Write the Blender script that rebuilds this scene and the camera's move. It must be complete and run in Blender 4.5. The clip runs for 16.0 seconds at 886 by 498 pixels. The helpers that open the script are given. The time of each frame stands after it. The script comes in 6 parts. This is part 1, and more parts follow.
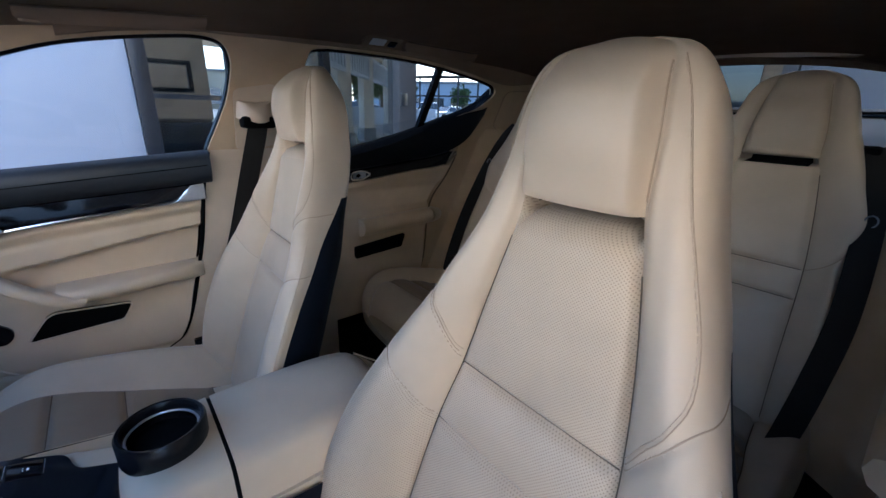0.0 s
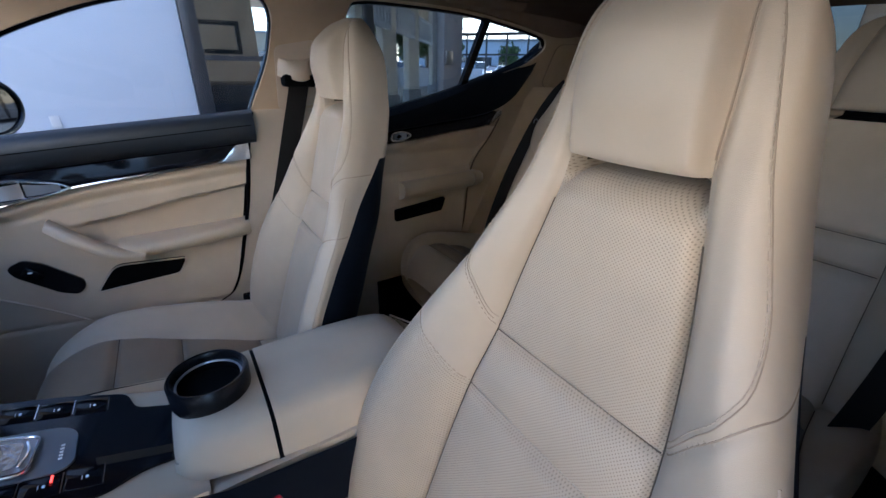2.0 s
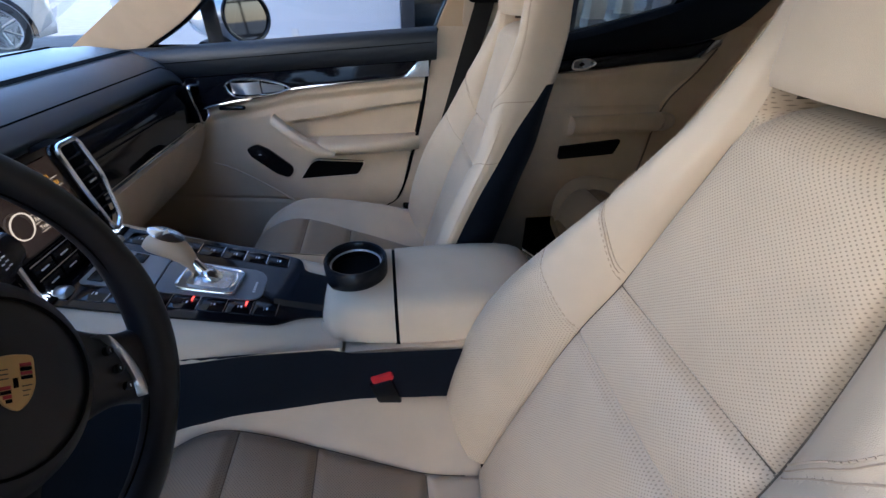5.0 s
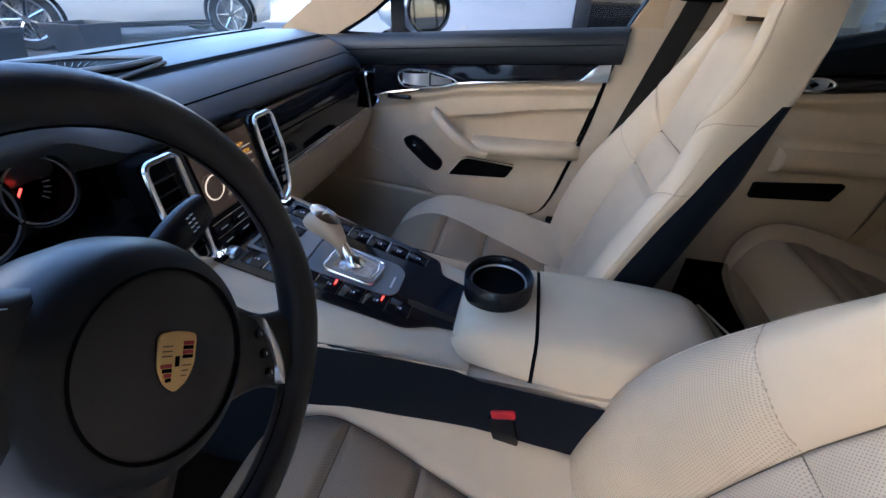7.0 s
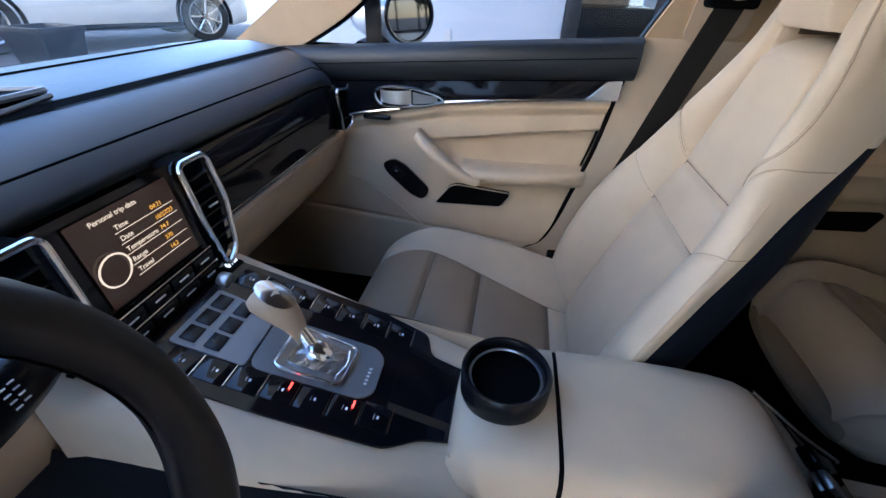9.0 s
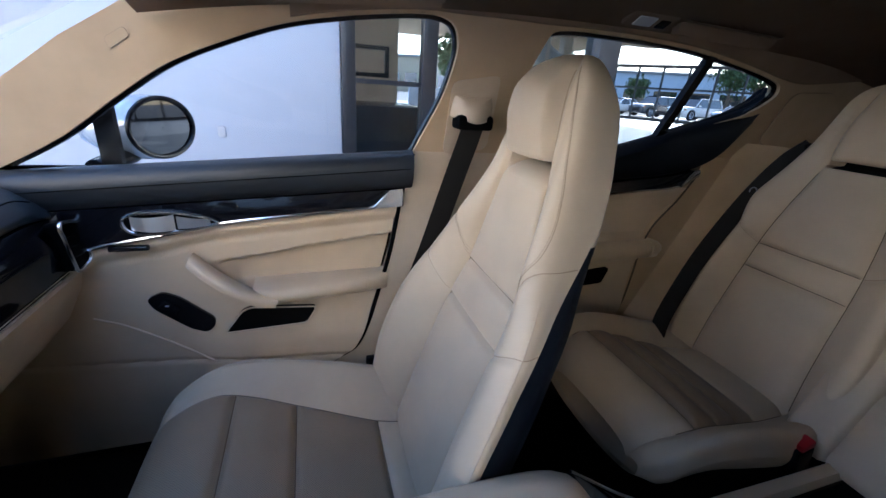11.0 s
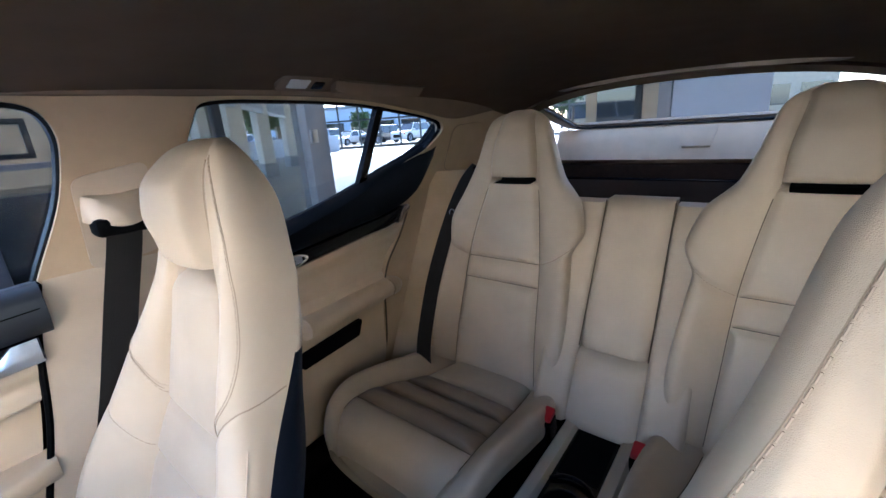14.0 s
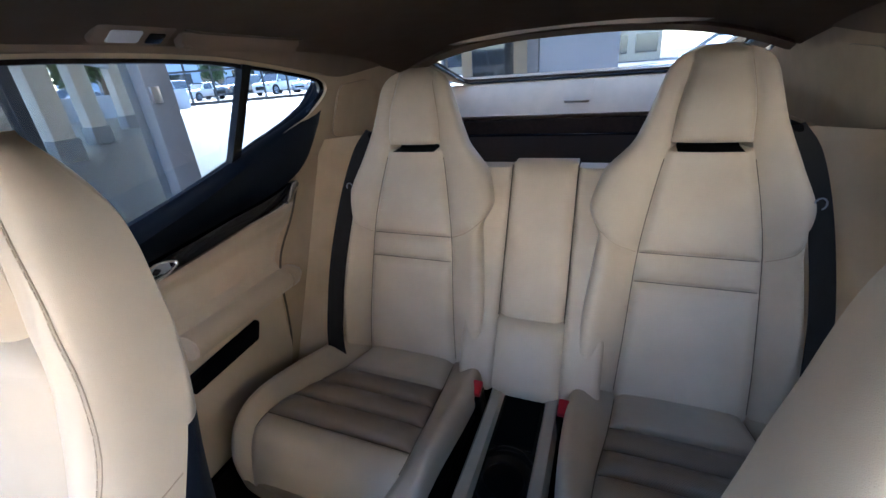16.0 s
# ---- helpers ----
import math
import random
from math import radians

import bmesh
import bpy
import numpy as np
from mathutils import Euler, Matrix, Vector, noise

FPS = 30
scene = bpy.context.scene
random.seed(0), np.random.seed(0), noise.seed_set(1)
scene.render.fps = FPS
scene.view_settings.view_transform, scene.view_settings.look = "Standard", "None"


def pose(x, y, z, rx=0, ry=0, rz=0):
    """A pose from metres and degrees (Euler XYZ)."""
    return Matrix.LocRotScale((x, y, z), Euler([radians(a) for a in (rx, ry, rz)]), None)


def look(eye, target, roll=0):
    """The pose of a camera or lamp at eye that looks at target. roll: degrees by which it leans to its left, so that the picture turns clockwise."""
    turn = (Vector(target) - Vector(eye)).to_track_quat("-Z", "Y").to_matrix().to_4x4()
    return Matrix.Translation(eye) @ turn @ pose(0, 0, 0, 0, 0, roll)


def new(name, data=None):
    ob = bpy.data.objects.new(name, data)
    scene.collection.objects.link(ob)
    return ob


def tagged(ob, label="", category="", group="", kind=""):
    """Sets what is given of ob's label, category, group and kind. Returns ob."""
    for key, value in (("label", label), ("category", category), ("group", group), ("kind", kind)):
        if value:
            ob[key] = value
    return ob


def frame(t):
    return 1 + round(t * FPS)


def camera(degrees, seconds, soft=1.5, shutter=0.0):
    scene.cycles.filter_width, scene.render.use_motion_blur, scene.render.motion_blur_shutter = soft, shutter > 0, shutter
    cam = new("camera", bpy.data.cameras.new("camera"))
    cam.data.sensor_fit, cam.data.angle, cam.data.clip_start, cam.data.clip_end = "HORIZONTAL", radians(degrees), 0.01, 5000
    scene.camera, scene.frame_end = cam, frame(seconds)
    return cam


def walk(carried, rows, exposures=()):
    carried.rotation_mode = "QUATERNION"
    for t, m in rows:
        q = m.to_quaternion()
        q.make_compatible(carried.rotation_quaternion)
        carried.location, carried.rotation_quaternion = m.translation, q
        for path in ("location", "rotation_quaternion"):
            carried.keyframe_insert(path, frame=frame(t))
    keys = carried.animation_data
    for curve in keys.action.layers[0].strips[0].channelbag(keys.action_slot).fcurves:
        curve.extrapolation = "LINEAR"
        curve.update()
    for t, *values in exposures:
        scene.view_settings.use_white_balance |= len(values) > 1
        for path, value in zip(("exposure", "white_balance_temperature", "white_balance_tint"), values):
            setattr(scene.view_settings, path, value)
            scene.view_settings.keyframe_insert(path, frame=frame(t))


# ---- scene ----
cam = camera(95.2, 16.0)
PATH = [
    (0, (0.599, 0.156, 1.113), (-0.857, 1.362, 0.463), 1.7),
    (0.5, (0.597, 0.16, 1.111), (-0.876, 1.325, 0.425), 1.5),
    (1, (0.591, 0.166, 1.108), (-0.896, 1.285, 0.375), 1.2),
    (1.5, (0.586, 0.173, 1.102), (-0.919, 1.239, 0.327), 1.0),
    (2, (0.586, 0.177, 1.101), (-0.94, 1.181, 0.288), 0.9),
    (2.5, (0.592, 0.182, 1.1), (-0.959, 1.112, 0.244), 0.9),
    (3, (0.599, 0.187, 1.1), (-0.979, 1.021, 0.198), 1.1),
    (3.2, (0.601, 0.19, 1.098), (-0.989, 0.982, 0.179), 1.0),
    (5.3, (0.604, 0.218, 1.088), (-1.054, 0.36, -0.02), 1.2),
    (5.5, (0.604, 0.214, 1.088), (-1.055, 0.294, -0.026), 1.5),
    (6, (0.598, 0.212, 1.087), (-1.061, 0.109, -0.024), 1.6),
    (6.5, (0.582, 0.189, 1.084), (-1.072, -0.051, -0.015), 2.0),
    (7, (0.524, 0.154, 1.069), (-1.116, -0.161, -0.032), 2.1),
    (7.5, (0.456, 0.129, 1.045), (-1.17, -0.205, -0.07), 2.0),
    (8, (0.406, 0.121, 1.045), (-1.205, -0.235, -0.087), 1.5),
    (8.2, (0.391, 0.122, 1.05), (-1.217, -0.235, -0.085), 1.4),
    (10.3, (0.282, 0.096, 1.107), (-1.492, 0.332, 0.215), 4.4),
    (10.5, (0.278, 0.103, 1.114), (-1.5, 0.44, 0.263), 4.6),
    (11, (0.258, 0.138, 1.133), (-1.499, 0.748, 0.398), 4.2),
    (11.5, (0.244, 0.177, 1.147), (-1.452, 1.019, 0.504), 2.6),
    (12, (0.236, 0.209, 1.159), (-1.375, 1.242, 0.577), 0.8),
    (12.5, (0.233, 0.237, 1.177), (-1.296, 1.403, 0.626), -0.8),
    (13, (0.232, 0.259, 1.182), (-1.202, 1.547, 0.649), -1.6),
    (13.5, (0.233, 0.28, 1.182), (-1.088, 1.682, 0.642), -2.5),
    (14, (0.236, 0.299, 1.19), (-0.964, 1.792, 0.614), -4.1),
    (14.5, (0.227, 0.307, 1.213), (-0.827, 1.86, 0.523), -5.1),
    (15, (0.196, 0.317, 1.206), (-0.713, 1.943, 0.477), -4.5),
    (15.5, (0.161, 0.334, 1.204), (-0.639, 1.986, 0.412), -4.1),
    (16, (0.14, 0.366, 1.22), (-0.569, 2.047, 0.4), -4.6),
]
# stops, kelvin and tint of the picture along the way
EXPOSURES = [(0, 2.68, 5050, 11), (3, 2.65, 5050, 11), (6, 2.95, 5300, 11), (8, 3.15, 5350, 11), (10.5, 3.05, 5350, 12), (12, 2.9, 5300, 12), (13.5, 3.62, 5250, 12), (16, 4.0, 5150, 12)]
walk(cam, [(t, look(eye, target, roll)) for t, eye, target, roll in PATH], EXPOSURES)

# ---- daylight ----
world = bpy.data.worlds.new("daylight")
scene.world = world
world.use_nodes = True
wn = world.node_tree.nodes
sky = wn.new("ShaderNodeTexSky")
sky.sky_type = "NISHITA"
sky.sun_disc = False
sky.sun_elevation = radians(38)
sky.sun_rotation = radians(318)
sky.air_density, sky.dust_density = 1.0, 1.2
wn["Background"].inputs["Strength"].default_value = 0.15
world.node_tree.links.new(sky.outputs[0], wn["Background"].inputs["Color"])
sun = new("sun", bpy.data.lights.new("sun", "SUN"))
sun.data.energy, sun.data.angle, sun.data.color = 5.0, radians(0.6), (1.0, 0.95, 0.88)
SUN_DIR = Vector((math.sin(radians(318)) * math.cos(radians(38)), math.cos(radians(318)) * math.cos(radians(38)), math.sin(radians(38))))
sun.matrix_world = look(SUN_DIR * 30, (0, 0, 0))


# ---- materials ----
def material(name):
    m = bpy.data.materials.new(name)
    m.use_nodes = True
    return m, m.node_tree.nodes, m.node_tree.links, m.node_tree.nodes["Principled BSDF"]


def coords(n, l, scale):
    tc = n.new("ShaderNodeTexCoord")
    mp = n.new("ShaderNodeMapping")
    mp.inputs["Scale"].default_value = (scale,) * 3
    l.new(tc.outputs["Object"], mp.inputs["Vector"])
    return mp.outputs["Vector"]


def tint(n, l, b, color, vec, scale, amount, detail=3):
    """Colour that wanders by amount round color, at the given noise scale."""
    nz = n.new("ShaderNodeTexNoise")
    nz.inputs["Scale"].default_value = scale
    nz.inputs["Detail"].default_value = detail
    l.new(vec, nz.inputs["Vector"])
    rp = n.new("ShaderNodeValToRGB")
    rp.color_ramp.elements[0].position, rp.color_ramp.elements[1].position = 0.3, 0.7
    rp.color_ramp.elements[0].color = (*[c * (1 - amount) for c in color], 1)
    rp.color_ramp.elements[1].color = (*[min(1, c * (1 + amount)) for c in color], 1)
    l.new(nz.outputs["Fac"], rp.inputs["Fac"])
    l.new(rp.outputs["Color"], b.inputs["Base Color"])
    return rp


def bumped(n, l, b, height, strength, distance):
    bp = n.new("ShaderNodeBump")
    bp.inputs["Strength"].default_value, bp.inputs["Distance"].default_value = strength, distance
    l.new(height, bp.inputs["Height"])
    l.new(bp.outputs["Normal"], b.inputs["Normal"])
    return bp


def leather(name, color, rough=0.43, grain=900, strength=0.34, holes=None, spec=0.3):
    m, n, l, b = material(name)
    v = coords(n, l, 1)
    rp = tint(n, l, b, color, v, 9, 0.07)
    vo = n.new("ShaderNodeTexVoronoi")
    vo.feature = "DISTANCE_TO_EDGE"
    vo.inputs["Scale"].default_value = grain
    l.new(v, vo.inputs["Vector"])
    nz = n.new("ShaderNodeTexNoise")
    nz.inputs["Scale"].default_value, nz.inputs["Detail"].default_value = 35, 4
    l.new(v, nz.inputs["Vector"])
    add = n.new("ShaderNodeMath")
    add.operation = "MULTIPLY_ADD"
    add.inputs[1].default_value = 0.6
    l.new(vo.outputs["Distance"], add.inputs[0])
    l.new(nz.outputs["Fac"], add.inputs[2])
    height = add.outputs[0]
    if holes:
        # rows of punched holes in the plane of the panel
        a, c, pitch = holes
        sp = n.new("ShaderNodeSeparateXYZ")
        l.new(v, sp.inputs[0])

        def wave(out, shift):
            k = n.new("ShaderNodeMath")
            k.operation = "MULTIPLY_ADD"
            k.inputs[1].default_value, k.inputs[2].default_value = math.pi / pitch, shift
            l.new(out, k.inputs[0])
            s = n.new("ShaderNodeMath")
            s.operation = "SINE"
            l.new(k.outputs[0], s.inputs[0])
            q = n.new("ShaderNodeMath")
            q.operation = "ABSOLUTE"
            l.new(s.outputs[0], q.inputs[0])
            return q.outputs[0]

        def both(p, q, op):
            k = n.new("ShaderNodeMath")
            k.operation = op
            l.new(p, k.inputs[0])
            l.new(q, k.inputs[1])
            return k.outputs[0]

        one = both(wave(sp.outputs[a], 0), wave(sp.outputs[c], 0), "MULTIPLY")
        two = both(wave(sp.outputs[a], math.pi / 2), wave(sp.outputs[c], math.pi / 2), "MULTIPLY")
        dots = both(one, two, "MAXIMUM")
        edge = n.new("ShaderNodeMapRange")
        edge.inputs["From Min"].default_value, edge.inputs["From Max"].default_value = 0.86, 0.94
        l.new(dots, edge.inputs["Value"])
        mix = n.new("ShaderNodeMix")
        mix.data_type = "RGBA"
        mix.inputs[7].default_value = (color[0] * 0.54, color[1] * 0.52, color[2] * 0.50, 1)
        l.new(edge.outputs[0], mix.inputs[0])
        l.new(rp.outputs["Color"], mix.inputs[6])
        l.new(mix.outputs[2], b.inputs["Base Color"])
        low = n.new("ShaderNodeMath")
        low.operation = "MULTIPLY_ADD"
        low.inputs[1].default_value = -1.5
        l.new(edge.outputs[0], low.inputs[0])
        l.new(height, low.inputs[2])
        height = low.outputs[0]
    bumped(n, l, b, height, strength, 0.0012)
    b.inputs["Roughness"].default_value = rough
    b.inputs["Specular IOR Level"].default_value = spec
    return m


def plain(name, color, rough=0.5, metal=0.0, vary=0.06, scale=14, bump=0.0, bump_scale=200, coat=0.0, spec=0.5):
    m, n, l, b = material(name)
    v = coords(n, l, 1)
    tint(n, l, b, color, v, scale, vary)
    b.inputs["Roughness"].default_value, b.inputs["Metallic"].default_value = rough, metal
    b.inputs["Coat Weight"].default_value = coat
    b.inputs["Coat Roughness"].default_value = 0.03
    b.inputs["Specular IOR Level"].default_value = spec
    if bump:
        nz = n.new("ShaderNodeTexNoise")
        nz.inputs["Scale"].default_value, nz.inputs["Detail"].default_value = bump_scale, 3
        l.new(v, nz.inputs["Vector"])
        bumped(n, l, b, nz.outputs["Fac"], bump, 0.002)
    return m


def pane_glass(name, color, gloss=1.0):
    m, n, l, b = material(name)
    n.remove(b)
    tr, gl, mx, fr = n.new("ShaderNodeBsdfTransparent"), n.new("ShaderNodeBsdfGlossy"), n.new("ShaderNodeMixShader"), n.new("ShaderNodeLayerWeight")
    tr.inputs["Color"].default_value = (*color, 1)
    gl.inputs["Roughness"].default_value = 0.01
    fr.inputs["Blend"].default_value = 0.5
    pw, sc = n.new("ShaderNodeMath"), n.new("ShaderNodeMath")
    pw.operation, sc.operation = "POWER", "MULTIPLY_ADD"
    pw.inputs[1].default_value = 5.0
    sc.inputs[1].default_value, sc.inputs[2].default_value = 0.8 * gloss, 0.04 * gloss
    l.new(fr.outputs["Facing"], pw.inputs[0])
    l.new(pw.outputs[0], sc.inputs[0])
    l.new(sc.outputs[0], mx.inputs[0])
    l.new(tr.outputs[0], mx.inputs[1])
    l.new(gl.outputs[0], mx.inputs[2])
    l.new(mx.outputs[0], n["Material Output"].inputs["Surface"])
    return m


BEIGE = (0.53, 0.42, 0.29)
M_LEATHER = leather("beige_leather", BEIGE)
M_PERF = leather("perforated_beige_leather", (0.51, 0.405, 0.28), holes=(0, 2, 0.0040))
M_PERF_FLAT = leather("perforated_taupe_leather", (0.30, 0.225, 0.15), holes=(0, 1, 0.0046))
M_INSERT = leather("smooth_insert_leather", (0.51, 0.405, 0.28), rough=0.5, grain=700, strength=0.3)
M_WARM_FACADE = plain("tan_render", (0.72, 0.60, 0.45), 0.9, vary=0.05, scale=2, bump=0.2, bump_scale=60)
M_DOOR = leather("beige_door_leather", (0.60, 0.47, 0.32), grain=1200)
M_NAVY = leather("dark_navy_leather", (0.0055, 0.0072, 0.0115), rough=0.5, grain=1100, strength=0.3, spec=0.10)
# black leather, its base raised to blue-grey to carry the sky sheen
M_DASH = leather("sheen_lifted_dash_leather", (0.046, 0.055, 0.062), rough=0.36, grain=1100, strength=0.3, spec=0.9)
M_LEDGE = leather("black_ledge_leather", (0.016, 0.019, 0.023), rough=0.4, grain=1100, strength=0.3, spec=0.5)
M_RIM = leather("black_wheel_leather", (0.010, 0.010, 0.012), rough=0.38, grain=1300, strength=0.2, spec=0.4)
# beige like the pillars; the shade under the roof darkens the colour itself
M_LINER = plain("shade_darkened_headliner_cloth", (0.27, 0.197, 0.137), 0.95, bump=0.4, bump_scale=900, spec=0.1)
M_PILLAR = plain("beige_pillar_cloth", (0.54, 0.40, 0.255), 0.9, bump=0.3, bump_scale=900, spec=0.15)
M_CARPET = plain("dark_carpet", (0.009, 0.0065, 0.005), 1.0, vary=0.3, scale=120, bump=0.8, bump_scale=700, spec=0.05)
M_COVER = plain("dark_brown_luggage_cloth", (0.022, 0.012, 0.007), 0.9, vary=0.2, scale=60, bump=0.3, bump_scale=500, spec=0.1)
M_TRAY = plain("black_satin_tray", (0.003, 0.0035, 0.005), 0.14, spec=0.3)
M_OUTLET = plain("pale_grey_plastic", (0.45, 0.46, 0.48), 0.5)
M_GLOSS = plain("piano_black", (0.005, 0.005, 0.007), 0.07, spec=0.35)
M_PLASTIC = plain("black_plastic", (0.005, 0.005, 0.006), 0.27, bump=0.08, bump_scale=700, spec=0.28)
M_BLACK = plain("deep_black_recess", (0.003, 0.003, 0.003), 0.8, spec=0.05)
M_BEIGE_HARD = plain("beige_trim_plastic", (0.57, 0.45, 0.32), 0.55, bump=0.12, bump_scale=600)
M_CHROME = plain("satin_aluminium", (0.75, 0.76, 0.78), 0.18, metal=1.0, vary=0.03)
M_SATIN = plain("satin_chrome", (0.8, 0.8, 0.8), 0.42, metal=1.0, vary=0.03)
M_GATE = plain("bright_gate_metal", (0.72, 0.73, 0.74), 0.22, metal=1.0, vary=0.35, scale=45, bump=0.5, bump_scale=160)
M_STEEL = plain("brushed_steel", (0.55, 0.56, 0.58), 0.3, metal=1.0, vary=0.05, scale=60)
M_GREY = plain("grey_satin_panel", (0.20, 0.205, 0.21), 0.4, metal=0.3)
M_BELT = plain("charcoal_belt_webbing", (0.022, 0.020, 0.018), 0.9, bump=0.5, bump_scale=500, spec=0.1)
M_RED = plain("red_plastic", (0.45, 0.012, 0.02), 0.4)
M_DARK_RED = plain("dark_red_enamel", (0.34, 0.02, 0.03), 0.3)
M_WHITE_MARK = plain("white_marking", (0.75, 0.75, 0.75), 0.5)
M_THREAD = plain("beige_thread", (0.50, 0.39, 0.27), 0.8)
M_SEAM = plain("brown_seam", (0.12, 0.09, 0.06), 0.9)
# brown that stands for the shade inside the headrest slot
M_SLOT = plain("painted_slot_shade", (0.10, 0.078, 0.055), 0.9, spec=0.1)
M_STITCH = plain("taupe_stitch", (0.36, 0.27, 0.18), 0.85)
# mirror colour darkened to stand for the dark bay it reflects
M_DARK_MIRROR = plain("darkened_mirror", (0.022, 0.024, 0.027), 0.03, metal=1.0, vary=0.0)
M_GLASS = pane_glass("clear_car_glass", (0.93, 0.95, 0.96))
M_TINT = pane_glass("tinted_car_glass", (0.32, 0.335, 0.33))
M_HATCH_GLASS = pane_glass("rear_window_glass", (0.38, 0.39, 0.39), 0.3)
M_SHOP_GLASS = pane_glass("shop_glass", (0.45, 0.47, 0.46))
M_SHOP_CLEAR = pane_glass("clear_shop_glass", (0.78, 0.80, 0.80))
M_ASPHALT = plain("asphalt", (0.055, 0.055, 0.057), 0.9, vary=0.25, scale=3, bump=0.6, bump_scale=60)
M_PAVE = plain("polished_paving", (0.24, 0.235, 0.225), 0.3, vary=0.1, scale=1.2)
# white paint greyed and blued, with the skylight put into its colour
M_WALL = plain("sky_tinted_wall_paint", (0.44, 0.485, 0.565), 0.7, vary=0.015, scale=2, bump=0.05, bump_scale=40)
M_FRAME = plain("dark_anodised_frame", (0.045, 0.048, 0.055), 0.35, metal=0.6)
M_POST = plain("grey_painted_steel", (0.22, 0.23, 0.25), 0.5)
M_CAR_WHITE = plain("white_car_paint", (0.72, 0.72, 0.70), 0.25, vary=0.02, coat=1.0)
M_CAR_SILVER = plain("silver_car_paint", (0.42, 0.45, 0.50), 0.25, metal=0.4, vary=0.03, coat=1.0)
M_CAR_DARK = plain("dark_car_paint", (0.03, 0.035, 0.045), 0.25, vary=0.05, coat=1.0)
M_CAR_BLUE = plain("pale_blue_car_paint", (0.35, 0.43, 0.52), 0.25, vary=0.03, coat=1.0)
M_TYRE = plain("tyre_rubber", (0.02, 0.02, 0.02), 0.85, bump=0.2)
M_CARGLASS = plain("dark_vehicle_glass", (0.02, 0.025, 0.03), 0.05, coat=1.0)
M_LEAF = plain("leaf_green", (0.05, 0.085, 0.025), 0.7, vary=0.5, scale=8)
M_BARK = plain("bark", (0.11, 0.08, 0.055), 0.95, vary=0.3, scale=20, bump=0.6, bump_scale=60)
M_AMBER = plain("amber_lens", (0.6, 0.16, 0.02), 0.2)
M_FACADE = plain("cream_render", (0.70, 0.655, 0.59), 0.9, vary=0.05, scale=2, bump=0.2, bump_scale=60)
M_STUCCO = plain("tan_stucco", (0.42, 0.34, 0.24), 0.9, vary=0.08, scale=4)


def screen_glow(name, color, strength):
    m, n, l, b = material(name)
    b.inputs["Base Color"].default_value = (0.01, 0.01, 0.01, 1)
    b.inputs["Emission Color"].default_value = (*color, 1)
    b.inputs["Emission Strength"].default_value = strength
    b.inputs["Roughness"].default_value = 0.15
    return m


M_LCD = screen_glow("lit_screen", (0.05, 0.025, 0.015), 0.06)
M_LCD_TEXT = screen_glow("lit_screen_text", (1.0, 0.75, 0.5), 0.12)
M_LED_RED = screen_glow("red_led", (1.0, 0.05, 0.03), 0.6)
M_LED_WHITE = screen_glow("white_display", (0.9, 0.95, 1.0), 0.35)


# ---- building helpers ----
def lerp_keys(keys, x):
    """Smooth value at x from rows of (x, value)."""
    xs, ys = zip(*keys)
    if x <= xs[0]:
        return ys[0]
    for k in range(len(xs) - 1):
        if x <= xs[k + 1]:
            f = (x - xs[k]) / (xs[k + 1] - xs[k])
            m0 = (ys[k + 1] - ys[max(k - 1, 0)]) / (xs[k + 1] - xs[max(k - 1, 0)])
            m1 = (ys[min(k + 2, len(xs) - 1)] - ys[k]) / (xs[min(k + 2, len(xs) - 1)] - xs[k])
            h = xs[k + 1] - xs[k]
            f2, f3 = f * f, f * f * f
            return (2 * f3 - 3 * f2 + 1) * ys[k] + (f3 - 2 * f2 + f) * h * m0 + (3 * f2 - 2 * f3) * ys[k + 1] + (f3 - f2) * h * m1
    return ys[-1]


def span(a, b, n):
    return [a + (b - a) * k / n for k in range(n + 1)]


def step(a, b, x):
    f = min(max((x - a) / (b - a), 0), 1)
    return f * f * (3 - 2 * f)


BASES = {}


def thing(name, label, category, base, group="", kind=""):
    ob = new(name)
    ob.location = base
    ob.empty_display_size = 0.05
    BASES[ob.name] = Matrix.Translation(base)
    return tagged(ob, label, category, group, kind)


def part(name, bm, mat, parent, label="", angle=38, flip=True):
    """Links a bmesh, in world places, as one mesh under a thing or a part."""
    if flip:
        bmesh.ops.recalc_face_normals(bm, faces=bm.faces)
    me = bpy.data.meshes.new(name)
    bm.to_mesh(me)
    bm.free()
    me.materials.append(mat)
    me.polygons.foreach_set("use_smooth", [True] * len(me.polygons))
    me.set_sharp_from_angle(angle=radians(angle))
    ob = new(name, me)
    if parent:
        ob.parent = parent
        ob.matrix_parent_inverse = BASES.get(parent.name, Matrix()).inverted()
    return tagged(ob, label)


def solo(name, bm, mat, label, category, kind="", group="", angle=38):
    return tagged(part(name, bm, mat, None, label, angle), label, category, group, kind)


def box(lo, hi, bevel=0.0, bm=None, seg=2, turn=None):
    bm = bm or bmesh.new()
    lo, hi = Vector(lo), Vector(hi)
    m = Matrix.Translation((lo + hi) / 2) @ (turn or Matrix()) @ Matrix.Diagonal((*(hi - lo), 1))
    made = bmesh.ops.create_cube(bm, size=1, matrix=m)
    if bevel:
        edges = list({e for v in made["verts"] for e in v.link_edges})
        bmesh.ops.bevel(bm, geom=edges, offset=bevel, segments=seg, affect="EDGES", profile=0.5)
    return bm


def loft(rings, bm=None, closed=True, caps=True):
    bm = bm or bmesh.new()
    rows = [[bm.verts.new(p) for p in ring] for ring in rings]
    n = len(rings[0])
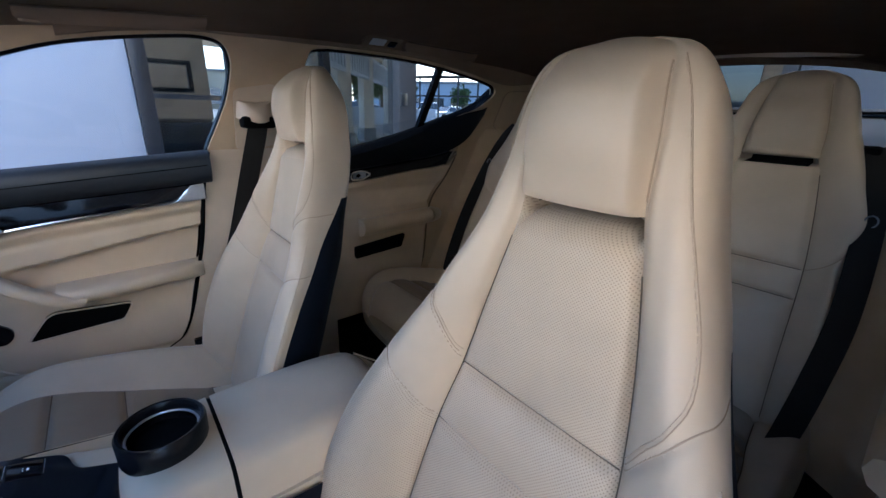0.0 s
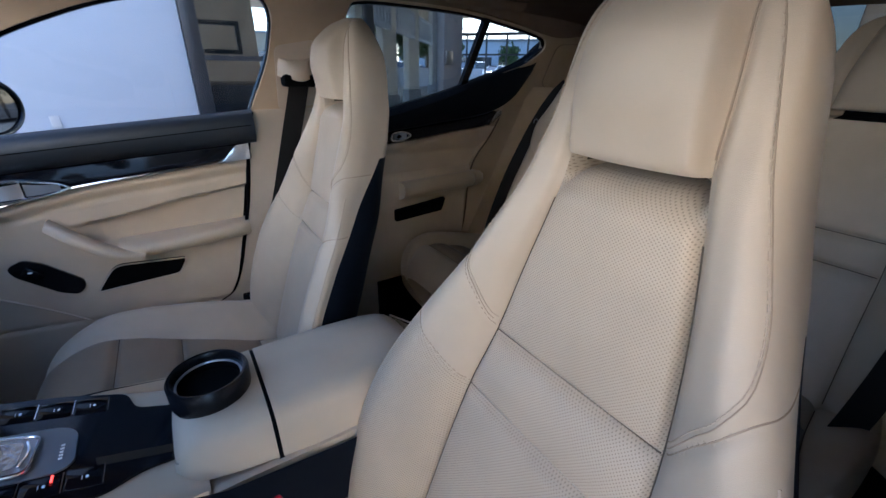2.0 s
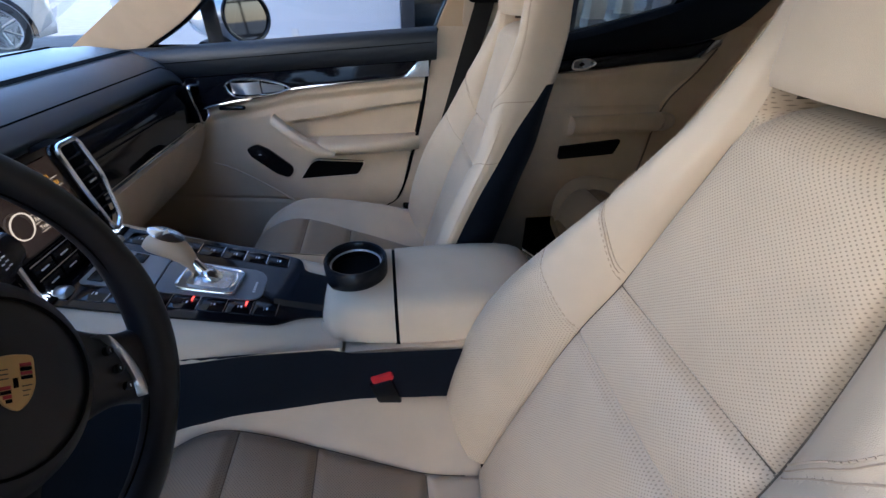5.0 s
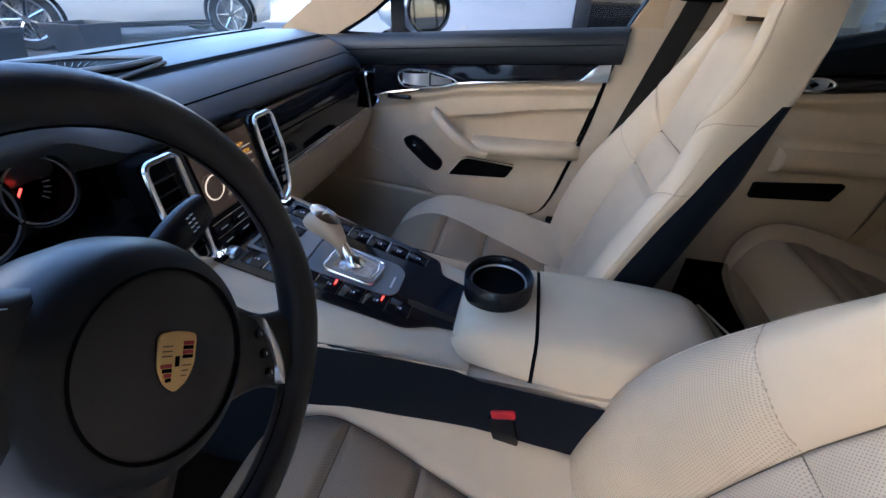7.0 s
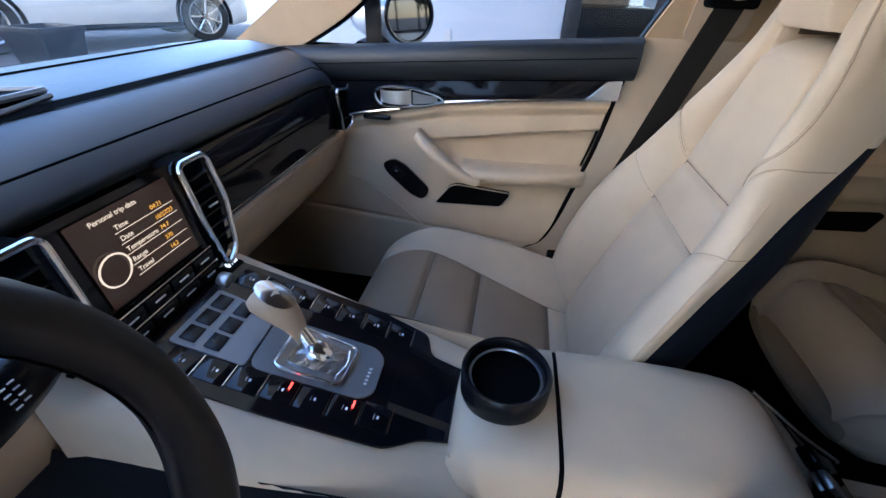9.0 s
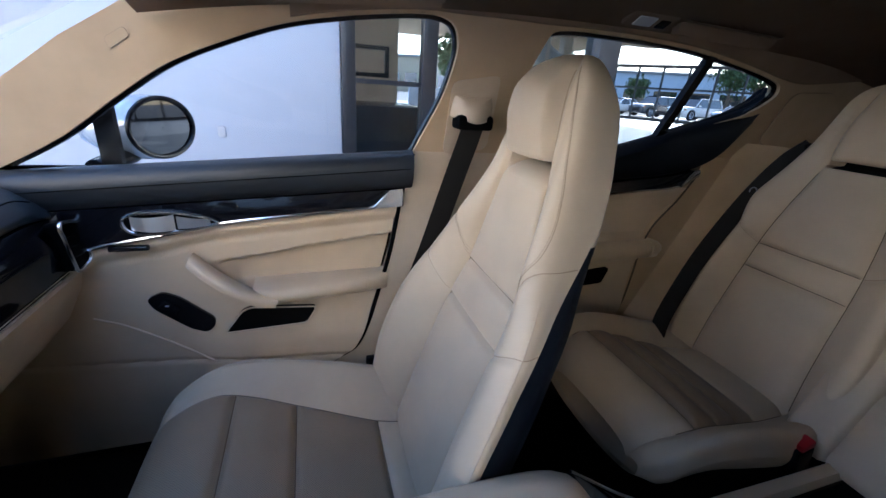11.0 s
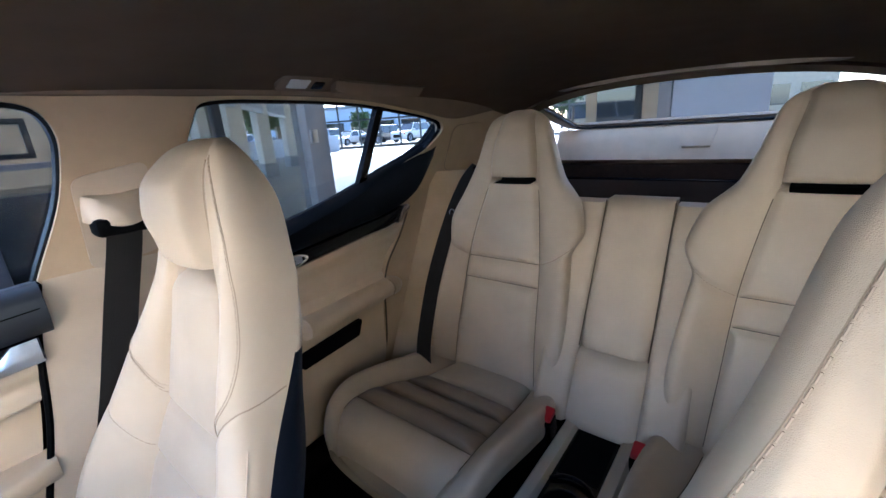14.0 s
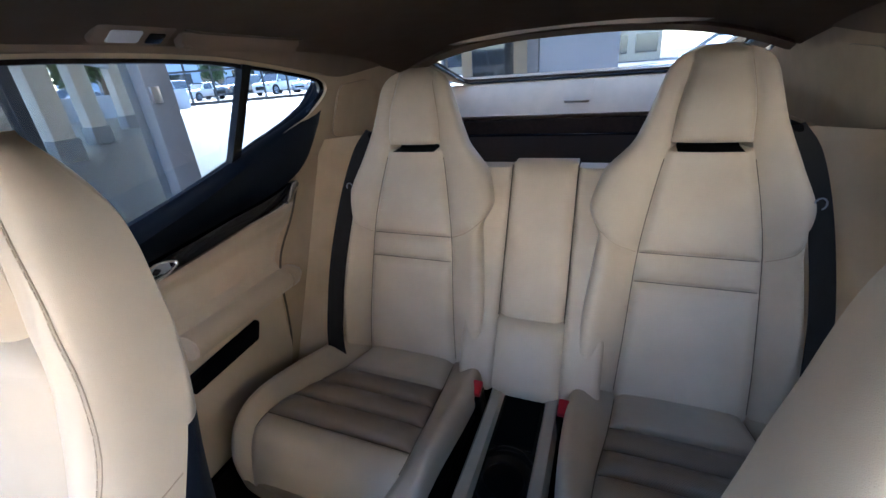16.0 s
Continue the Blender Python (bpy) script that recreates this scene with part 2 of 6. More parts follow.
    for a, b in zip(rows, rows[1:]):
        for k in range(n if closed else n - 1):
            bm.faces.new((a[k], a[(k + 1) % n], b[(k + 1) % n], b[k]))
    if caps and closed:
        bm.faces.new(rows[0][::-1])
        bm.faces.new(rows[-1])
    return bm


def tube(points, r, n=8, closed=False, bm=None):
    pts = [Vector(p) for p in points]
    rings, last = [], None
    for k, p in enumerate(pts):
        a = pts[k - 1] if (k or closed) else p
        b = pts[(k + 1) % len(pts)] if (k < len(pts) - 1 or closed) else p
        d = (b - a).normalized()
        side = d.cross(last if last is not None else (Vector((0, 0, 1)) if abs(d.z) < 0.9 else Vector((1, 0, 0)))).normalized()
        up = side.cross(d).normalized()
        last = up
        rr = r(k / max(1, len(pts) - 1)) if callable(r) else r
        rings.append([p + rr * (math.cos(q * math.tau / n) * side + math.sin(q * math.tau / n) * up) for q in range(n)])
    if closed:
        rings.append(rings[0])
        bm = loft(rings, bm, caps=False)
        bmesh.ops.remove_doubles(bm, verts=bm.verts, dist=1e-5)
        return bm
    return loft(rings, bm)


def curve_pts(pts, n=8):
    """Catmull-Rom through the points."""
    p = [Vector(q) for q in pts]
    p = [2 * p[0] - p[1]] + p + [2 * p[-1] - p[-2]]
    out = []
    for k in range(1, len(p) - 2):
        for j in range(n):
            t = j / n
            out.append(0.5 * ((2 * p[k]) + (p[k + 1] - p[k - 1]) * t + (2 * p[k - 1] - 5 * p[k] + 4 * p[k + 1] - p[k + 2]) * t * t + (3 * p[k] - p[k - 1] - 3 * p[k + 1] + p[k + 2]) * t**3))
    return out + [p[-2]]


def rounded(pts, r, n=4):
    """A closed 2D outline with its corners rounded. r: one radius or one for each corner."""
    out, m = [], len(pts)
    for k in range(m):
        p, a, b = Vector(pts[k]), Vector(pts[k - 1]), Vector(pts[(k + 1) % m])
        rr = r[k] if isinstance(r, (list, tuple)) else r
        da, db = (a - p), (b - p)
        q = min(rr, da.length * 0.48, db.length * 0.48)
        s, e = p + da.normalized() * q, p + db.normalized() * q
        for j in range(n + 1):
            t = j / n
            out.append(((1 - t) ** 2) * s + 2 * t * (1 - t) * p + t * t * e)
    return out


def sheet(outer, holes, thick, place, bevel=0.0):
    """A flat board with holes from 2D outlines, thick deep; place(a, b, depth) puts it into the world."""
    bm = bmesh.new()
    edges = []
    for loop in [outer] + list(holes):
        vs = [bm.verts.new((p[0], p[1], 0)) for p in loop]
        edges += [bm.edges.new((vs[k - 1], vs[k])) for k in range(len(vs))]
    bmesh.ops.triangle_fill(bm, use_beauty=True, use_dissolve=False, edges=edges)
    made = bmesh.ops.extrude_face_region(bm, geom=bm.faces[:])
    for v in [g for g in made["geom"] if isinstance(g, bmesh.types.BMVert)]:
        v.co.z = thick
    for v in bm.verts:
        v.co = place(*v.co)
    return bm


def skin(point, nu, nv, region, u0=-1.0, u1=1.0, v0=0.0, v1=1.0):
    """A surface point(u, v), its faces sorted by region(u, v) into a bmesh each."""
    us = [u0 + (u1 - u0) * k / nu for k in range(nu + 1)]
    vs = [v0 + (v1 - v0) * k / nv for k in range(nv + 1)]
    grid = [[Vector(point(u, v)) for u in us] for v in vs]
    found = {}
    for j in range(nv):
        for i in range(nu):
            key = region((us[i] + us[i + 1]) / 2, (vs[j] + vs[j + 1]) / 2)
            if key is None:
                continue
            bm, made = found.setdefault(key, (bmesh.new(), {}))
            face = []
            for a, b in ((i, j), (i + 1, j), (i + 1, j + 1), (i, j + 1)):
                if (a, b) not in made:
                    made[a, b] = bm.verts.new(grid[b][a])
                face.append(made[a, b])
            try:
                bm.faces.new(face)
            except ValueError:
                pass
    return {k: bm for k, (bm, _) in found.items()}


def prism(outline, place, depth, bevel=0.0):
    return sheet(outline, [], depth, place)


def lathe(profile, axis_place, n=32, bm=None):
    """A turned body from (radius, height) rows; axis_place(x, y, z) puts it into the world."""
    rings = [[axis_place(r * math.cos(k * math.tau / n), r * math.sin(k * math.tau / n), h) for k in range(n)] for r, h in profile]
    return loft(rings, bm, caps=True)


# ---- the car's shell: floor, pillars, roof lining ----
def side_x(z):
    """Inner face of the side above the belt line, leaning inwards."""
    return -0.963 + 0.27 * z


FRONT_WINDOW = [(-0.42, 0.935), (-0.30, 1.0), (-0.178, 1.088), (-0.09, 1.145), (0.008, 1.189), (0.106, 1.224), (0.206, 1.246), (0.312, 1.262), (0.385, 1.268), (0.430, 1.258), (0.448, 1.225), (0.446, 1.18), (0.427, 1.106), (0.376, 0.99), (0.36, 0.935)]
REAR_WINDOW = [(0.60, 0.96), (0.615, 1.12), (0.648, 1.235), (0.685, 1.269), (0.852, 1.272), (1.0, 1.268), (1.108, 1.260), (1.291, 1.236), (1.405, 1.215), (1.436, 1.195), (1.43, 1.168), (1.365, 1.125), (1.28, 1.098), (1.192, 1.074), (1.058, 1.036), (0.92, 1.0), (0.75, 0.965)]
SIDE_OUTLINE = [(-0.66, 0.925), (-0.605, 0.935), (-0.411, 1.055), (-0.244, 1.172), (-0.05, 1.285), (0.1, 1.34), (0.8, 1.36), (1.6, 1.35), (1.86, 1.30), (2.0, 1.255), (2.42, 1.135), (2.45, 1.0), (2.3, 0.925)]

smooth_loop = lambda loop: [(p.x, p.y) for p in curve_pts([(*q, 0) for q in loop + loop[:1]], 4)][:-1]
FRONT_WINDOW, REAR_WINDOW = smooth_loop(FRONT_WINDOW), smooth_loop(REAR_WINDOW)


def side_panels(sign):
    def place(a, b, d):
        return Vector((-sign * (side_x(b) - d), a, b)) if sign > 0 else Vector((side_x(b) - d, a, b))

    return sheet(SIDE_OUTLINE, [FRONT_WINDOW, REAR_WINDOW], 0.035, place)


for sign, nm in ((-1, "passenger"), (1, "driver")):
    solo("pillar_trim", side_panels(sign), M_PILLAR, "beige cloth-covered roof pillars round the side windows", "pillar trim", "structure")
    for hole, mat in ((FRONT_WINDOW, M_GLASS), (REAR_WINDOW, M_TINT)):
        if sign > 0 and hole is FRONT_WINDOW:
            continue
        w = thing("window", "car side window in a black rubber seal", "window", (sign * 0.68, sum(p[0] for p in hole) / len(hole), 0.95), kind="structure")
        f = lambda a, b, d: Vector((sign * (-side_x(b) + d), a, b))
        bm = bmesh.new()
        bm.faces.new([bm.verts.new(f(a, b, 0.026)) for a, b in hole])
        pane = part("pane", bm, mat, w, "curved side glass")
        pane.visible_shadow = False
        part("seal", tube([f(a, b, 0.017) for a, b in hole], 0.008, 6, True), M_PLASTIC, w, "black rubber seal")
        if hole is REAR_WINDOW:
            part("divider_bar", loft([[f(1.086 + k * 0.059 + s * 0.013, 1.03 + k * 0.235, dd) for s, dd in ((-1, 0.004), (1, 0.004), (1, 0.024), (-1, 0.024))] for k in (0, 0.5, 1)]), M_PLASTIC, w, "black quarter glass bar")


# roof lining
def roof_z(x, y):
    mid = lerp_keys([(-0.2, 1.275), (0.1, 1.325), (0.5, 1.352), (0.9, 1.358), (1.3, 1.35), (1.6, 1.333), (1.85, 1.295), (2.0, 1.262)], y)
    return mid - 0.07 * min(abs(x) / 0.62, 1) ** 3


def roof_point(u, v):
    x = 0.628 * u
    back = 1.80 + 0.13 * u * u
    y = -0.12 + (back + 0.12) * v
    return (x, y, roof_z(x, y) - 0.004)


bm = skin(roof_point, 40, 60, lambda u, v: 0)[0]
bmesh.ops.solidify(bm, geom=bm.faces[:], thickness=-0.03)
solo("ceiling", bm, M_LINER, "beige fabric headliner of the car, shade put into its colour", "ceiling", "structure")
# lining folded down to the tops of the side windows, in the shade-darkened cloth
RAIL_EDGE = [(0.12, 1.235), (0.2, 1.252), (0.312, 1.268), (0.385, 1.274), (0.45, 1.274), (0.55, 1.276), (0.65, 1.276), (0.72, 1.278), (0.852, 1.279), (1.0, 1.275), (1.108, 1.267), (1.291, 1.243), (1.405, 1.224), (1.5, 1.215), (1.62, 1.225), (1.75, 1.24)]
for sign in (-1, 1):
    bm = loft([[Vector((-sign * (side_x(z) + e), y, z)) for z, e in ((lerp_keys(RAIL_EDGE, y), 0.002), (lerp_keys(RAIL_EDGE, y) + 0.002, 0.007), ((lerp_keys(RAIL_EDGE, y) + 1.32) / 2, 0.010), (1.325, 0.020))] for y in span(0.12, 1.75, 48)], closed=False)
    solo("trim", bm, M_LINER, "beige headliner edge above the side windows, shade put into its colour", "trim", "structure")
# rear header rim round the hatch opening
bm = loft([[Vector((x, 1.80 + 0.13 * (x / 0.628) ** 2 + a, roof_z(x, 1.8 + 0.13 * (x / 0.628) ** 2) - 0.012 + b)) for a, b in ((-0.05, 0.0), (-0.01, -0.014), (0.03, -0.012), (0.04, 0.01), (0.0, 0.02))] for x in [-0.6 + 0.06 * k for k in range(21)]])
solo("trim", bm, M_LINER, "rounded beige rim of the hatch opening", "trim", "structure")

# floor and sides under the belt line
solo("floor", box((-0.74, -1.15, 0.14), (0.74, 1.3, 0.2), 0.01), M_CARPET, "black carpeted car floor", "floor", "structure")
solo("firewall", box((-0.74, -1.2, 0.14), (0.74, -1.1, 0.86), 0.01), M_CARPET, "dark carpeted bulkhead under the dashboard", "wall", "structure")
solo("sill", box((0.66, -0.6, 0.2), (0.76, 1.2, 0.34), 0.03), M_BEIGE_HARD, "beige door sill on the open side", "sill", "structure")
solo("tunnel", box((-0.13, -1.1, 0.2), (0.13, 1.25, 0.40), 0.04), M_CARPET, "dark carpeted tunnel under the console", "tunnel", "structure")

for sign in (-1, 1):
    x = sign * 0.775
    solo("side_liner", box((min(x, x + sign * 0.02), -0.62 if sign < 0 else 0.30, 0.14), (max(x, x + sign * 0.02), 2.4, 0.93)), M_CARPET, "dark inner lining of the body side", "lining", "structure")
for sign in (-1, 1):
    # padded side beside the rear backrest
    yb = lambda z: 1.235 + (z - 0.62) * 0.5
    bm = loft([[Vector((sign * x, yb(z) + dy, z)) for x, dy in ((0.693, -0.02), (0.672, 0.0), (0.63, 0.04), (0.585, 0.07), (0.54, 0.085), (0.50, 0.09))] for z in (0.40, 0.5, 0.6, 0.7, 0.8, 0.9, 1.0, 1.04)], closed=False)
    solo("side_bolster", bm, M_PILLAR, "beige padded trim beside the rear backrest", "side trim", "structure")
    x = sign * 0.775
    if sign < 0:
        solo("side_liner", box((x - 0.02, -1.15, 0.14), (x, -0.625, 0.80)), M_CARPET, "dark inner lining of the footwell", "lining", "structure")
solo("seat_bulkhead", box((-0.74, 1.36, 0.14), (0.74, 1.42, 0.60)), M_CARPET, "dark bulkhead under the rear seats", "wall", "structure")
solo("luggage_floor", box((-0.74, 1.42, 0.50), (0.74, 2.4, 0.54)), M_CARPET, "dark luggage floor", "floor", "structure")

# B pillar below the belt line, and body side behind the rear seats
B_EDGE = [(0.376, 0.99), (0.351, 0.891), (0.326, 0.742), (0.291, 0.606), (0.237, 0.461), (0.16, 0.417)]


def flat_side(sign, x):
    return lambda a, b, d: Vector((sign * (x + d), a, b))


for sign in (-1, 1):
    outline = [(0.382, 0.99)] + [(a + 0.006, b) for a, b in B_EDGE[1:]] + [(0.05, 0.40), (0.05, 0.2), (0.72, 0.2), (0.72, 0.99)]
    solo("pillar_lower_trim", sheet(outline, [], 0.05, flat_side(sign, 0.695)), M_BEIGE_HARD, "beige lower trim of the door pillar", "pillar trim", "structure")
    outline = [(0.95, 0.2), (0.98, 0.30), (1.086, 0.45), (1.116, 0.55), (1.126, 0.65), (1.136, 0.735), (1.171, 0.80), (1.241, 0.88), (1.281, 0.95), (1.30, 0.99), (2.4, 0.99), (2.4, 0.2)]
    solo("quarter_trim", sheet(outline, [], 0.05, flat_side(sign, 0.692)), M_PILLAR, "beige side trim beside the rear seat", "side trim", "structure")

# windscreen and rear window
bm = bmesh.new()
bm.faces.new([bm.verts.new(p) for p in ((-0.66, -0.70, 0.93), (0.66, -0.70, 0.93), (0.60, -0.06, 1.30), (-0.60, -0.06, 1.30))])
windscreen = solo("windscreen", bm, M_GLASS, "clear raked windscreen above the dashboard", "windscreen", "structure")
windscreen.visible_shadow = False
HATCH = thing("tailgate", "tailgate with a wide rear window and pale inner trim", "tailgate", (0, 2.3, 0.9), kind="structure")
bm = bmesh.new()
glass = rounded([(-0.56, 1.86), (0, 1.80), (0.56, 1.86), (0.53, 2.405), (-0.53, 2.405)], [0.06, 0.3, 0.06, 0.05, 0.05])
hz = lambda y: 1.295 - (y - 1.8) * 0.27
bm.faces.new([bm.verts.new((p.x, p.y, hz(p.y) + 0.012)) for p in glass])
pane = part("pane", bm, M_HATCH_GLASS, HATCH, "sloping rear window glass")
pane.visible_shadow = False
bm = loft([[Vector((p.x * k, 2.1 + (p.y - 2.1) * (1 + (k - 1) * 1.5), hz(p.y) + dz)) for p in glass] for k, dz in ((0.985, 0.008), (1.0, -0.004), (1.12, 0.0), (1.12, 0.03), (0.985, 0.02))], caps=False)
part("window_surround", bm, M_BEIGE_HARD, HATCH, "pale beige rear window surround")
part("window_seal", tube([Vector((p.x * 0.99, 2.1 + (p.y - 2.1) * 0.99, hz(p.y) + 0.004)) for p in glass], 0.006, 6, True), M_PLASTIC, HATCH, "black rear window edge")
part("inner_panel", loft([[Vector((x, 2.41, 1.13)), Vector((x, 2.39, 1.115)), Vector((x, 2.36, 1.06)), Vector((x, 2.35, 0.985)), Vector((x, 2.38, 0.965)), Vector((x, 2.45, 0.96)), Vector((x, 2.45, 1.12))] for x in (-0.62, -0.4, -0.2, 0, 0.2, 0.4, 0.62)]), M_BEIGE_HARD, HATCH, "pale lower tailgate panel")
part("latch_cover", loft([[Vector((x * w, y, z)) for x in (-1, -0.6, 0.6, 1)] + [Vector((x * w, 2.42, z)) for x in (1, -1)] for w, y, z in ((0.045, 2.36, 1.03), (0.055, 2.345, 1.04), (0.062, 2.35, 1.08), (0.072, 2.385, 1.125))]), M_BEIGE_HARD, HATCH, "pale tailgate latch cover")
part("lower_panel", box((-0.66, 2.36, 0.5), (0.66, 2.46, 0.965), 0.01), M_COVER, HATCH, "dark lower tailgate lining")
# luggage cover
cover = thing("luggage_cover", "dark roller luggage cover behind the rear seats", "luggage cover", (0, 1.9, 0.88))
part("cloth", box((-0.62, 1.58, 0.885), (0.62, 2.34, 0.895)), M_COVER, cover)
part("roller", tube([(-0.60, 1.56, 0.905), (0.60, 1.56, 0.905)], 0.028, 14), M_PLASTIC, cover, "black roller housing")
part("end_bar", box((-0.6, 2.31, 0.895), (0.6, 2.335, 0.905), 0.003), M_PLASTIC, cover, "thin rear bar")

# outer body that shades the inside: bonnet, roof skin, sides
BODY = thing("car_body", "silver blue car bodywork seen through the windows", "car body", (0, 0, 0.2), kind="structure")
part("bonnet", loft([[Vector((x, y, z - 0.09 * (abs(x) / 0.8) ** 2 + (0.03 if abs(abs(x) - 0.6) < 0.05 else 0))) for x in [-0.8 + 0.1 * k for k in range(17)]] for y, z in ((-0.78, 0.87), (-1.1, 0.84), (-1.5, 0.78), (-1.9, 0.70), (-2.1, 0.60))], closed=False), M_CAR_SILVER, BODY)
part("roof_skin", loft([[Vector((x, y, z - 0.10 * (abs(x) / 0.66) ** 2.5)) for x in [-0.66 + 0.11 * k for k in range(13)]] for y, z in ((-0.08, 1.335), (0.3, 1.395), (0.8, 1.41), (1.3, 1.40), (1.82, 1.345))], closed=False), M_CAR_SILVER, BODY)
for sign in (-1, 1):
    part("outer_side", loft([[Vector((sign * x, y, z)) for x, z in ((0.78, 0.93), (0.90, 0.80), (0.95, 0.6), (0.93, 0.3))] for y in ((-0.7, -0.3, 0.1, 0.5, 1.2, 2.3) if sign < 0 else (0.75, 1.2, 2.3))], closed=False), M_CAR_SILVER, BODY)
part("inner_cowl", loft([[Vector((x, y, z)) for x in (-0.74, 0, 0.74)] for y, z in ((-0.70, 0.925), (-0.80, 0.90))], closed=False), M_PLASTIC, BODY, "black cowl under the windscreen")


# ---- seats ----
def seat_pad(seams, half, inner, thick, centre, bolster, length, axis, x0, puff=0.011, nu=72, nv=110, groove=0.008, cuts=(), climb=0.0):
    """A padded seat surface. half, inner, thick, centre, bolster: rows over the length; inner: half width of the middle panel.
    axis 'z': a backrest that faces forwards (-y); 'y': a cushion that faces up. seams: lengths of the seams across the middle; cuts: those across the bolsters."""
    a0, a1 = length

    def at(v):
        return a0 + (a1 - a0) * v

    def dent(s, places, width=0.009):
        return sum(math.exp(-(((s - p) / width) ** 2)) for p in places)

    def front(u, v):
        s = at(v)
        w, wi, th, c, bo = (lerp_keys(k, s) for k in (half, inner, thick, centre, bolster))
        wi = min(wi, w * 0.8)
        a = abs(u)
        if a <= 0.5:
            x, rise = wi * a / 0.5, 0.0
            edge = (0.5 - a) / 0.5 * wi
            gaps = [abs(s - p) for p in seams]
            lift = puff * (1 - math.exp(-edge / 0.03)) * (1 - math.exp(-(min(gaps) if gaps else 1) / 0.03))
            drop = groove * max(math.exp(-((edge / 0.008) ** 2)), min(1, dent(s, seams, 0.007)))
            out = lift - drop
        else:
            f = (a - 0.5) / 0.5
            x = wi + (w - wi) * math.sin(f * math.pi / 2) ** 0.95
            out = bo * math.sin(min(f / 0.6, 1) * math.pi / 2) ** 1.3
            rnd = max(0.0, (f - 0.35) / 0.65)
            out -= th * 0.36 * (1 - math.sqrt(max(0.0, 1 - rnd**2.6)))
            out -= groove * max(math.exp(-(((x - wi) / 0.009) ** 2)), 0.8 * (1 - f**3) * min(1, dent(s - climb * f, cuts, 0.007)))
        x = math.copysign(x, u)
        return (x0 + x, c - out, s) if axis == "z" else (x0 + x, s, c + out)

    def back(u, v):
        s = at(v)
        w, th, c, bo = (lerp_keys(k, s) for k in (half, thick, centre, bolster))
        x = w * math.sin(u * math.pi / 2)
        edge = c - bo + th * 0.36 if axis == "z" else c + bo - th * 0.36
        far = c + th if axis == "z" else c - th
        y = edge + (far - edge) * math.sqrt(max(0.0, 1 - abs(math.sin(u * math.pi / 2)) ** 2.1))
        return (x0 + x, y, s) if axis == "z" else (x0 + x, s, y)

    return front, back, at


def stitches(front, along, mat, parent, name="stitching", n=60, size=0.0011, lift=(0, -0.001, 0.0005)):
    """A row of short thread stitches on a pad, at the (u, v) of along."""
    bm = bmesh.new()
    pts = []
    for k in range(len(along) - 1):
        (ua, va), (ub, vb) = along[k], along[k + 1]
        m = max(2, n // (len(along) - 1))
        pts += [Vector(front(ua + (ub - ua) * j / m, va + (vb - va) * j / m)) + Vector(lift) for j in range(m)]
    for k in range(len(pts) - 1):
        d = pts[k + 1] - pts[k]
        tube([pts[k] + d * 0.12, pts[k] + d * 0.88], size, 5, bm=bm)
    return part(name, bm, mat, parent, "beige contrast stitching")


def smooth4(pts, f):
    """Catmull-Rom along a short row of 2D points, f from 0 to 1."""
    n = len(pts) - 1
    k = min(int(f * n), n - 1)
    t = f * n - k
    p1, p2 = pts[k], pts[k + 1]
    p0 = pts[k - 1] if k else (2 * p1[0] - p2[0], 2 * p1[1] - p2[1])
    p3 = pts[k + 2] if k + 2 <= n else (2 * p2[0] - p1[0], 2 * p2[1] - p1[1])
    return [0.5 * (2 * p1[i] + (p2[i] - p0[i]) * t + (2 * p0[i] - 5 * p1[i] + 4 * p2[i] - p3[i]) * t * t + (3 * p1[i] - p0[i] - 3 * p2[i] + p3[i]) * t**3) for i in (0, 1)]


S1, S2 = 0.802, 0.720
SEAT_TOP = 1.197


def front_seat(at_place, holed=False, cushion=(0.0, 0.0, 0.0)):
    """A sports seat: backrest with a recessed middle, wrapped shoulders and a headrest over an open slot."""
    x0, y0, dz = at_place
    seat = thing("front_seat", "beige leather sports seat with integrated headrest and navy back shell", "car seat", (x0, 0.2, 0.2), "front seats")
    half = [(0.40, 0.250), (0.50, 0.272), (0.60, 0.268), (0.70, 0.254), (0.80, 0.220), (0.90, 0.171), (0.96, 0.147), (1.0, 0.132), (1.06, 0.116), (1.12, 0.104), (1.15, 0.097), (1.175, 0.083), (1.19, 0.062), (1.197, 0.03)]
    inner = [(0.40, 0.135), (0.60, 0.131), (0.72, 0.124), (0.80, 0.114), (0.90, 0.098), (1.0, 0.077), (1.04, 0.070), (1.12, 0.067), (1.2, 0.055)]
    thick = [(0.40, 0.10), (0.55, 0.11), (0.75, 0.108), (0.95, 0.100), (1.06, 0.098), (1.13, 0.092), (1.165, 0.072), (1.19, 0.036), (1.197, 0.02)]
    centre = [(0.40, 0.315), (0.5, 0.345), (0.6, 0.378), (0.72, 0.418), (0.80, 0.450), (0.9, 0.474), (1.0, 0.492), (1.06, 0.494), (1.12, 0.498), (1.16, 0.508), (1.185, 0.524), (1.197, 0.545)]
    bolster = [(0.40, 0.055), (0.55, 0.072), (0.65, 0.072), (0.72, 0.064), (0.80, 0.054), (0.9, 0.038), (0.97, 0.020), (1.03, 0.004), (1.08, -0.008), (1.14, -0.012), (1.2, -0.004)]
    wrap = [(0.40, 0.024), (0.55, 0.028), (0.65, 0.032), (0.75, 0.038), (0.83, 0.052), (0.92, 0.088), (1.0, 0.092), (1.06, 0.084), (1.12, 0.072), (1.16, 0.046), (1.185, 0.03), (1.197, 0.015)]
    puff, groove = 0.012, 0.0085

    def put(x, y, z):
        return (x0 + x, y0 + y, z + dz)

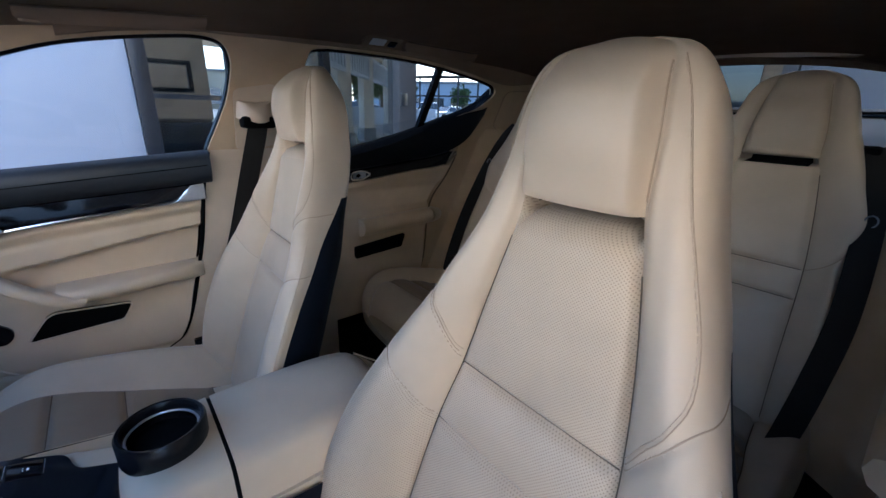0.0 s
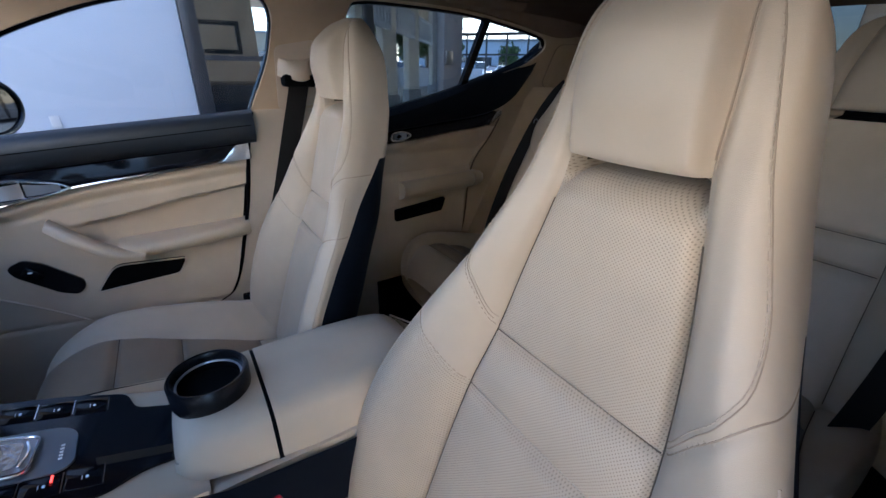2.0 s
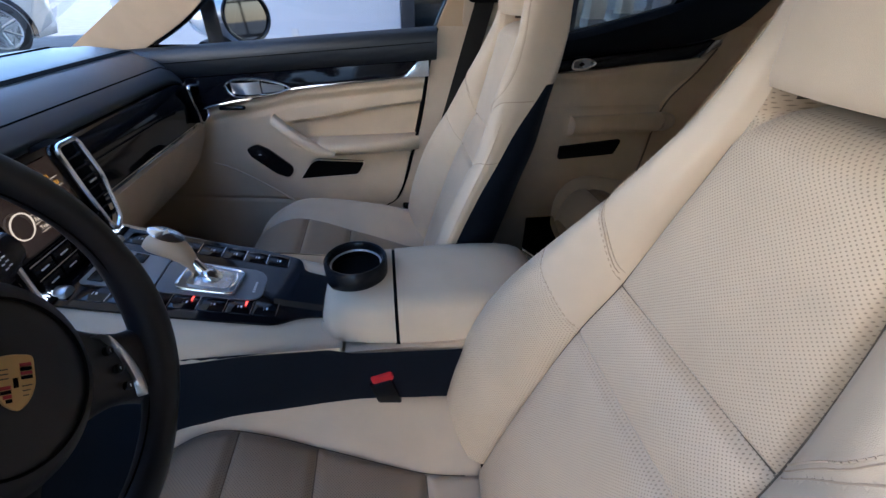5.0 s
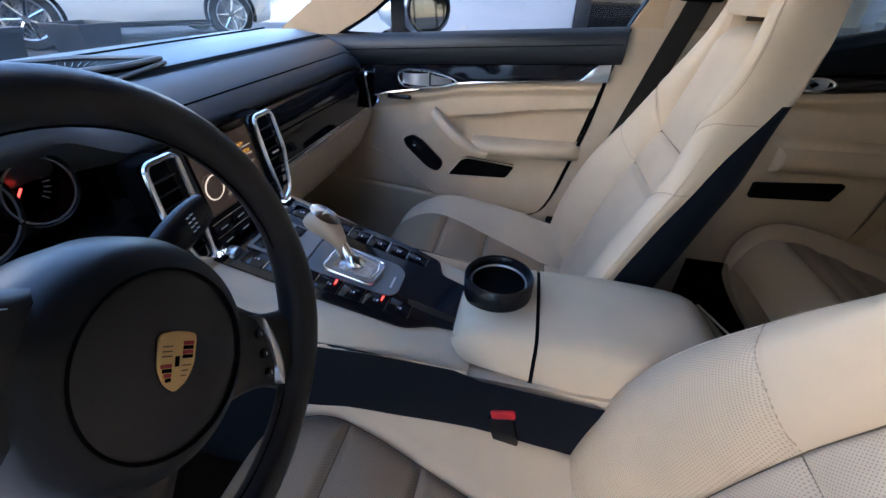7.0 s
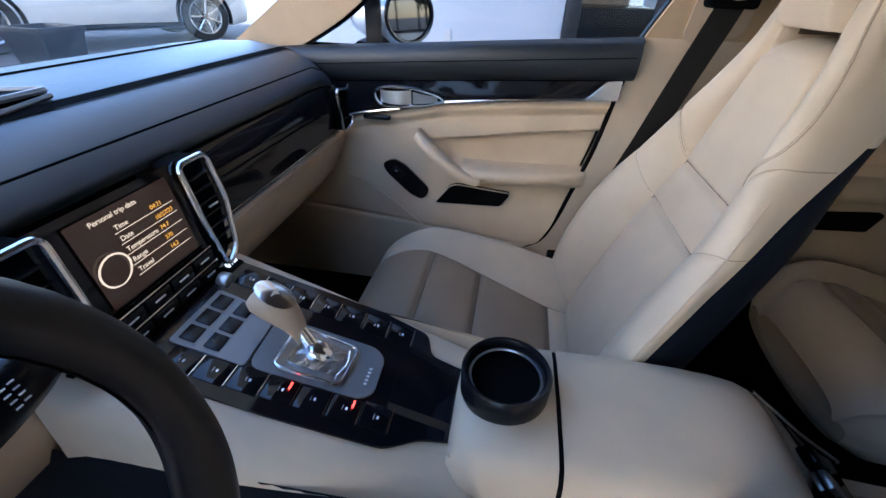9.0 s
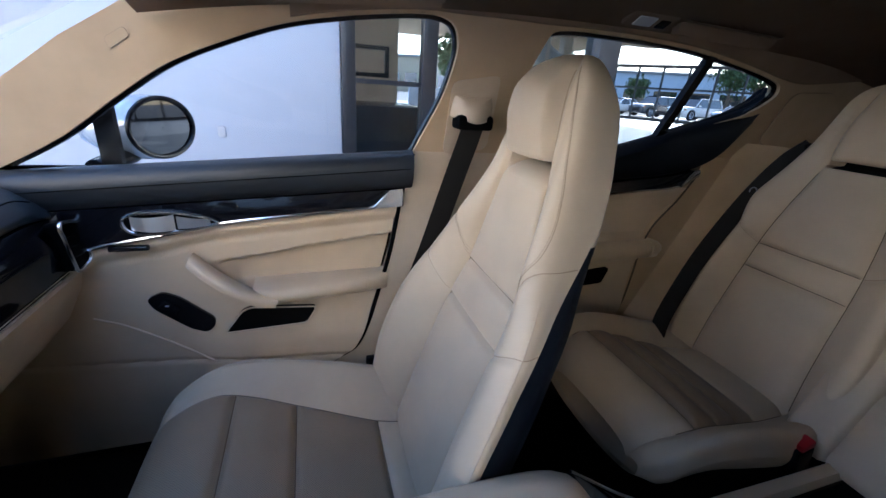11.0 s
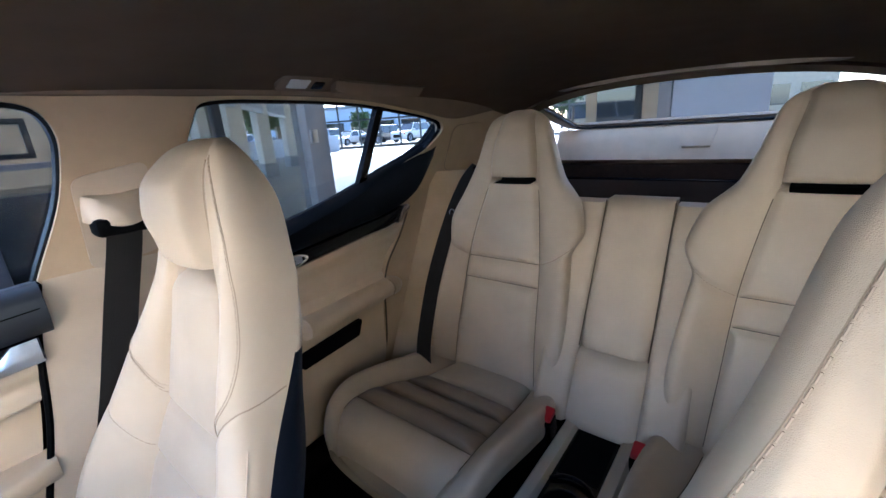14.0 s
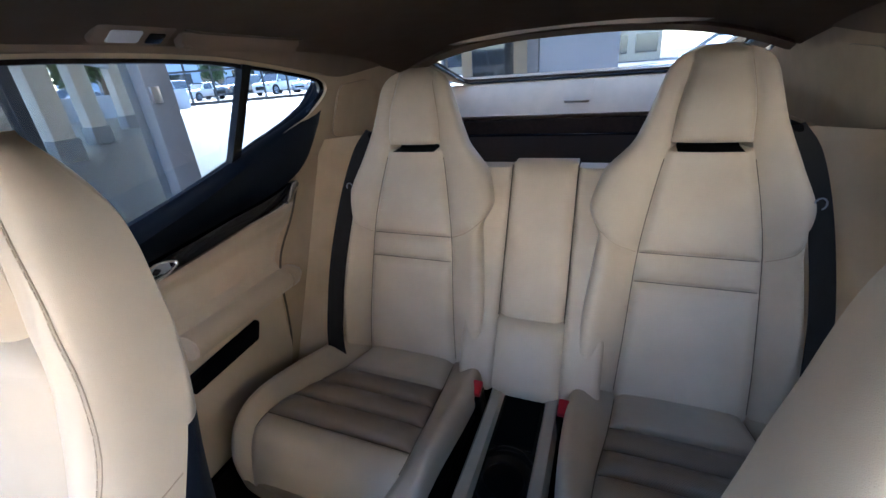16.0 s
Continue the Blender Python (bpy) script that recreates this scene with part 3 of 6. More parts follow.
    def rise(climb, f):
        """How far a bolster seam has climbed from the insert, f of the way to the side."""
        return climb * math.sin(min(f / 0.66, 1) * math.pi / 2)

    def keys_at(z):
        return [lerp_keys(k, z) for k in (half, inner, centre, bolster, wrap)]

    def front(u, v):
        z = 0.40 + (SEAT_TOP - 0.40) * v
        w, wi, c, bo, sd = keys_at(z)
        wi = min(wi, w * 0.72)
        a = abs(u)
        if a <= 0.5:
            x = wi * a / 0.5
            edge = wi - x
            gap = min(abs(z - S1), abs(z - S2))
            out = puff * (1 - math.exp(-edge / 0.028)) * (1 - math.exp(-gap / 0.026))
            out -= groove * max(math.exp(-((edge / 0.005) ** 2)), math.exp(-((gap / 0.005) ** 2)) if z < 0.95 else 0)
            y = c - out
            # rolled top of the insert, the open slot and the headrest pad above
            lip = 1.014 - 0.016 * (a / 0.5) ** 6
            inside = step(0.0, 0.012, edge)
            if z < 1.037:
                t = min(max((z - lip + 0.022) / 0.034, 0), 1)
                y += (0.085 if z > lip + 0.012 else 0.060 * (1 - math.sqrt(1 - t * t))) * inside
            else:
                y -= (0.010 * (1 - math.exp(-(z - 1.037) / 0.008)) + 0.014 * step(1.05, 1.11, z) * (1 - (a / 0.5) ** 3)) * inside * (1 - step(1.14, 1.195, z))
            return put(math.copysign(x, u), y, z)
        f = (a - 0.5) / 0.5
        d = w - wi
        x, out = smooth4([(wi, 0.0), (wi + 0.30 * d, bo * 0.62), (wi + 0.66 * d, bo * 1.0), (wi + 0.93 * d, bo - 0.16 * sd), (w, bo - 0.50 * sd), (w - 0.006, bo - sd)], f)
        ridge = x - wi
        out -= groove * math.exp(-((ridge / 0.006) ** 2))
        for s0, climb in ((S1, 0.094), (S2, 0.070)):
            out -= 0.004 * math.exp(-(((z - s0 - rise(climb, f)) / 0.005) ** 2)) * (1 - step(0.5, 0.75, f))
        return put(math.copysign(x, u), c - out, z)

    def back(u, v):
        z = 0.40 + (SEAT_TOP - 0.40) * v
        w, wi, c, bo, sd = keys_at(z)
        th = lerp_keys(thick, z)
        far, edge = c + th, c - bo + sd
        q = math.sin(u * math.pi / 2)
        return put((w - 0.006) * q, edge + max(far - edge, 0.004) * math.sqrt(max(0.0, 1 - abs(q) ** 2.6)), z)

    def region(u, v):
        z = 0.40 + (SEAT_TOP - 0.40) * v
        a = abs(u)
        if a < 0.5:
            if z > 1.037:
                return "headrest_pad"
            if z > 1.026 and a < 0.46:
                return "headrest_slot"
            if z > 1.0:
                return "insert_roll"
            return "insert_upper" if z > S1 else "insert_middle" if z > S2 else "insert_lower"
        f = (a - 0.5) / 0.5
        side = "_l" if u < 0 else "_r"
        return ("shoulder" if z > S1 + rise(0.094, f) else "bolster_upper" if z > S2 + rise(0.070, f) else "bolster_lower") + side

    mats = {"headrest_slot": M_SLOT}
    if holed:
        mats.update(insert_roll=M_PERF, insert_upper=M_PERF, insert_middle=M_PERF, insert_lower=M_PERF, bolster_lower_l=M_PERF, bolster_lower_r=M_PERF)
    for key, bm in skin(front, 120, 266, region).items():
        name = key[:-2] if key[-2:] in ("_l", "_r") else key
        part(name, bm, mats.get(key, M_INSERT if key.startswith("insert") and key != "insert_roll" else M_LEATHER), seat, "perforated leather panel" if mats.get(key) is M_PERF else "slot under the headrest, shade painted brown" if key == "headrest_slot" else "", 60)
    rim = (0.925 - 0.40) / (SEAT_TOP - 0.40)
    part("back_shell", skin(lambda u, v: back(u, v * rim), 60, 80, lambda u, v: 0)[0], M_NAVY, seat, "dark navy back shell", 60)
    part("headrest_back", skin(lambda u, v: back(u, rim + v * (1 - rim)), 60, 60, lambda u, v: 0)[0], M_LEATHER, seat, "", 60)
    vz = lambda z: (z - 0.40) / (SEAT_TOP - 0.40)

    def line(name, pts, r, mat, label, lift=0.0004):
        part(name, tube([Vector(front(u, vz(z))) + Vector((0, -lift, 0)) for u, z in pts], r, 5), mat, seat, label)

    for z in (S1, S2):
        line("seam", [(u, z) for u in span(-0.49, 0.49, 40)], 0.0012, M_SEAM, "dark line in sewn seams and pad gaps")
    for sgn in (-1, 1):
        line("seam", [(sgn * 0.5, z) for z in span(0.46, 0.984, 60)], 0.0013, M_SEAM, "dark line in sewn seams and pad gaps")
        line("seam", [(sgn * 0.5, z) for z in span(1.052, 1.172, 20)], 0.0010, M_STITCH, "thin sewn seam")
        for s0, climb in ((S1, 0.094), (S2, 0.070)):
            line("seam", [(sgn * (0.5 + 0.5 * f), s0 + rise(climb, f)) for f in span(0.02, 0.98, 30)], 0.0008, M_STITCH, "sewn seam on the bolster")
        stitches(front, [(sgn * 0.515, vz(z)) for z in span(1.045, 1.172, 6)], M_THREAD, seat, n=48, size=0.0006)
        low_run = [(0.5 + 0.5 * f, S1 + 0.013 + rise(0.094, f)) for f in span(0.02, 0.26, 6)]
        run = [(p.x, p.y) for p in curve_pts([(u, z, 0) for u, z in low_run + [(0.70, 0.893), (0.765, 0.916), (0.79, 0.952), (0.775, 1.0), (0.74, 1.05), (0.70, 1.10), (0.66, 1.15), (0.635, 1.178)]], 3)]
        stitches(front, [(sgn * u, vz(z)) for u, z in run], M_THREAD, seat, n=110, size=0.0007)
        line("seam", [(sgn * (u + 0.010), z - 0.001) for u, z in run], 0.0006, M_STITCH, "thin sewn seam")
        line("piping", [(sgn * 0.86, z) for z in span(0.46, 0.86, 30)], 0.0014, M_THREAD, "sewn edge piping")
    # cushion
    chalf = [(-0.20, 0.16), (-0.185, 0.205), (-0.15, 0.235), (-0.05, 0.257), (0.1, 0.262), (0.25, 0.255), (0.36, 0.235)]
    cin = [(-0.20, 0.15), (-0.1, 0.187), (0, 0.178), (0.1, 0.155), (0.26, 0.118), (0.36, 0.11)]
    cth = [(-0.20, 0.05), (-0.17, 0.10), (-0.1, 0.14), (0.36, 0.14)]
    cc = [(-0.20, 0.405), (-0.185, 0.437), (-0.16, 0.457), (-0.11, 0.474), (-0.05, 0.478), (0.08, 0.446), (0.2, 0.414), (0.26, 0.398), (0.36, 0.38)]
    cb = [(-0.20, 0.0), (-0.15, 0.014), (-0.05, 0.036), (0.1, 0.058), (0.3, 0.068), (0.36, 0.066)]
    flat_top, flat_under, cat = seat_pad((-0.042, 0.084, 0.262), chalf, cin, cth, cc, cb, (-0.20, 0.36), "y", x0, puff=0.009, groove=0.009)
    moved = Vector((cushion[0], y0 + cushion[1], dz + cushion[2]))
    top = lambda u, v: Vector(flat_top(u, v)) + moved
    under = lambda u, v: Vector(flat_under(u, v)) + moved

    def creg(u, v):
        y = cat(v)
        if abs(u) < 0.5:
            return "cushion_front" if y < -0.042 else "cushion_middle" if y < 0.084 else "cushion_rear" if y < 0.262 else "cushion_end"
        return "thigh_bolster_l" if u < 0 else "thigh_bolster_r"

    for key, bm in skin(top, 96, 130, creg).items():
        ins = key.startswith("cushion") and key != "cushion_end"
        part(key[:-2] if key[-2:] in ("_l", "_r") else key, bm, M_PERF_FLAT if ins else M_LEATHER, seat, "taupe perforated leather panel" if ins else "", 60)
    cv = lambda y: (y + 0.20) / 0.56
    up = Vector((0, 0, 0.0004))
    for y in (-0.042, 0.084, 0.262):
        part("seam", tube([top(u, cv(y)) + up for u in span(-0.49, 0.49, 30)], 0.0012, 5), M_SEAM, seat, "dark line in sewn seams and pad gaps")
    for sgn in (-1, 1):
        part("seam", tube([top(sgn * 0.5, cv(y)) + up for y in span(-0.18, 0.33, 40)], 0.0012, 5), M_SEAM, seat, "dark line in sewn seams and pad gaps")
        part("piping", tube([top(sgn * 0.84, cv(y)) + up for y in span(-0.17, 0.30, 40)], 0.0015, 5), M_THREAD, seat, "sewn edge piping")
    part("cushion_underside", skin(under, 24, 40, lambda u, v: 0)[0], M_LEATHER, seat)
    part("base_cover", box((x0 - 0.225, -0.12, 0.27), (x0 + 0.225, 0.40, 0.36), 0.02), M_PLASTIC, seat, "black plastic base cover")
    for s in (-0.17, 0.17):
        part("seat_rail", box((x0 + s - 0.02, -0.14, 0.19), (x0 + s + 0.02, 0.45, 0.28), 0.005), M_STEEL, seat, "steel seat rail")
    return seat


front_seat((-0.366, 0.0, 0.0))
front_seat((0.368, 0.026, -0.013), True, (-0.018, -0.042, 0.006))


def rear_seat(x0):
    seat = thing("rear_seat", "beige leather single rear seat with integrated headrest", "car seat", (x0, 1.0, 0.2), "rear seats")
    s = 1 if x0 > 0 else -1
    half = [(0.42, 0.225), (0.55, 0.228), (0.65, 0.226), (0.75, 0.215), (0.84, 0.203), (0.92, 0.19), (1.0, 0.16), (1.08, 0.127), (1.14, 0.108), (1.18, 0.094), (1.205, 0.072), (1.222, 0.03)]
    inner = [(0.42, 0.14), (0.6, 0.13), (0.8, 0.118), (0.9, 0.104), (1.0, 0.084), (1.03, 0.075), (1.1, 0.07), (1.2, 0.05)]
    thick = [(0.42, 0.12), (0.8, 0.13), (1.0, 0.12), (1.12, 0.10), (1.18, 0.07), (1.205, 0.045), (1.222, 0.015)]
    centre = [(0.42, 1.205), (0.55, 1.225), (0.65, 1.25), (0.75, 1.28), (0.84, 1.305), (0.92, 1.332), (1.0, 1.362), (1.06, 1.372), (1.12, 1.382), (1.18, 1.398), (1.205, 1.415), (1.222, 1.44)]
    bolster = [(0.42, 0.045), (0.6, 0.05), (0.75, 0.045), (0.88, 0.03), (1.0, 0.012), (1.08, 0.0), (1.2, 0.0)]
    seams, cuts = (0.735, 0.80), (0.80,)
    front, back, at = seat_pad(seams, half, inner, thick, centre, bolster, (0.42, 1.222), "z", x0, cuts=cuts, puff=0.012, groove=0.009, climb=0.07)

    def wing(u, p):
        """The shoulder towards the middle of the car stands out further."""
        x, y, z = p
        if u * s < 0 and abs(u) > 0.5:
            x -= s * 0.034 * (abs(u) - 0.5) * 2 * step(0.83, 0.90, z) * (1 - step(0.965, 1.04, z))
        elif u * s > 0 and abs(u) > 0.5:
            x -= s * 0.036 * (abs(u) - 0.5) * 2 * (1 - step(0.82, 0.93, z))
        return (x, y, z)

    def shaped(u, v):
        x, y, z = wing(u, front(u, v))
        if abs(u) < 0.5:
            y += (0.05 if abs(u) < 0.41 else 0.05 * (1 - step(0.40, 0.5, abs(u)))) * step(1.016, 1.021, z) * (1 - step(1.031, 1.036, z)) - 0.01 * step(1.03, 1.05, z) * (1 - step(1.13, 1.18, z))
        return (x, y, z)

    def region(u, v):
        z = at(v)
        if abs(u) < 0.5:
            if z > 1.033:
                return "headrest_pad"
            if z > 1.018 and abs(u) < 0.40:
                return "headrest_slot"
            return "insert_upper" if z > 0.80 else "insert_middle" if z > 0.735 else "insert_lower"
        return ("shoulder" if z - 0.14 * (abs(u) - 0.5) > 0.80 else "bolster") + ("_l" if u < 0 else "_r")

    # the rear headrest slots get flat black for their inner shade
    for key, bm in skin(shaped, 72, 160, region).items():
        part(key[:-2] if key[-2:] in ("_l", "_r") else key, bm, M_BLACK if key == "headrest_slot" else M_LEATHER, seat, "slot under the headrest, shade painted black" if key == "headrest_slot" else "", 60)
    part("back_cover", skin(lambda u, v: wing(u, back(u, v)), 24, 60, lambda u, v: 0)[0], M_LEATHER, seat)
    vz = lambda z: (z - 0.42) / 0.802

    def line(pts, r=0.0012, mat=M_SEAM):
        part("seam", tube([Vector(shaped(u, vz(z))) + Vector((0, -0.0004, 0)) for u, z in pts], r, 5), mat, seat, "sewn seam")

    for z in (0.735, 0.80):
        line([(u, z) for u in span(-0.48, 0.48, 30)])
    for sgn in (-1, 1):
        line([(sgn * 0.5, z) for z in span(0.46, 1.0, 60)])
        line([(sgn * 0.5, z) for z in span(1.045, 1.19, 16)], 0.0009, M_STITCH)
        line([(sgn * (0.5 + 0.5 * f), 0.80 + 0.07 * f) for f in span(0.03, 0.9, 14)], 0.0009, M_STITCH)
    chalf = [(0.735, 0.17), (0.75, 0.205), (0.79, 0.228), (0.9, 0.24), (1.1, 0.24), (1.24, 0.225)]
    cin = [(0.735, 0.14), (0.8, 0.176), (0.9, 0.174), (1.07, 0.15), (1.24, 0.13)]
    cth = [(0.735, 0.06), (0.77, 0.14), (1.24, 0.14)]
    cc = [(0.735, 0.46), (0.75, 0.497), (0.78, 0.53), (0.82, 0.545), (0.88, 0.541), (1.0, 0.505), (1.1, 0.475), (1.24, 0.45)]
    cb = [(0.735, 0.0), (0.8, 0.012), (0.9, 0.028), (1.05, 0.04), (1.24, 0.04)]
    top, under, cat = seat_pad((0.845, 0.92, 1.0, 1.085), chalf, cin, cth, cc, cb, (0.735, 1.24), "y", x0, puff=0.017, groove=0.010)

    def creg(u, v):
        y = cat(v)
        if abs(u) < 0.5:
            for k, lim in enumerate((0.845, 0.92, 1.0, 1.085)):
                if y < lim:
                    return "cushion_rib%d" % k
            return "cushion_end"
        return "thigh_bolster_l" if u < 0 else "thigh_bolster_r"

    for key, bm in skin(top, 64, 120, creg).items():
        rib = key.startswith("cushion_rib")
        part("cushion_rib" if rib else key[:-2] if key[-2:] in ("_l", "_r") else key, bm, M_PERF_FLAT if rib and key[-1] != "0" else M_LEATHER, seat, "taupe leather rib" if rib and key[-1] != "0" else "", 60)
    cv = lambda y: (y - 0.735) / 0.505
    for y in (0.845, 0.92, 1.0, 1.085):
        part("seam", tube([Vector(top(u, cv(y))) + Vector((0, 0, 0.0004)) for u in span(-0.49, 0.49, 30)], 0.0012, 5), M_SEAM, seat, "sewn seam")
    for sgn in (-1, 1):
        part("seam", tube([Vector(top(sgn * 0.5, cv(y))) + Vector((0, 0, 0.0004)) for y in span(0.80, 1.2, 40)], 0.0012, 5), M_SEAM, seat, "sewn seam")
    part("cushion_underside", skin(under, 24, 40, lambda u, v: 0)[0], M_LEATHER, seat)
    part("seat_base", box((x0 - 0.2, 0.82, 0.19), (x0 + 0.2, 1.25, 0.42), 0.02), M_CARPET, seat, "dark carpeted seat base")
    return seat


rear_seat(-0.345)
rear_seat(0.345)


def back_y(z):
    return 1.222 + (z - 0.62) * 0.525


def centre_panel():
    ob = thing("folding_backrest", "folded beige leather armrest between the rear seats", "armrest", (0, 1.25, 0.45))

    def slab(x_a, x_b, z_a, z_b, d, crown=0.006):
        rings = []
        for k in range(13):
            z = z_a + (z_b - z_a) * k / 12
            e = min(k, 12 - k) / 12
            y = back_y(z) - 0.012 * step(0, 0.1, e)
            xs = [x_a + (x_b - x_a) * j / 10 for j in range(11)]
            fr = [Vector((x, y - crown * (1 - (2 * (x - x_a) / (x_b - x_a) - 1) ** 4) + 0.01 * (1 if j in (0, 10) else 0), z)) for j, x in enumerate(xs)]
            rings.append(fr + [Vector((x_b, back_y(z) + d, z)), Vector((x_a, back_y(z) + d, z))])
        return loft(rings)

    part("folding_pad", slab(-0.079, 0.079, 0.628, 0.978, 0.06), M_LEATHER, ob, "", 50)
    part("lower_pad", slab(-0.083, 0.083, 0.455, 0.618, 0.06), M_LEATHER, ob, "", 50)
    for s in (-1, 1):
        part("side_pad", slab(min(s * 0.083, s * 0.175), max(s * 0.083, s * 0.175), 0.455, 0.968, 0.06, 0.002), M_LEATHER, ob, "", 50)
    part("backing", box((-0.17, 1.47, 0.4), (0.17, 1.52, 0.90), 0.01), M_CARPET, ob, "dark backing board")
    # dark tubes paint the shadow in the gaps beside the folding pad
    for s in (-1, 1):
        part("painted_gap_shadow", tube([(s * 0.081, back_y(z) - 0.004, z) for z in (0.63, 0.75, 0.87, 0.975)], 0.0016, 5), M_SEAM, ob, "dark line in sewn seams and pad gaps")
    return ob


centre_panel()


# ---- doors ----
def strip(ys, ring):
    """A loft along the car: ring(y) gives (x, z) rows."""
    return loft([[Vector((x, y, z)) for x, z in ring(y)] for y in ys])


def slot_plate(outline, x, depth, r=0.012):
    return prism(rounded(outline, r), lambda a, b, d: Vector((x + d, a, b)), depth)


def front_door():
    door = thing("door", "closed passenger door in beige leather with black gloss trim", "car door", (-0.72, 0.0, 0.34), kind="structure")
    belt = lambda y: 0.963 + 0.07 * y
    low = lambda y: 0.878 + 0.06 * y
    chrome = lambda y: lerp_keys([(-0.345, 0.772), (-0.27, 0.787), (-0.15, 0.808), (-0.044, 0.829), (0.15, 0.847), (0.34, 0.863)], y)
    rear = lambda z: lerp_keys([(0.24, 0.0), (0.36, 0.10), (0.417, 0.16), (0.461, 0.232), (0.606, 0.286), (0.742, 0.321), (0.891, 0.346), (0.99, 0.371)], z)

    def panel(u, v):
        z = 0.24 + (0.895 - 0.24) * v
        y = -0.75 + (rear(z) + 0.75) * (u + 1) / 2
        x = -0.700
        zt = lerp_keys([(-0.12, 0.730), (-0.02, 0.740), (0.05, 0.749), (0.15, 0.766), (0.33, 0.788)], y)
        x -= 0.030 * step(-0.10, -0.02, y) * (1 - step(zt - 0.014, zt, z)) * step(0.645, 0.675, z)
        x += 0.016 * (1 - step(0.50, 0.60, z)) * step(-0.2, 0.0, y)
        x += 0.010 * math.exp(-(((z - (chrome(y) - 0.018)) / 0.014) ** 2))
        x -= 0.003 * math.exp(-(((z - (chrome(y) - 0.042)) / 0.008) ** 2))
        x -= 0.005 * math.exp(-(((z - (0.452 - 0.08 * (y - 0.1))) / 0.005) ** 2))
        return (x, y, z)

    part("inner_panel", skin(panel, 120, 130, lambda u, v: 0)[0], M_DOOR, door)
    part("door_core", sheet([(-0.75, 0.3), (0.08, 0.3), (0.22, 0.44), (0.31, 0.7), (0.36, 0.97), (-0.75, 0.90)], [], 0.02, lambda a, b, d: Vector((-0.750 - d, a, b))), M_PLASTIC, door)
    part("top_pad", strip(span(-0.47, 0.374, 24), lambda y: [(-0.72, belt(y)), (-0.692, belt(y) + 0.002), (-0.676, belt(y) - 0.008), (-0.669, belt(y) - 0.030), (-0.672, low(y) + 0.028), (-0.684, low(y) + 0.006), (-0.70, low(y)), (-0.73, low(y))]), M_LEDGE, door, "black leather window ledge", 50)
    part("seam", tube([(-0.6675, y, belt(y) - 0.036) for y in span(-0.45, 0.365, 30)], 0.0011, 5), M_BLACK, door, "thin sewn seam")
    ys = span(-0.345, 0.352, 32)
    part("gloss_trim", loft([[Vector((-0.700, y, low(y) + 0.006)), Vector((-0.6775, y, low(y) + 0.004)), Vector((-0.6765, y, (low(y) + chrome(y)) / 2)), Vector((-0.6775, y, chrome(y) + 0.004)), Vector((-0.700, y, chrome(y)))] for y in ys]), M_GLOSS, door, "piano black trim strip", 50)
    part("chrome_strip", tube([(-0.680, y, chrome(y) + 0.001) for y in ys], 0.0045, 8), M_CHROME, door, "bright aluminium strip")
    part("chrome_end", loft([[Vector((-0.6745, y, a)), Vector((-0.672, y, (a + b) / 2)), Vector((-0.6745, y, b)), Vector((-0.69, y, b)), Vector((-0.69, y, a))] for y, a, b in ((0.262, 0.856, 0.858), (0.285, 0.857, 0.868), (0.305, 0.858, 0.888), (0.318, 0.859, 0.901), (0.349, 0.861, 0.904))]), M_CHROME, door, "aluminium end plate", 50)
    # door handle in its bezel
    bez = [(-0.228, 0.845), (-0.200, 0.858), (-0.13, 0.858), (-0.068, 0.845), (-0.05, 0.834), (-0.085, 0.822), (-0.15, 0.814), (-0.205, 0.812), (-0.224, 0.824)]
    loop = [Vector((-0.6705, p.x, p.y)) for p in rounded(bez, 0.02, 3)]
    part("handle_bezel", tube(loop, 0.0038, 6, True), M_CHROME, door, "chrome handle bezel")
    part("handle_recess", slot_plate(bez, -0.676, 0.003, 0.02), M_BLACK, door, "black handle recess")
    part("door_handle", loft([[Vector((-0.672 + 0.014 * math.sin(t * math.pi), -0.212 + 0.078 * t, 0.836 + s * (0.014 + 0.003 * t))) for t in span(0, 1, 8)] for s in (-1, -0.5, 0.5, 1)], closed=False), M_SATIN, door, "satin chrome door handle")
    part("mirror_switches", loft([[Vector((-0.672 + 0.008 * math.sin(t * math.pi), -0.130 + 0.062 * t, 0.836 + s * (0.014 - 0.007 * t))) for t in span(0, 1, 6)] for s in (-1, 0, 1)], closed=False), M_GREY, door, "grey memory buttons")
    part("lock_button", box((-0.686, -0.262, 0.775), (-0.672, -0.19, 0.786), 0.003), M_GLOSS, door, "small black lock button")
    # slanted pull handle that runs into the armrest
    path = curve_pts([(-0.668, -0.122, 0.748), (-0.650, -0.090, 0.722), (-0.640, -0.04, 0.683), (-0.640, 0.01, 0.652), (-0.648, 0.05, 0.640)], 6)
    part("pull_handle", loft([[p + Vector((dx, 0, dz)) + Vector((0, dz * 0.55, 0)) for dx, dz in ((0.008, 0.009), (0.012, 0.002), (0.010, -0.008), (-0.006, -0.011), (-0.040, -0.009), (-0.040, 0.007), (-0.006, 0.012))] for p in path]), M_DOOR, door, "", 60)
    arm = span(0.0, 0.318, 20)
    fat = lambda y: lerp_keys([(0.0, 0.6), (0.04, 1.0), (0.16, 0.95), (0.24, 0.70), (0.30, 0.42), (0.318, 0.25)], y)
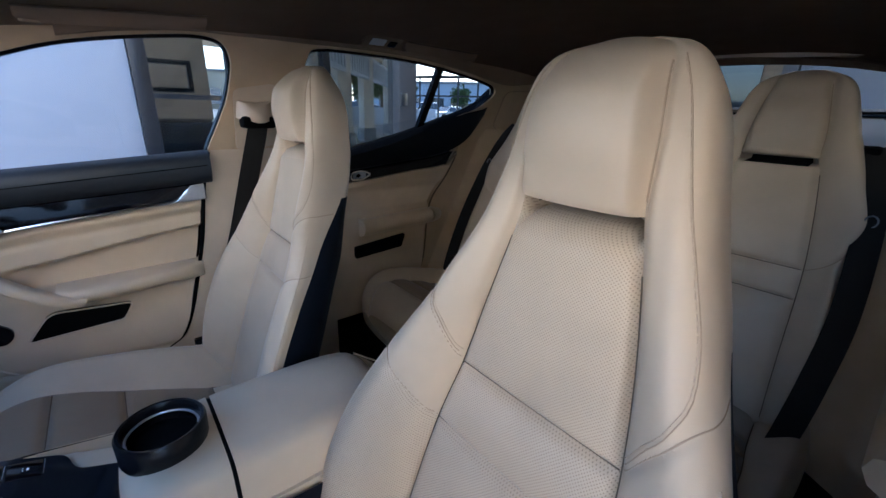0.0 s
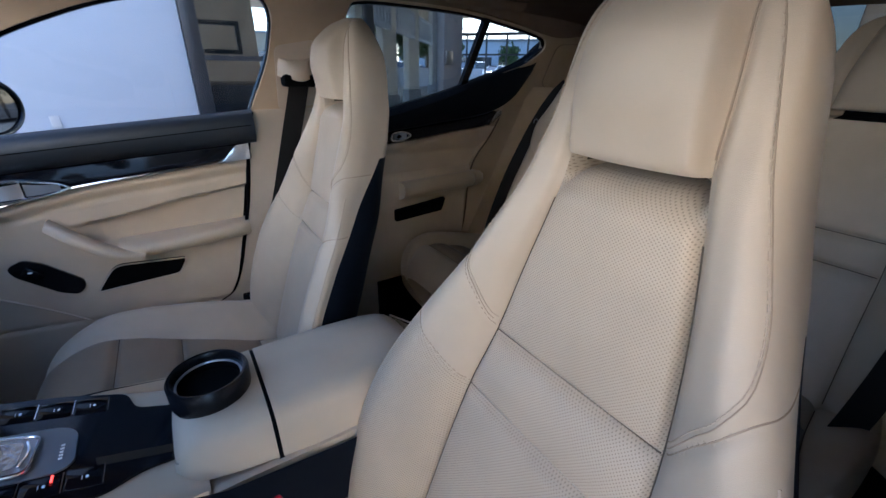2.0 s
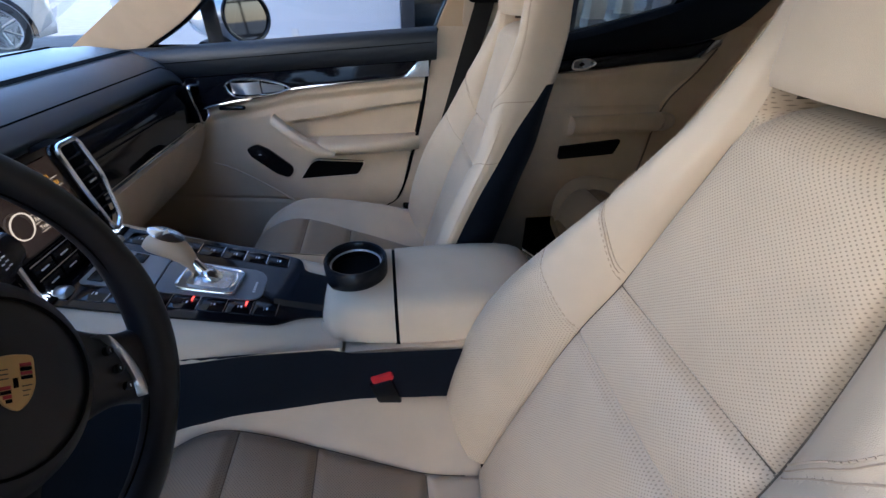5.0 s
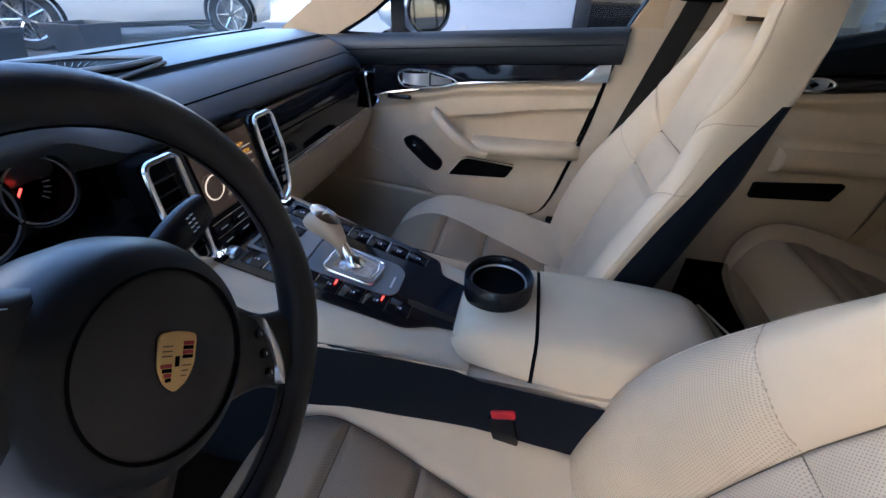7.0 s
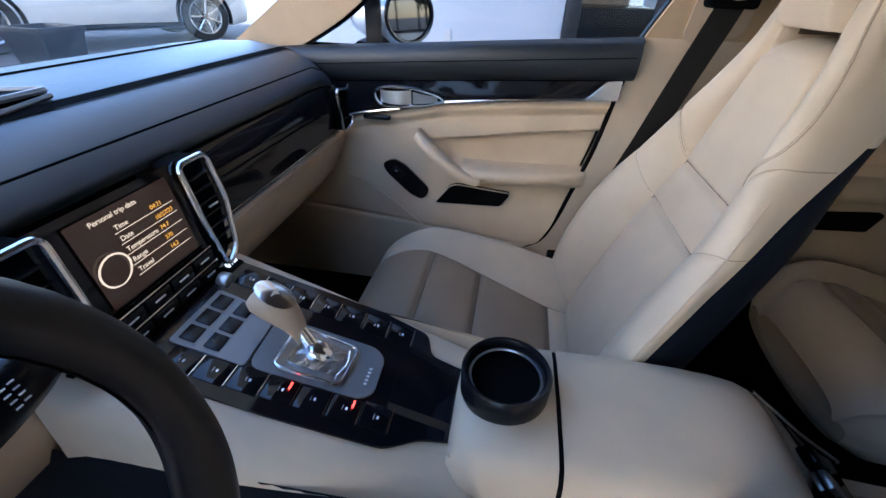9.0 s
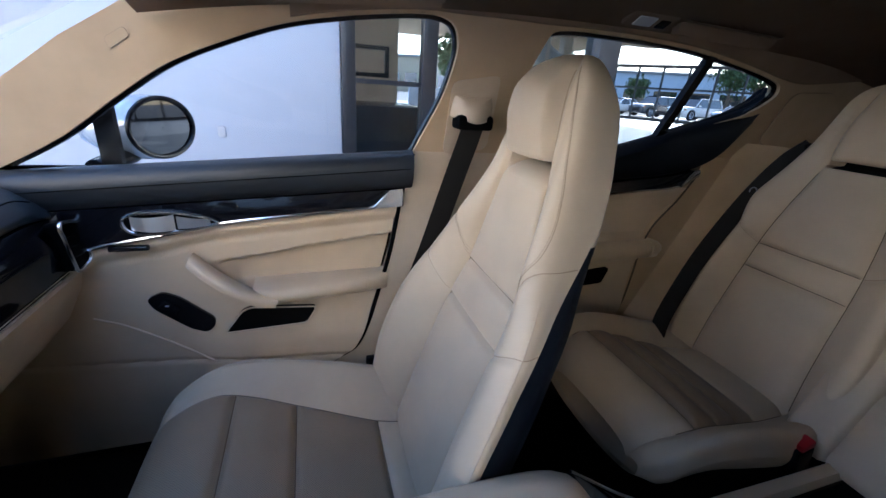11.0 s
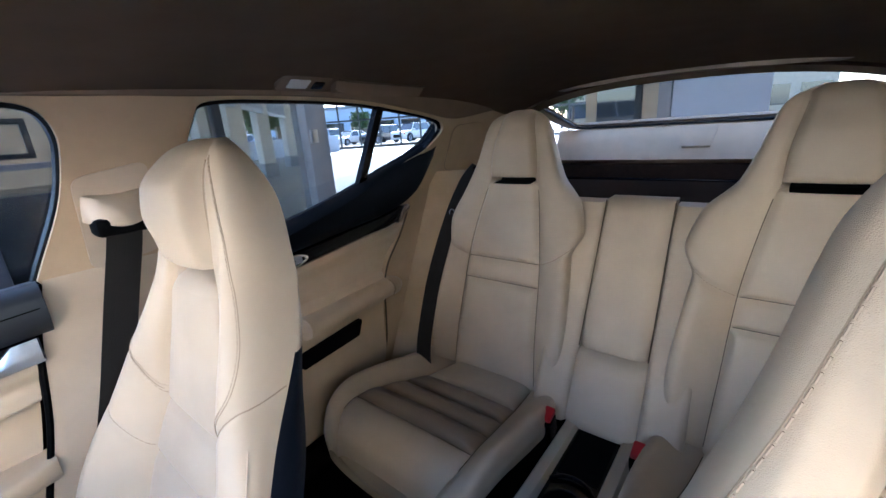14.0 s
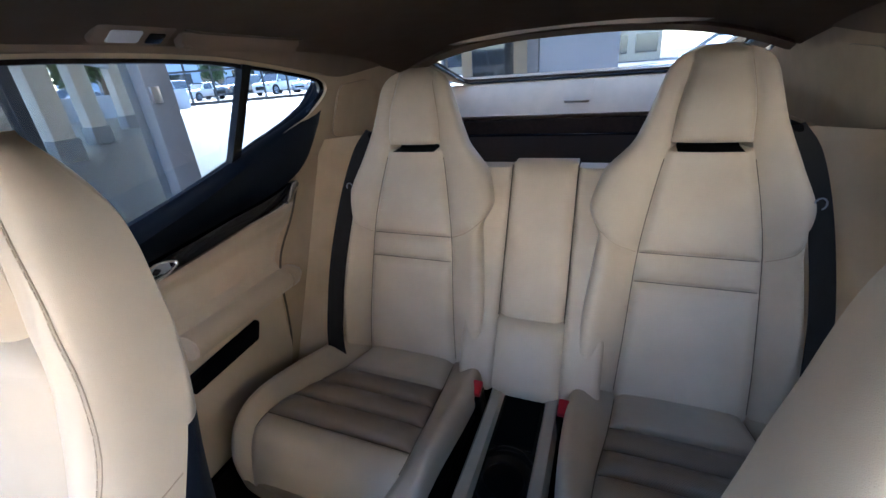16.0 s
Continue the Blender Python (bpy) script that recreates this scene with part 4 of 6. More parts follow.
    part("armrest", strip(arm, lambda y: [(-0.735, 0.672 + 0.02 * y), (-0.705, 0.674 + 0.02 * y), (-0.700 + 0.044 * fat(y), 0.672 + 0.02 * y), (-0.700 + 0.055 * fat(y), 0.667 + 0.02 * y), (-0.700 + 0.059 * fat(y), 0.657 + 0.02 * y), (-0.700 + 0.055 * fat(y), 0.643 + 0.02 * y), (-0.700 + 0.036 * fat(y), 0.631 + 0.02 * y), (-0.705, 0.620 + 0.02 * y)]), M_DOOR, door, "", 60)
    # window switch plate
    sw = [(-0.222, 0.652), (-0.190, 0.666), (-0.158, 0.650), (-0.092, 0.588), (-0.094, 0.568), (-0.112, 0.552), (-0.145, 0.566), (-0.214, 0.628)]
    plate = part("switch_plate", slot_plate(sw, -0.702, 0.010, 0.011), M_PLASTIC, door, "black window switch plate")
    part("window_switch", box((-0.694, -0.200, 0.616), (-0.685, -0.160, 0.640), 0.004, turn=pose(0, 0, 0, -42)), M_GLOSS, plate, "gloss black rocker")
    part("switch_mark", box((-0.6838, -0.186, 0.634), (-0.6832, -0.178, 0.637)), M_WHITE_MARK, plate, "white mark")
    pk = [(-0.074, 0.548), (-0.032, 0.604), (-0.012, 0.612), (0.134, 0.600), (0.136, 0.592), (0.114, 0.556)]
    part("door_pocket", slot_plate(pk, -0.6985, 0.012, 0.008), M_BLACK, door, "black storage slot")
    ring = [Vector((-0.686, p.x, p.y)) for p in rounded(pk, 0.01, 3)]
    part("pocket_rim", tube(ring, 0.002, 5, True), M_BEIGE_HARD, door)
    part("speaker_edge", tube(curve_pts([(-0.699, -0.33, 0.61), (-0.697, -0.27, 0.585), (-0.695, -0.18, 0.525), (-0.694, -0.11, 0.47)], 6), 0.0025, 5), M_BEIGE_HARD, door)
    part("door_seal", tube(curve_pts([(-0.697, rear(z) + 0.006, z) for z in (0.40, 0.43, 0.461, 0.53, 0.606, 0.742, 0.891, 0.985)], 4), 0.0055, 6), M_BLACK, door, "black rubber door seal")
    part("mirror_post", loft([[Vector((x, y, z)) for x, y in ((-0.765, -0.272), (-0.765, -0.236), (-0.785, -0.236), (-0.785, -0.272))] for z in (0.93, 1.0, 1.07)]), M_PLASTIC, door, "black mirror triangle post")
    return door


front_door()


def rear_door(sign):
    door = thing("door", "closed rear door in beige leather with navy window ledge", "car door", (sign * 0.7, 0.95, 0.34), kind="structure")
    X = lambda x: sign * x
    belt = lambda y: lerp_keys([(0.6, 0.965), (0.75, 0.968), (0.92, 1.004), (1.058, 1.040), (1.192, 1.080), (1.3, 1.110), (1.40, 1.150), (1.44, 1.18), (1.475, 1.205)], y)
    low = lambda y: lerp_keys([(0.6, 0.89), (0.8, 0.905), (1.0, 0.925), (1.2, 0.946), (1.311, 0.99), (1.391, 1.072), (1.476, 1.175)], y)
    gl = lambda y: lerp_keys([(0.6, 0.855), (0.85, 0.872), (1.05, 0.892), (1.2, 0.905), (1.27, 0.94)], y)
    rear = lambda z: lerp_keys([(0.34, 0.99), (0.45, 1.08), (0.55, 1.11), (0.65, 1.12), (0.735, 1.13), (0.80, 1.165), (0.88, 1.235), (0.95, 1.275)], z)

    i = lambda y: 0.026 * (1 - step(0.95, 1.25, y))

    def panel(u, v):
        z = 0.36 + 0.54 * v
        y = 0.64 + (rear(z) - 0.64) * (u + 1) / 2
        x = 0.690
        x -= 0.03 * math.exp(-(((z - (0.70 + 0.02 * (y - 1.0))) / 0.03) ** 2)) * step(0.8, 0.88, y)
        x += 0.012 * step(0.745, 0.76, z) * (1 - step(0.82, 0.85, z))
        x -= 0.008 * math.exp(-(((z - (gl(y) - 0.02)) / 0.012) ** 2))
        x -= 0.012 * (1 - step(0.5, 0.58, z))
        return (X(x), y, z)

    part("inner_panel", skin(panel, 60, 80, lambda u, v: 0)[0], M_DOOR, door)
    part("door_core", box((min(X(0.715), X(0.77)), 0.64, 0.3), (max(X(0.715), X(0.77)), 1.10, 0.95)), M_PLASTIC, door)
    part("top_pad", loft([[Vector((X(x), y, z)) for x, z in ((0.72, belt(y)), (0.680 - i(y), belt(y) + 0.004), (0.664 - i(y), belt(y) - 0.010), (0.658 - i(y) * 0.6, (belt(y) + low(y)) / 2), (0.666, low(y) + 0.01), (0.69, low(y)), (0.73, low(y)))] for y in span(0.62, 1.472, 30)]), M_NAVY, door, "navy leather window ledge", 50)
    part("gloss_trim", loft([[Vector((X(x), y, z)) for x, z in ((0.70, low(y) + 0.002), (0.676, low(y) - 0.002), (0.672, (low(y) + gl(y)) / 2), (0.678, gl(y)), (0.70, gl(y)))] for y in span(0.64, 1.24, 16)]), M_GLOSS, door, "piano black trim strip", 50)
    part("chrome_strip", tube([(X(0.678), y, gl(y)) for y in span(0.64, 1.235, 20)], 0.003, 6), M_CHROME, door, "aluminium strip")
    part("chrome_end", loft([[Vector((X(0.668), y, a)), Vector((X(0.665), y, (a + b) / 2)), Vector((X(0.668), y, b)), Vector((X(0.685), y, b)), Vector((X(0.685), y, a))] for y, a, b in ((1.205, 0.905, 0.91), (1.225, 0.912, 0.938), (1.24, 0.925, 0.955), (1.262, 0.938, 0.958))]), M_CHROME, door, "aluminium end plate")
    loop = [Vector((X(0.668), p.x, p.y)) for p in rounded([(0.79, 0.902), (0.83, 0.908), (0.868, 0.893), (0.83, 0.876), (0.79, 0.878)], 0.015, 4)]
    part("handle_bezel", tube(loop, 0.004, 6, True), M_CHROME, door, "chrome handle bezel")
    part("door_handle", loft([[Vector((X(0.664 + 0.01 * math.sin(t * math.pi)), 0.795 + 0.05 * t, 0.892 + s * 0.011)) for t in span(0, 1, 6)] for s in (-1, 0, 1)], closed=False), M_GREY, door, "grey door handle")
    part("armrest", loft([[Vector((X(x), y, z + 0.03 * (y - 1.0))) for x, z in ((0.695, 0.735), (0.662, 0.737), (0.640, 0.728), (0.634, 0.708), (0.644, 0.688), (0.67, 0.674), (0.695, 0.668))] for y in span(0.82, 1.125, 12)] ), M_DOOR, door, "", 60)
    part("armrest_end", loft([[Vector((X(0.695 - (0.695 - x) * k), y, 0.708 + (z - 0.708) * k)) for x, z in ((0.695, 0.738), (0.662, 0.740), (0.638, 0.731), (0.632, 0.711), (0.642, 0.691), (0.67, 0.677), (0.695, 0.671))] for y, k in ((1.13, 1.0), (1.155, 0.96), (1.175, 0.75), (1.185, 0.4))]), M_DOOR, door, "", 60)
    part("door_pocket", prism(rounded([(0.80, 0.585), (0.80, 0.628), (1.012, 0.648), (1.014, 0.64), (0.998, 0.598)], 0.006), lambda a, b, d: Vector((X(0.676 + d), a, b)), 0.02), M_BLACK, door, "black storage slot")
    part("door_seal", tube(curve_pts([(X(0.684), rear(z) + 0.004, z) for z in (0.40, 0.5, 0.6, 0.7, 0.76, 0.80, 0.86, 0.93)], 4), 0.003, 6), M_SEAM, door, "dark door gap")
    return door


rear_door(-1)
rear_door(1)


def seat_belt(points, width, label, across=(0, 1, 0), name="seat_belt"):
    ob = thing(name, label, "seat belt", points[-1], "seat belts")
    pts = curve_pts(points, 8)
    ac = Vector(across)
    rings = []
    for k, p in enumerate(pts):
        d = (pts[min(k + 1, len(pts) - 1)] - pts[max(k - 1, 0)]).normalized()
        w = (ac - d * ac.dot(d)).normalized() * width / 2
        n = d.cross(w).normalized() * 0.0012
        rings.append([p + w + n, p - w + n, p - w - n, p + w - n])
    part("webbing", loft(rings), M_BELT, ob, "charcoal woven webbing")
    return ob


belt = seat_belt([(-0.634, 0.500, 1.065), (-0.640, 0.490, 1.02), (-0.648, 0.463, 0.92), (-0.655, 0.425, 0.78), (-0.665, 0.39, 0.65), (-0.68, 0.36, 0.45)], 0.052, "charcoal front seat belt hanging down the door pillar")
part("guide_opening", box((-0.672, 0.458, 1.050), (-0.622, 0.545, 1.082), 0.008), M_BLACK, belt, "black belt opening")
part("guide_cover", loft([[Vector((-0.678 + w * math.sin(t * math.pi) ** 0.5, 0.448 + 0.108 * t, z - 0.016 * math.sin(t * math.pi))) for t in span(0, 1, 14)] for z, w in ((1.078, 0.050), (1.082, 0.064), (1.105, 0.062), (1.125, 0.045), (1.135, 0.02))], closed=False), M_BEIGE_HARD, belt, "beige belt guide cover")
part("height_track", prism(rounded([(0.448, 0.985), (0.448, 1.15), (0.56, 1.17), (0.56, 1.0)], 0.02), lambda a, b, d: Vector((side_x(b) + 0.001 + d, a, b)), 0.005), M_BEIGE_HARD, belt, "beige belt track cover")
part("stopper", box((-0.664, 0.425, 0.735), (-0.650, 0.445, 0.755), 0.003), M_PLASTIC, belt, "black tongue stop")
drv = seat_belt([(0.664, 0.55, 1.075), (0.655, 0.55, 1.0), (0.650, 0.53, 0.85), (0.652, 0.50, 0.65), (0.67, 0.44, 0.40)], 0.048, "charcoal front seat belt hanging beside the near seat")
part("guide_cover", box((0.655, 0.50, 1.07), (0.69, 0.60, 1.12), 0.015), M_BEIGE_HARD, drv, "beige belt guide cover")
for s in (-1, 1):
    rb = seat_belt([(s * 0.490, 1.41, 1.06), (s * 0.517, 1.375, 1.01), (s * 0.537, 1.312, 0.905), (s * 0.552, 1.232, 0.745), (s * 0.548, 1.170, 0.617), (s * 0.540, 1.130, 0.52), (s * 0.53, 1.12, 0.44)], 0.047, "charcoal rear seat belt hanging beside the seat bolster", (1, 0.3, 0))
    part("belt_ring", tube([(s * 0.535 + 0.010 * math.cos(a), 1.318, 0.925 + 0.012 * math.sin(a)) for a in span(0, math.tau * 11 / 12, 11)], 0.0018, 6, True), M_GREY, rb, "small grey ring")
    part("belt_mouth", box((s * 0.475 - 0.035, 1.40, 1.0), (s * 0.475 + 0.035, 1.47, 1.065), 0.012), M_BLACK, rb, "black belt mouth")


def buckle(p, label):
    ob = thing("belt_buckle", label, "belt buckle", (p[0], p[1], p[2] - 0.06), "belt buckles")
    x, y, z = p
    lean = pose(0, 0, 0, 14)
    part("press_button", box((x - 0.012, y - 0.019, z - 0.008), (x + 0.012, y + 0.019, z + 0.010), 0.004, turn=lean), M_RED, ob, "red press button")
    part("housing", box((x - 0.014, y - 0.014, z - 0.085), (x + 0.014, y + 0.026, z - 0.004), 0.004, turn=lean), M_PLASTIC, ob, "black buckle housing")
    return ob


anchor = thing("belt_anchor", "black seat belt anchor beside the passenger seat", "belt anchor", (-0.62, 0.27, 0.41))
part("strap", box((-0.625, 0.258, 0.38), (-0.615, 0.284, 0.455), 0.003), M_BELT, anchor, "charcoal webbing end")
part("cover", box((-0.629, 0.254, 0.445), (-0.611, 0.286, 0.475), 0.005), M_PLASTIC, anchor, "black plastic cover")
buckle((0.126, 0.182, 0.520), "red and black belt buckle beside the console")
buckle((-0.104, 1.085, 0.500), "red and black belt buckle beside the rear console")
buckle((0.100, 1.085, 0.496), "red and black belt buckle beside the rear console")


# ---- dashboard ----
def dash_edge(x):
    return -0.735 + 0.06 * x * x


def dashboard():
    ob = thing("dashboard", "black leather dashboard with gloss trim and beige lower half", "dashboard", (0, -0.45, 0.5))
    xs = span(-0.72, 0.72, 72)

    def ring_top(x):
        e = dash_edge(x)
        drop = 0.03 * step(0.60, 0.72, abs(x))
        lift = 0.042 * step(0.10, 0.20, x) * (1 - step(0.52, 0.60, x))
        rows = [(e - 0.05, 0.915), (e, 0.934), (e + 0.10, 0.947), (-0.50, 0.952), (-0.43, 0.944 + lift * 0.5), (-0.385, 0.925 + lift), (-0.355, 0.900 + lift), (-0.340, 0.878 + lift), (-0.338, 0.870 + lift), (-0.350, 0.858 + lift), (-0.40, 0.852)]
        return [Vector((x, y, z - drop)) for y, z in rows]

    part("top_pad", loft([ring_top(x) for x in xs], closed=False), M_DASH, ob, "black leather upper dashboard", 60)
    part("top_seam", loft([[Vector((x, -0.411 - 0.012 * k, 0.9365 + 0.0053 * k + 0.0012 - 0.03 * step(0.60, 0.72, abs(x)))) for k in (0, 0.5, 1)] for x in span(-0.66, 0.1, 40)], closed=False), M_BLACK, ob, "dark seam")
    part("lip_seam", tube([(x, -0.356, 0.9015 - 0.03 * step(0.60, 0.72, abs(x))) for x in span(-0.66, 0.09, 40)], 0.0014, 6), M_BLACK, ob, "dark seam")
    # passenger side gloss panel with its chrome line
    px = span(-0.665, -0.145, 24)
    part("gloss_panel", loft([[Vector((x, -0.36, 0.862)), Vector((x, -0.338, 0.852)), Vector((x, -0.326, 0.80)), Vector((x, -0.330, 0.742)), Vector((x, -0.36, 0.735))] for x in px], closed=False), M_GLOSS, ob, "piano black panel", 60)
    part("glovebox_line", tube([(x, -0.3255, 0.806) for x in span(-0.60, -0.17, 12)], 0.0012, 5), M_BLACK, ob, "thin shut line")
    part("chrome_line", tube([(x, -0.3275, 0.738) for x in px], 0.0032, 6), M_CHROME, ob, "thin aluminium line")
    part("lower_panel", loft([[Vector((x, -0.335, 0.737)), Vector((x, -0.325, 0.728)), Vector((x, -0.335, 0.69)), Vector((x, -0.37, 0.62)), Vector((x, -0.43, 0.55)), Vector((x, -0.60, 0.44)), Vector((x, -0.9, 0.40))] for x in span(-0.715, -0.125, 20)], closed=False), M_BEIGE_HARD, ob, "beige lower dashboard", 60)
    part("knee_panel", loft([[Vector((x, -0.335, 0.70)), Vector((x, -0.33, 0.66)), Vector((x, -0.36, 0.60)), Vector((x, -0.45, 0.52)), Vector((x, -0.9, 0.42))] for x in span(0.135, 0.715, 20)], closed=False), M_BEIGE_HARD, ob, "beige knee panel", 60)
    part("driver_face", loft([[Vector((x, -0.41, 0.93)), Vector((x, -0.405, 0.80)), Vector((x, -0.345, 0.792)), Vector((x, -0.335, 0.78)), Vector((x, -0.335, 0.70))] for x in span(0.115, 0.715, 16)], closed=False), M_PLASTIC, ob, "black driver side fascia")
    # speaker grille at the middle of the top, with its silver frame
    gr = rounded([(0.05, -0.585), (-0.03, -0.545), (-0.085, -0.435), (0.0, -0.43), (0.07, -0.45)], 0.012)
    grille = part("speaker_grille", prism(gr, lambda a, b, d: Vector((a, b, 0.945 + 0.0 * a + d)), 0.007), M_BLACK, ob, "black speaker grille")
    for k in range(14):
        f = k / 13
        part("slat", tube([(-0.062 + 0.085 * f, -0.452 - 0.095 * f, 0.9522), (-0.015 + 0.06 * f, -0.442 - 0.065 * f, 0.9522)], 0.0007, 5), M_PLASTIC, grille)
    part("grille_frame", tube([Vector((p.x, p.y, 0.9535)) for p in gr], 0.004, 6, True), M_GREY, ob, "grey grille frame")
    part("defroster_slot", tube([(x, -0.582, 0.9485) for x in span(-0.6, 0.3, 20)], 0.0035, 6), M_BLACK, ob, "black defroster slot")
    part("grille_sweep", tube([(0.12, -0.395, 0.9385), (0.02, -0.415, 0.942), (-0.08, -0.43, 0.9475)], 0.003, 6), M_GREY, ob, "grey line along the grille")
    # end vent at the door
    e0 = [(-0.640, 0.850), (-0.690, 0.842), (-0.688, 0.757), (-0.652, 0.742)]
    vent = part("end_vent", prism(rounded(e0, 0.012), lambda a, b, d: Vector((a, -0.318 + 0.35 * (-0.64 - a) - d, b)), 0.02), M_BLACK, ob, "black outer air vent")
    part("vent_frame", tube([Vector((p.x, -0.314 + 0.35 * (-0.64 - p.x), p.y)) for p in rounded(e0, 0.012)], 0.004, 6, True), M_CHROME, vent, "bright vent frame")
    for z in (0.775, 0.797, 0.819):
        part("vane", box((-0.682, -0.322, z - 0.002), (-0.648, -0.308, z + 0.002), 0.001, turn=pose(0, 0, 0, 0, 0, -18)), M_PLASTIC, vent)
    # middle vents beside the screen
    for s in (-1, 1):
        o = [(s * 0.088, 0.868), (s * 0.140, 0.868), (s * 0.146, 0.80), (s * 0.127, 0.724), (s * 0.098, 0.708), (s * 0.090, 0.79)]
        o = o if s > 0 else o[::-1]
        fy = lambda z: -0.300 + 0.14 * (0.868 - z)
        v2 = part("centre_vent", prism(rounded(o, 0.012), lambda a, b, d: Vector((a, fy(b) - 0.012 - d, b)), 0.03), M_BLACK, ob, "black centre air vent")
        part("vent_frame", tube([Vector((p.x, fy(p.y), p.y)) for p in rounded(o, 0.012)], 0.0042, 8, True), M_CHROME, v2, "bright vent frame")
        for k in range(7):
            z = 0.735 + 0.018 * k
            part("vane", box((min(s * 0.098, s * 0.137), fy(z) - 0.010, z - 0.0015), (max(s * 0.098, s * 0.137), fy(z) - 0.002, z + 0.0015)), M_PLASTIC, v2)
        part("vent_tab", box((s * 0.118 - 0.010, fy(0.80) - 0.006, 0.798), (s * 0.118 + 0.010, fy(0.80) + 0.002, 0.802), 0.001), M_CHROME, v2, "small chrome tab")
    # screen and the keys under it
    fy = lambda z: -0.300 + 0.14 * (0.868 - z)
    part("stack_face", loft([[Vector((x, fy(z) - 0.006, z)) for x in span(-0.10, 0.10, 6)] for z in span(0.66, 0.872, 8)], closed=False), M_GLOSS, ob, "black centre stack")
    scr = part("screen", loft([[Vector((x, fy(z) - 0.003, z)) for x in span(-0.068, 0.068, 4)] for z in (0.762, 0.81, 0.862)], closed=False), M_LCD, ob, "lit navigation screen")

    def words(text, x, z, size, mat, align="LEFT", depth=0.0012):
        c = bpy.data.curves.new("words", "FONT")
        c.body, c.size, c.align_x, c.extrude = text, size, align, 0.0002
        tmp = bpy.data.objects.new("words", c)
        scene.collection.objects.link(tmp)
        me = bpy.data.meshes.new_from_object(tmp.evaluated_get(bpy.context.evaluated_depsgraph_get()))
        bpy.data.objects.remove(tmp)
        me.transform(Matrix.Translation((x, fy(z) - 0.003 + depth, z)) @ Matrix.Rotation(math.pi, 4, "Z") @ Matrix.Rotation(radians(90 - 8), 4, "X"))
        t = new("screen_text", me)
        me.materials.append(mat)
        t.parent = scr
        return t

    words("Personal trip data", 0.045, 0.851, 0.0085, M_LCD_TEXT)
    for k, (a, c) in enumerate((("Time", "04:21"), ("Date", "10/27/23"), ("Temperature", "74 F"), ("Range", "370"), ("Travel", "14.2"))):
        z = 0.836 - 0.0135 * k
        words(a, 0.022, z, 0.0085, M_LCD_TEXT)
        words(c, -0.028, z, 0.008, M_AMBER_TEXT)
        part("menu_line", box((-0.062, fy(z) - 0.0024, z - 0.0036), (0.024, fy(z) - 0.0018, z - 0.003)), M_LCD_TEXT, scr)
    part("compass", tube([(0.045 + 0.019 * math.cos(a), fy(0.80) - 0.001, 0.80 + 0.019 * math.sin(a)) for a in span(0, math.tau * 23 / 24, 23)], 0.0012, 5, True), M_LCD_TEXT, scr, "round dial on the screen")
    for k in range(2):
        for j in range(4):
            x = 0.062 - 0.041 * j
            z = 0.742 - 0.022 * k
            key = part("stack_key", box((x - 0.019, fy(z) - 0.006, z - 0.009), (x + 0.019, fy(z) + 0.002, z + 0.009), 0.002), M_PLASTIC, ob, "black key")
            part("key_mark", box((x - 0.008, fy(z) + 0.002, z - 0.001), (x + 0.008, fy(z) + 0.0025, z + 0.001)), M_WHITE_MARK, key)
    for z in (0.7535, 0.7315):
        part("chrome_rule", tube([(-0.082, fy(z) + 0.001, z), (0.082, fy(z) + 0.001, z)], 0.0014, 6), M_CHROME, ob, "thin chrome rule")
    for s in (-1, 1):
        part("rotary_knob", lathe([(0.0001, 0), (0.013, 0), (0.013, 0.012), (0.011, 0.015), (0.0001, 0.016)], lambda a, b, h, s=s: Vector((s * 0.072 + a, -0.275 + h, 0.700 + b)), 20), M_STEEL, ob, "ribbed metal knob")
    # instrument cluster
    for k, (x, r) in enumerate(((0.385, 0.062), (0.295, 0.048), (0.475, 0.048), (0.22, 0.036), (0.55, 0.036))):
        d = part("dial", lathe([(0.0001, 0.0), (r, 0.0), (r, 0.03), (r + 0.004, 0.034), (r + 0.007, 0.03), (r + 0.007, 0.0)], lambda a, b, h, x=x: Vector((x + a, -0.385 + h, 0.865 + b)), 32), M_PLASTIC, ob, "round black instrument")
        part("dial_ring", tube([(x + r * math.cos(a), -0.353, 0.865 + r * math.sin(a)) for a in span(0, math.tau * 31 / 32, 31)], 0.0012, 6, True), M_GREY, d, "grey dial ring")
        for q in range(22):
            a = radians(225 - 270 * q / 21)
            part("dial_tick", box((-0.0008, -0.0004, -0.004), (0.0008, 0.0004, 0.004), turn=None), M_WHITE_MARK, d).matrix_basis = pose(x - (r - 0.008) * math.cos(a), -0.383, 0.865 + (r - 0.008) * math.sin(a), 0, 90 - math.degrees(a) * -1, 0)
        part("needle", tube([(x, -0.380, 0.865), (x + r * 0.55, -0.380, 0.865 - r * 0.6)], 0.0012, 5), M_LED_RED, d, "red needle")
    part("cluster_hood", loft([[Vector((x, -0.345 - 0.05 * k, 0.92 + 0.02 * (1 - ((x - 0.385) / 0.22) ** 2) - 0.02 * k)) for x in span(0.17, 0.60, 20)] for k in (0, 0.5, 1, 2)], closed=False), M_DASH, ob, "black leather instrument hood")
    return ob


M_AMBER_TEXT = screen_glow("amber_screen_text", (1.0, 0.45, 0.06), 0.12)
dashboard()


# ---- steering wheel ----
def steering_wheel():
    c = Vector((0.376, -0.077, 0.846))
    n = Vector((-0.055, 0.975, 0.215)).normalized()
    r2 = n.cross(Vector((0, 0, 1))).normalized()
    u2 = r2.cross(n).normalized()
    up = u2
    P = lambda a, b, d=0.0: c + r2 * a + u2 * b + n * d
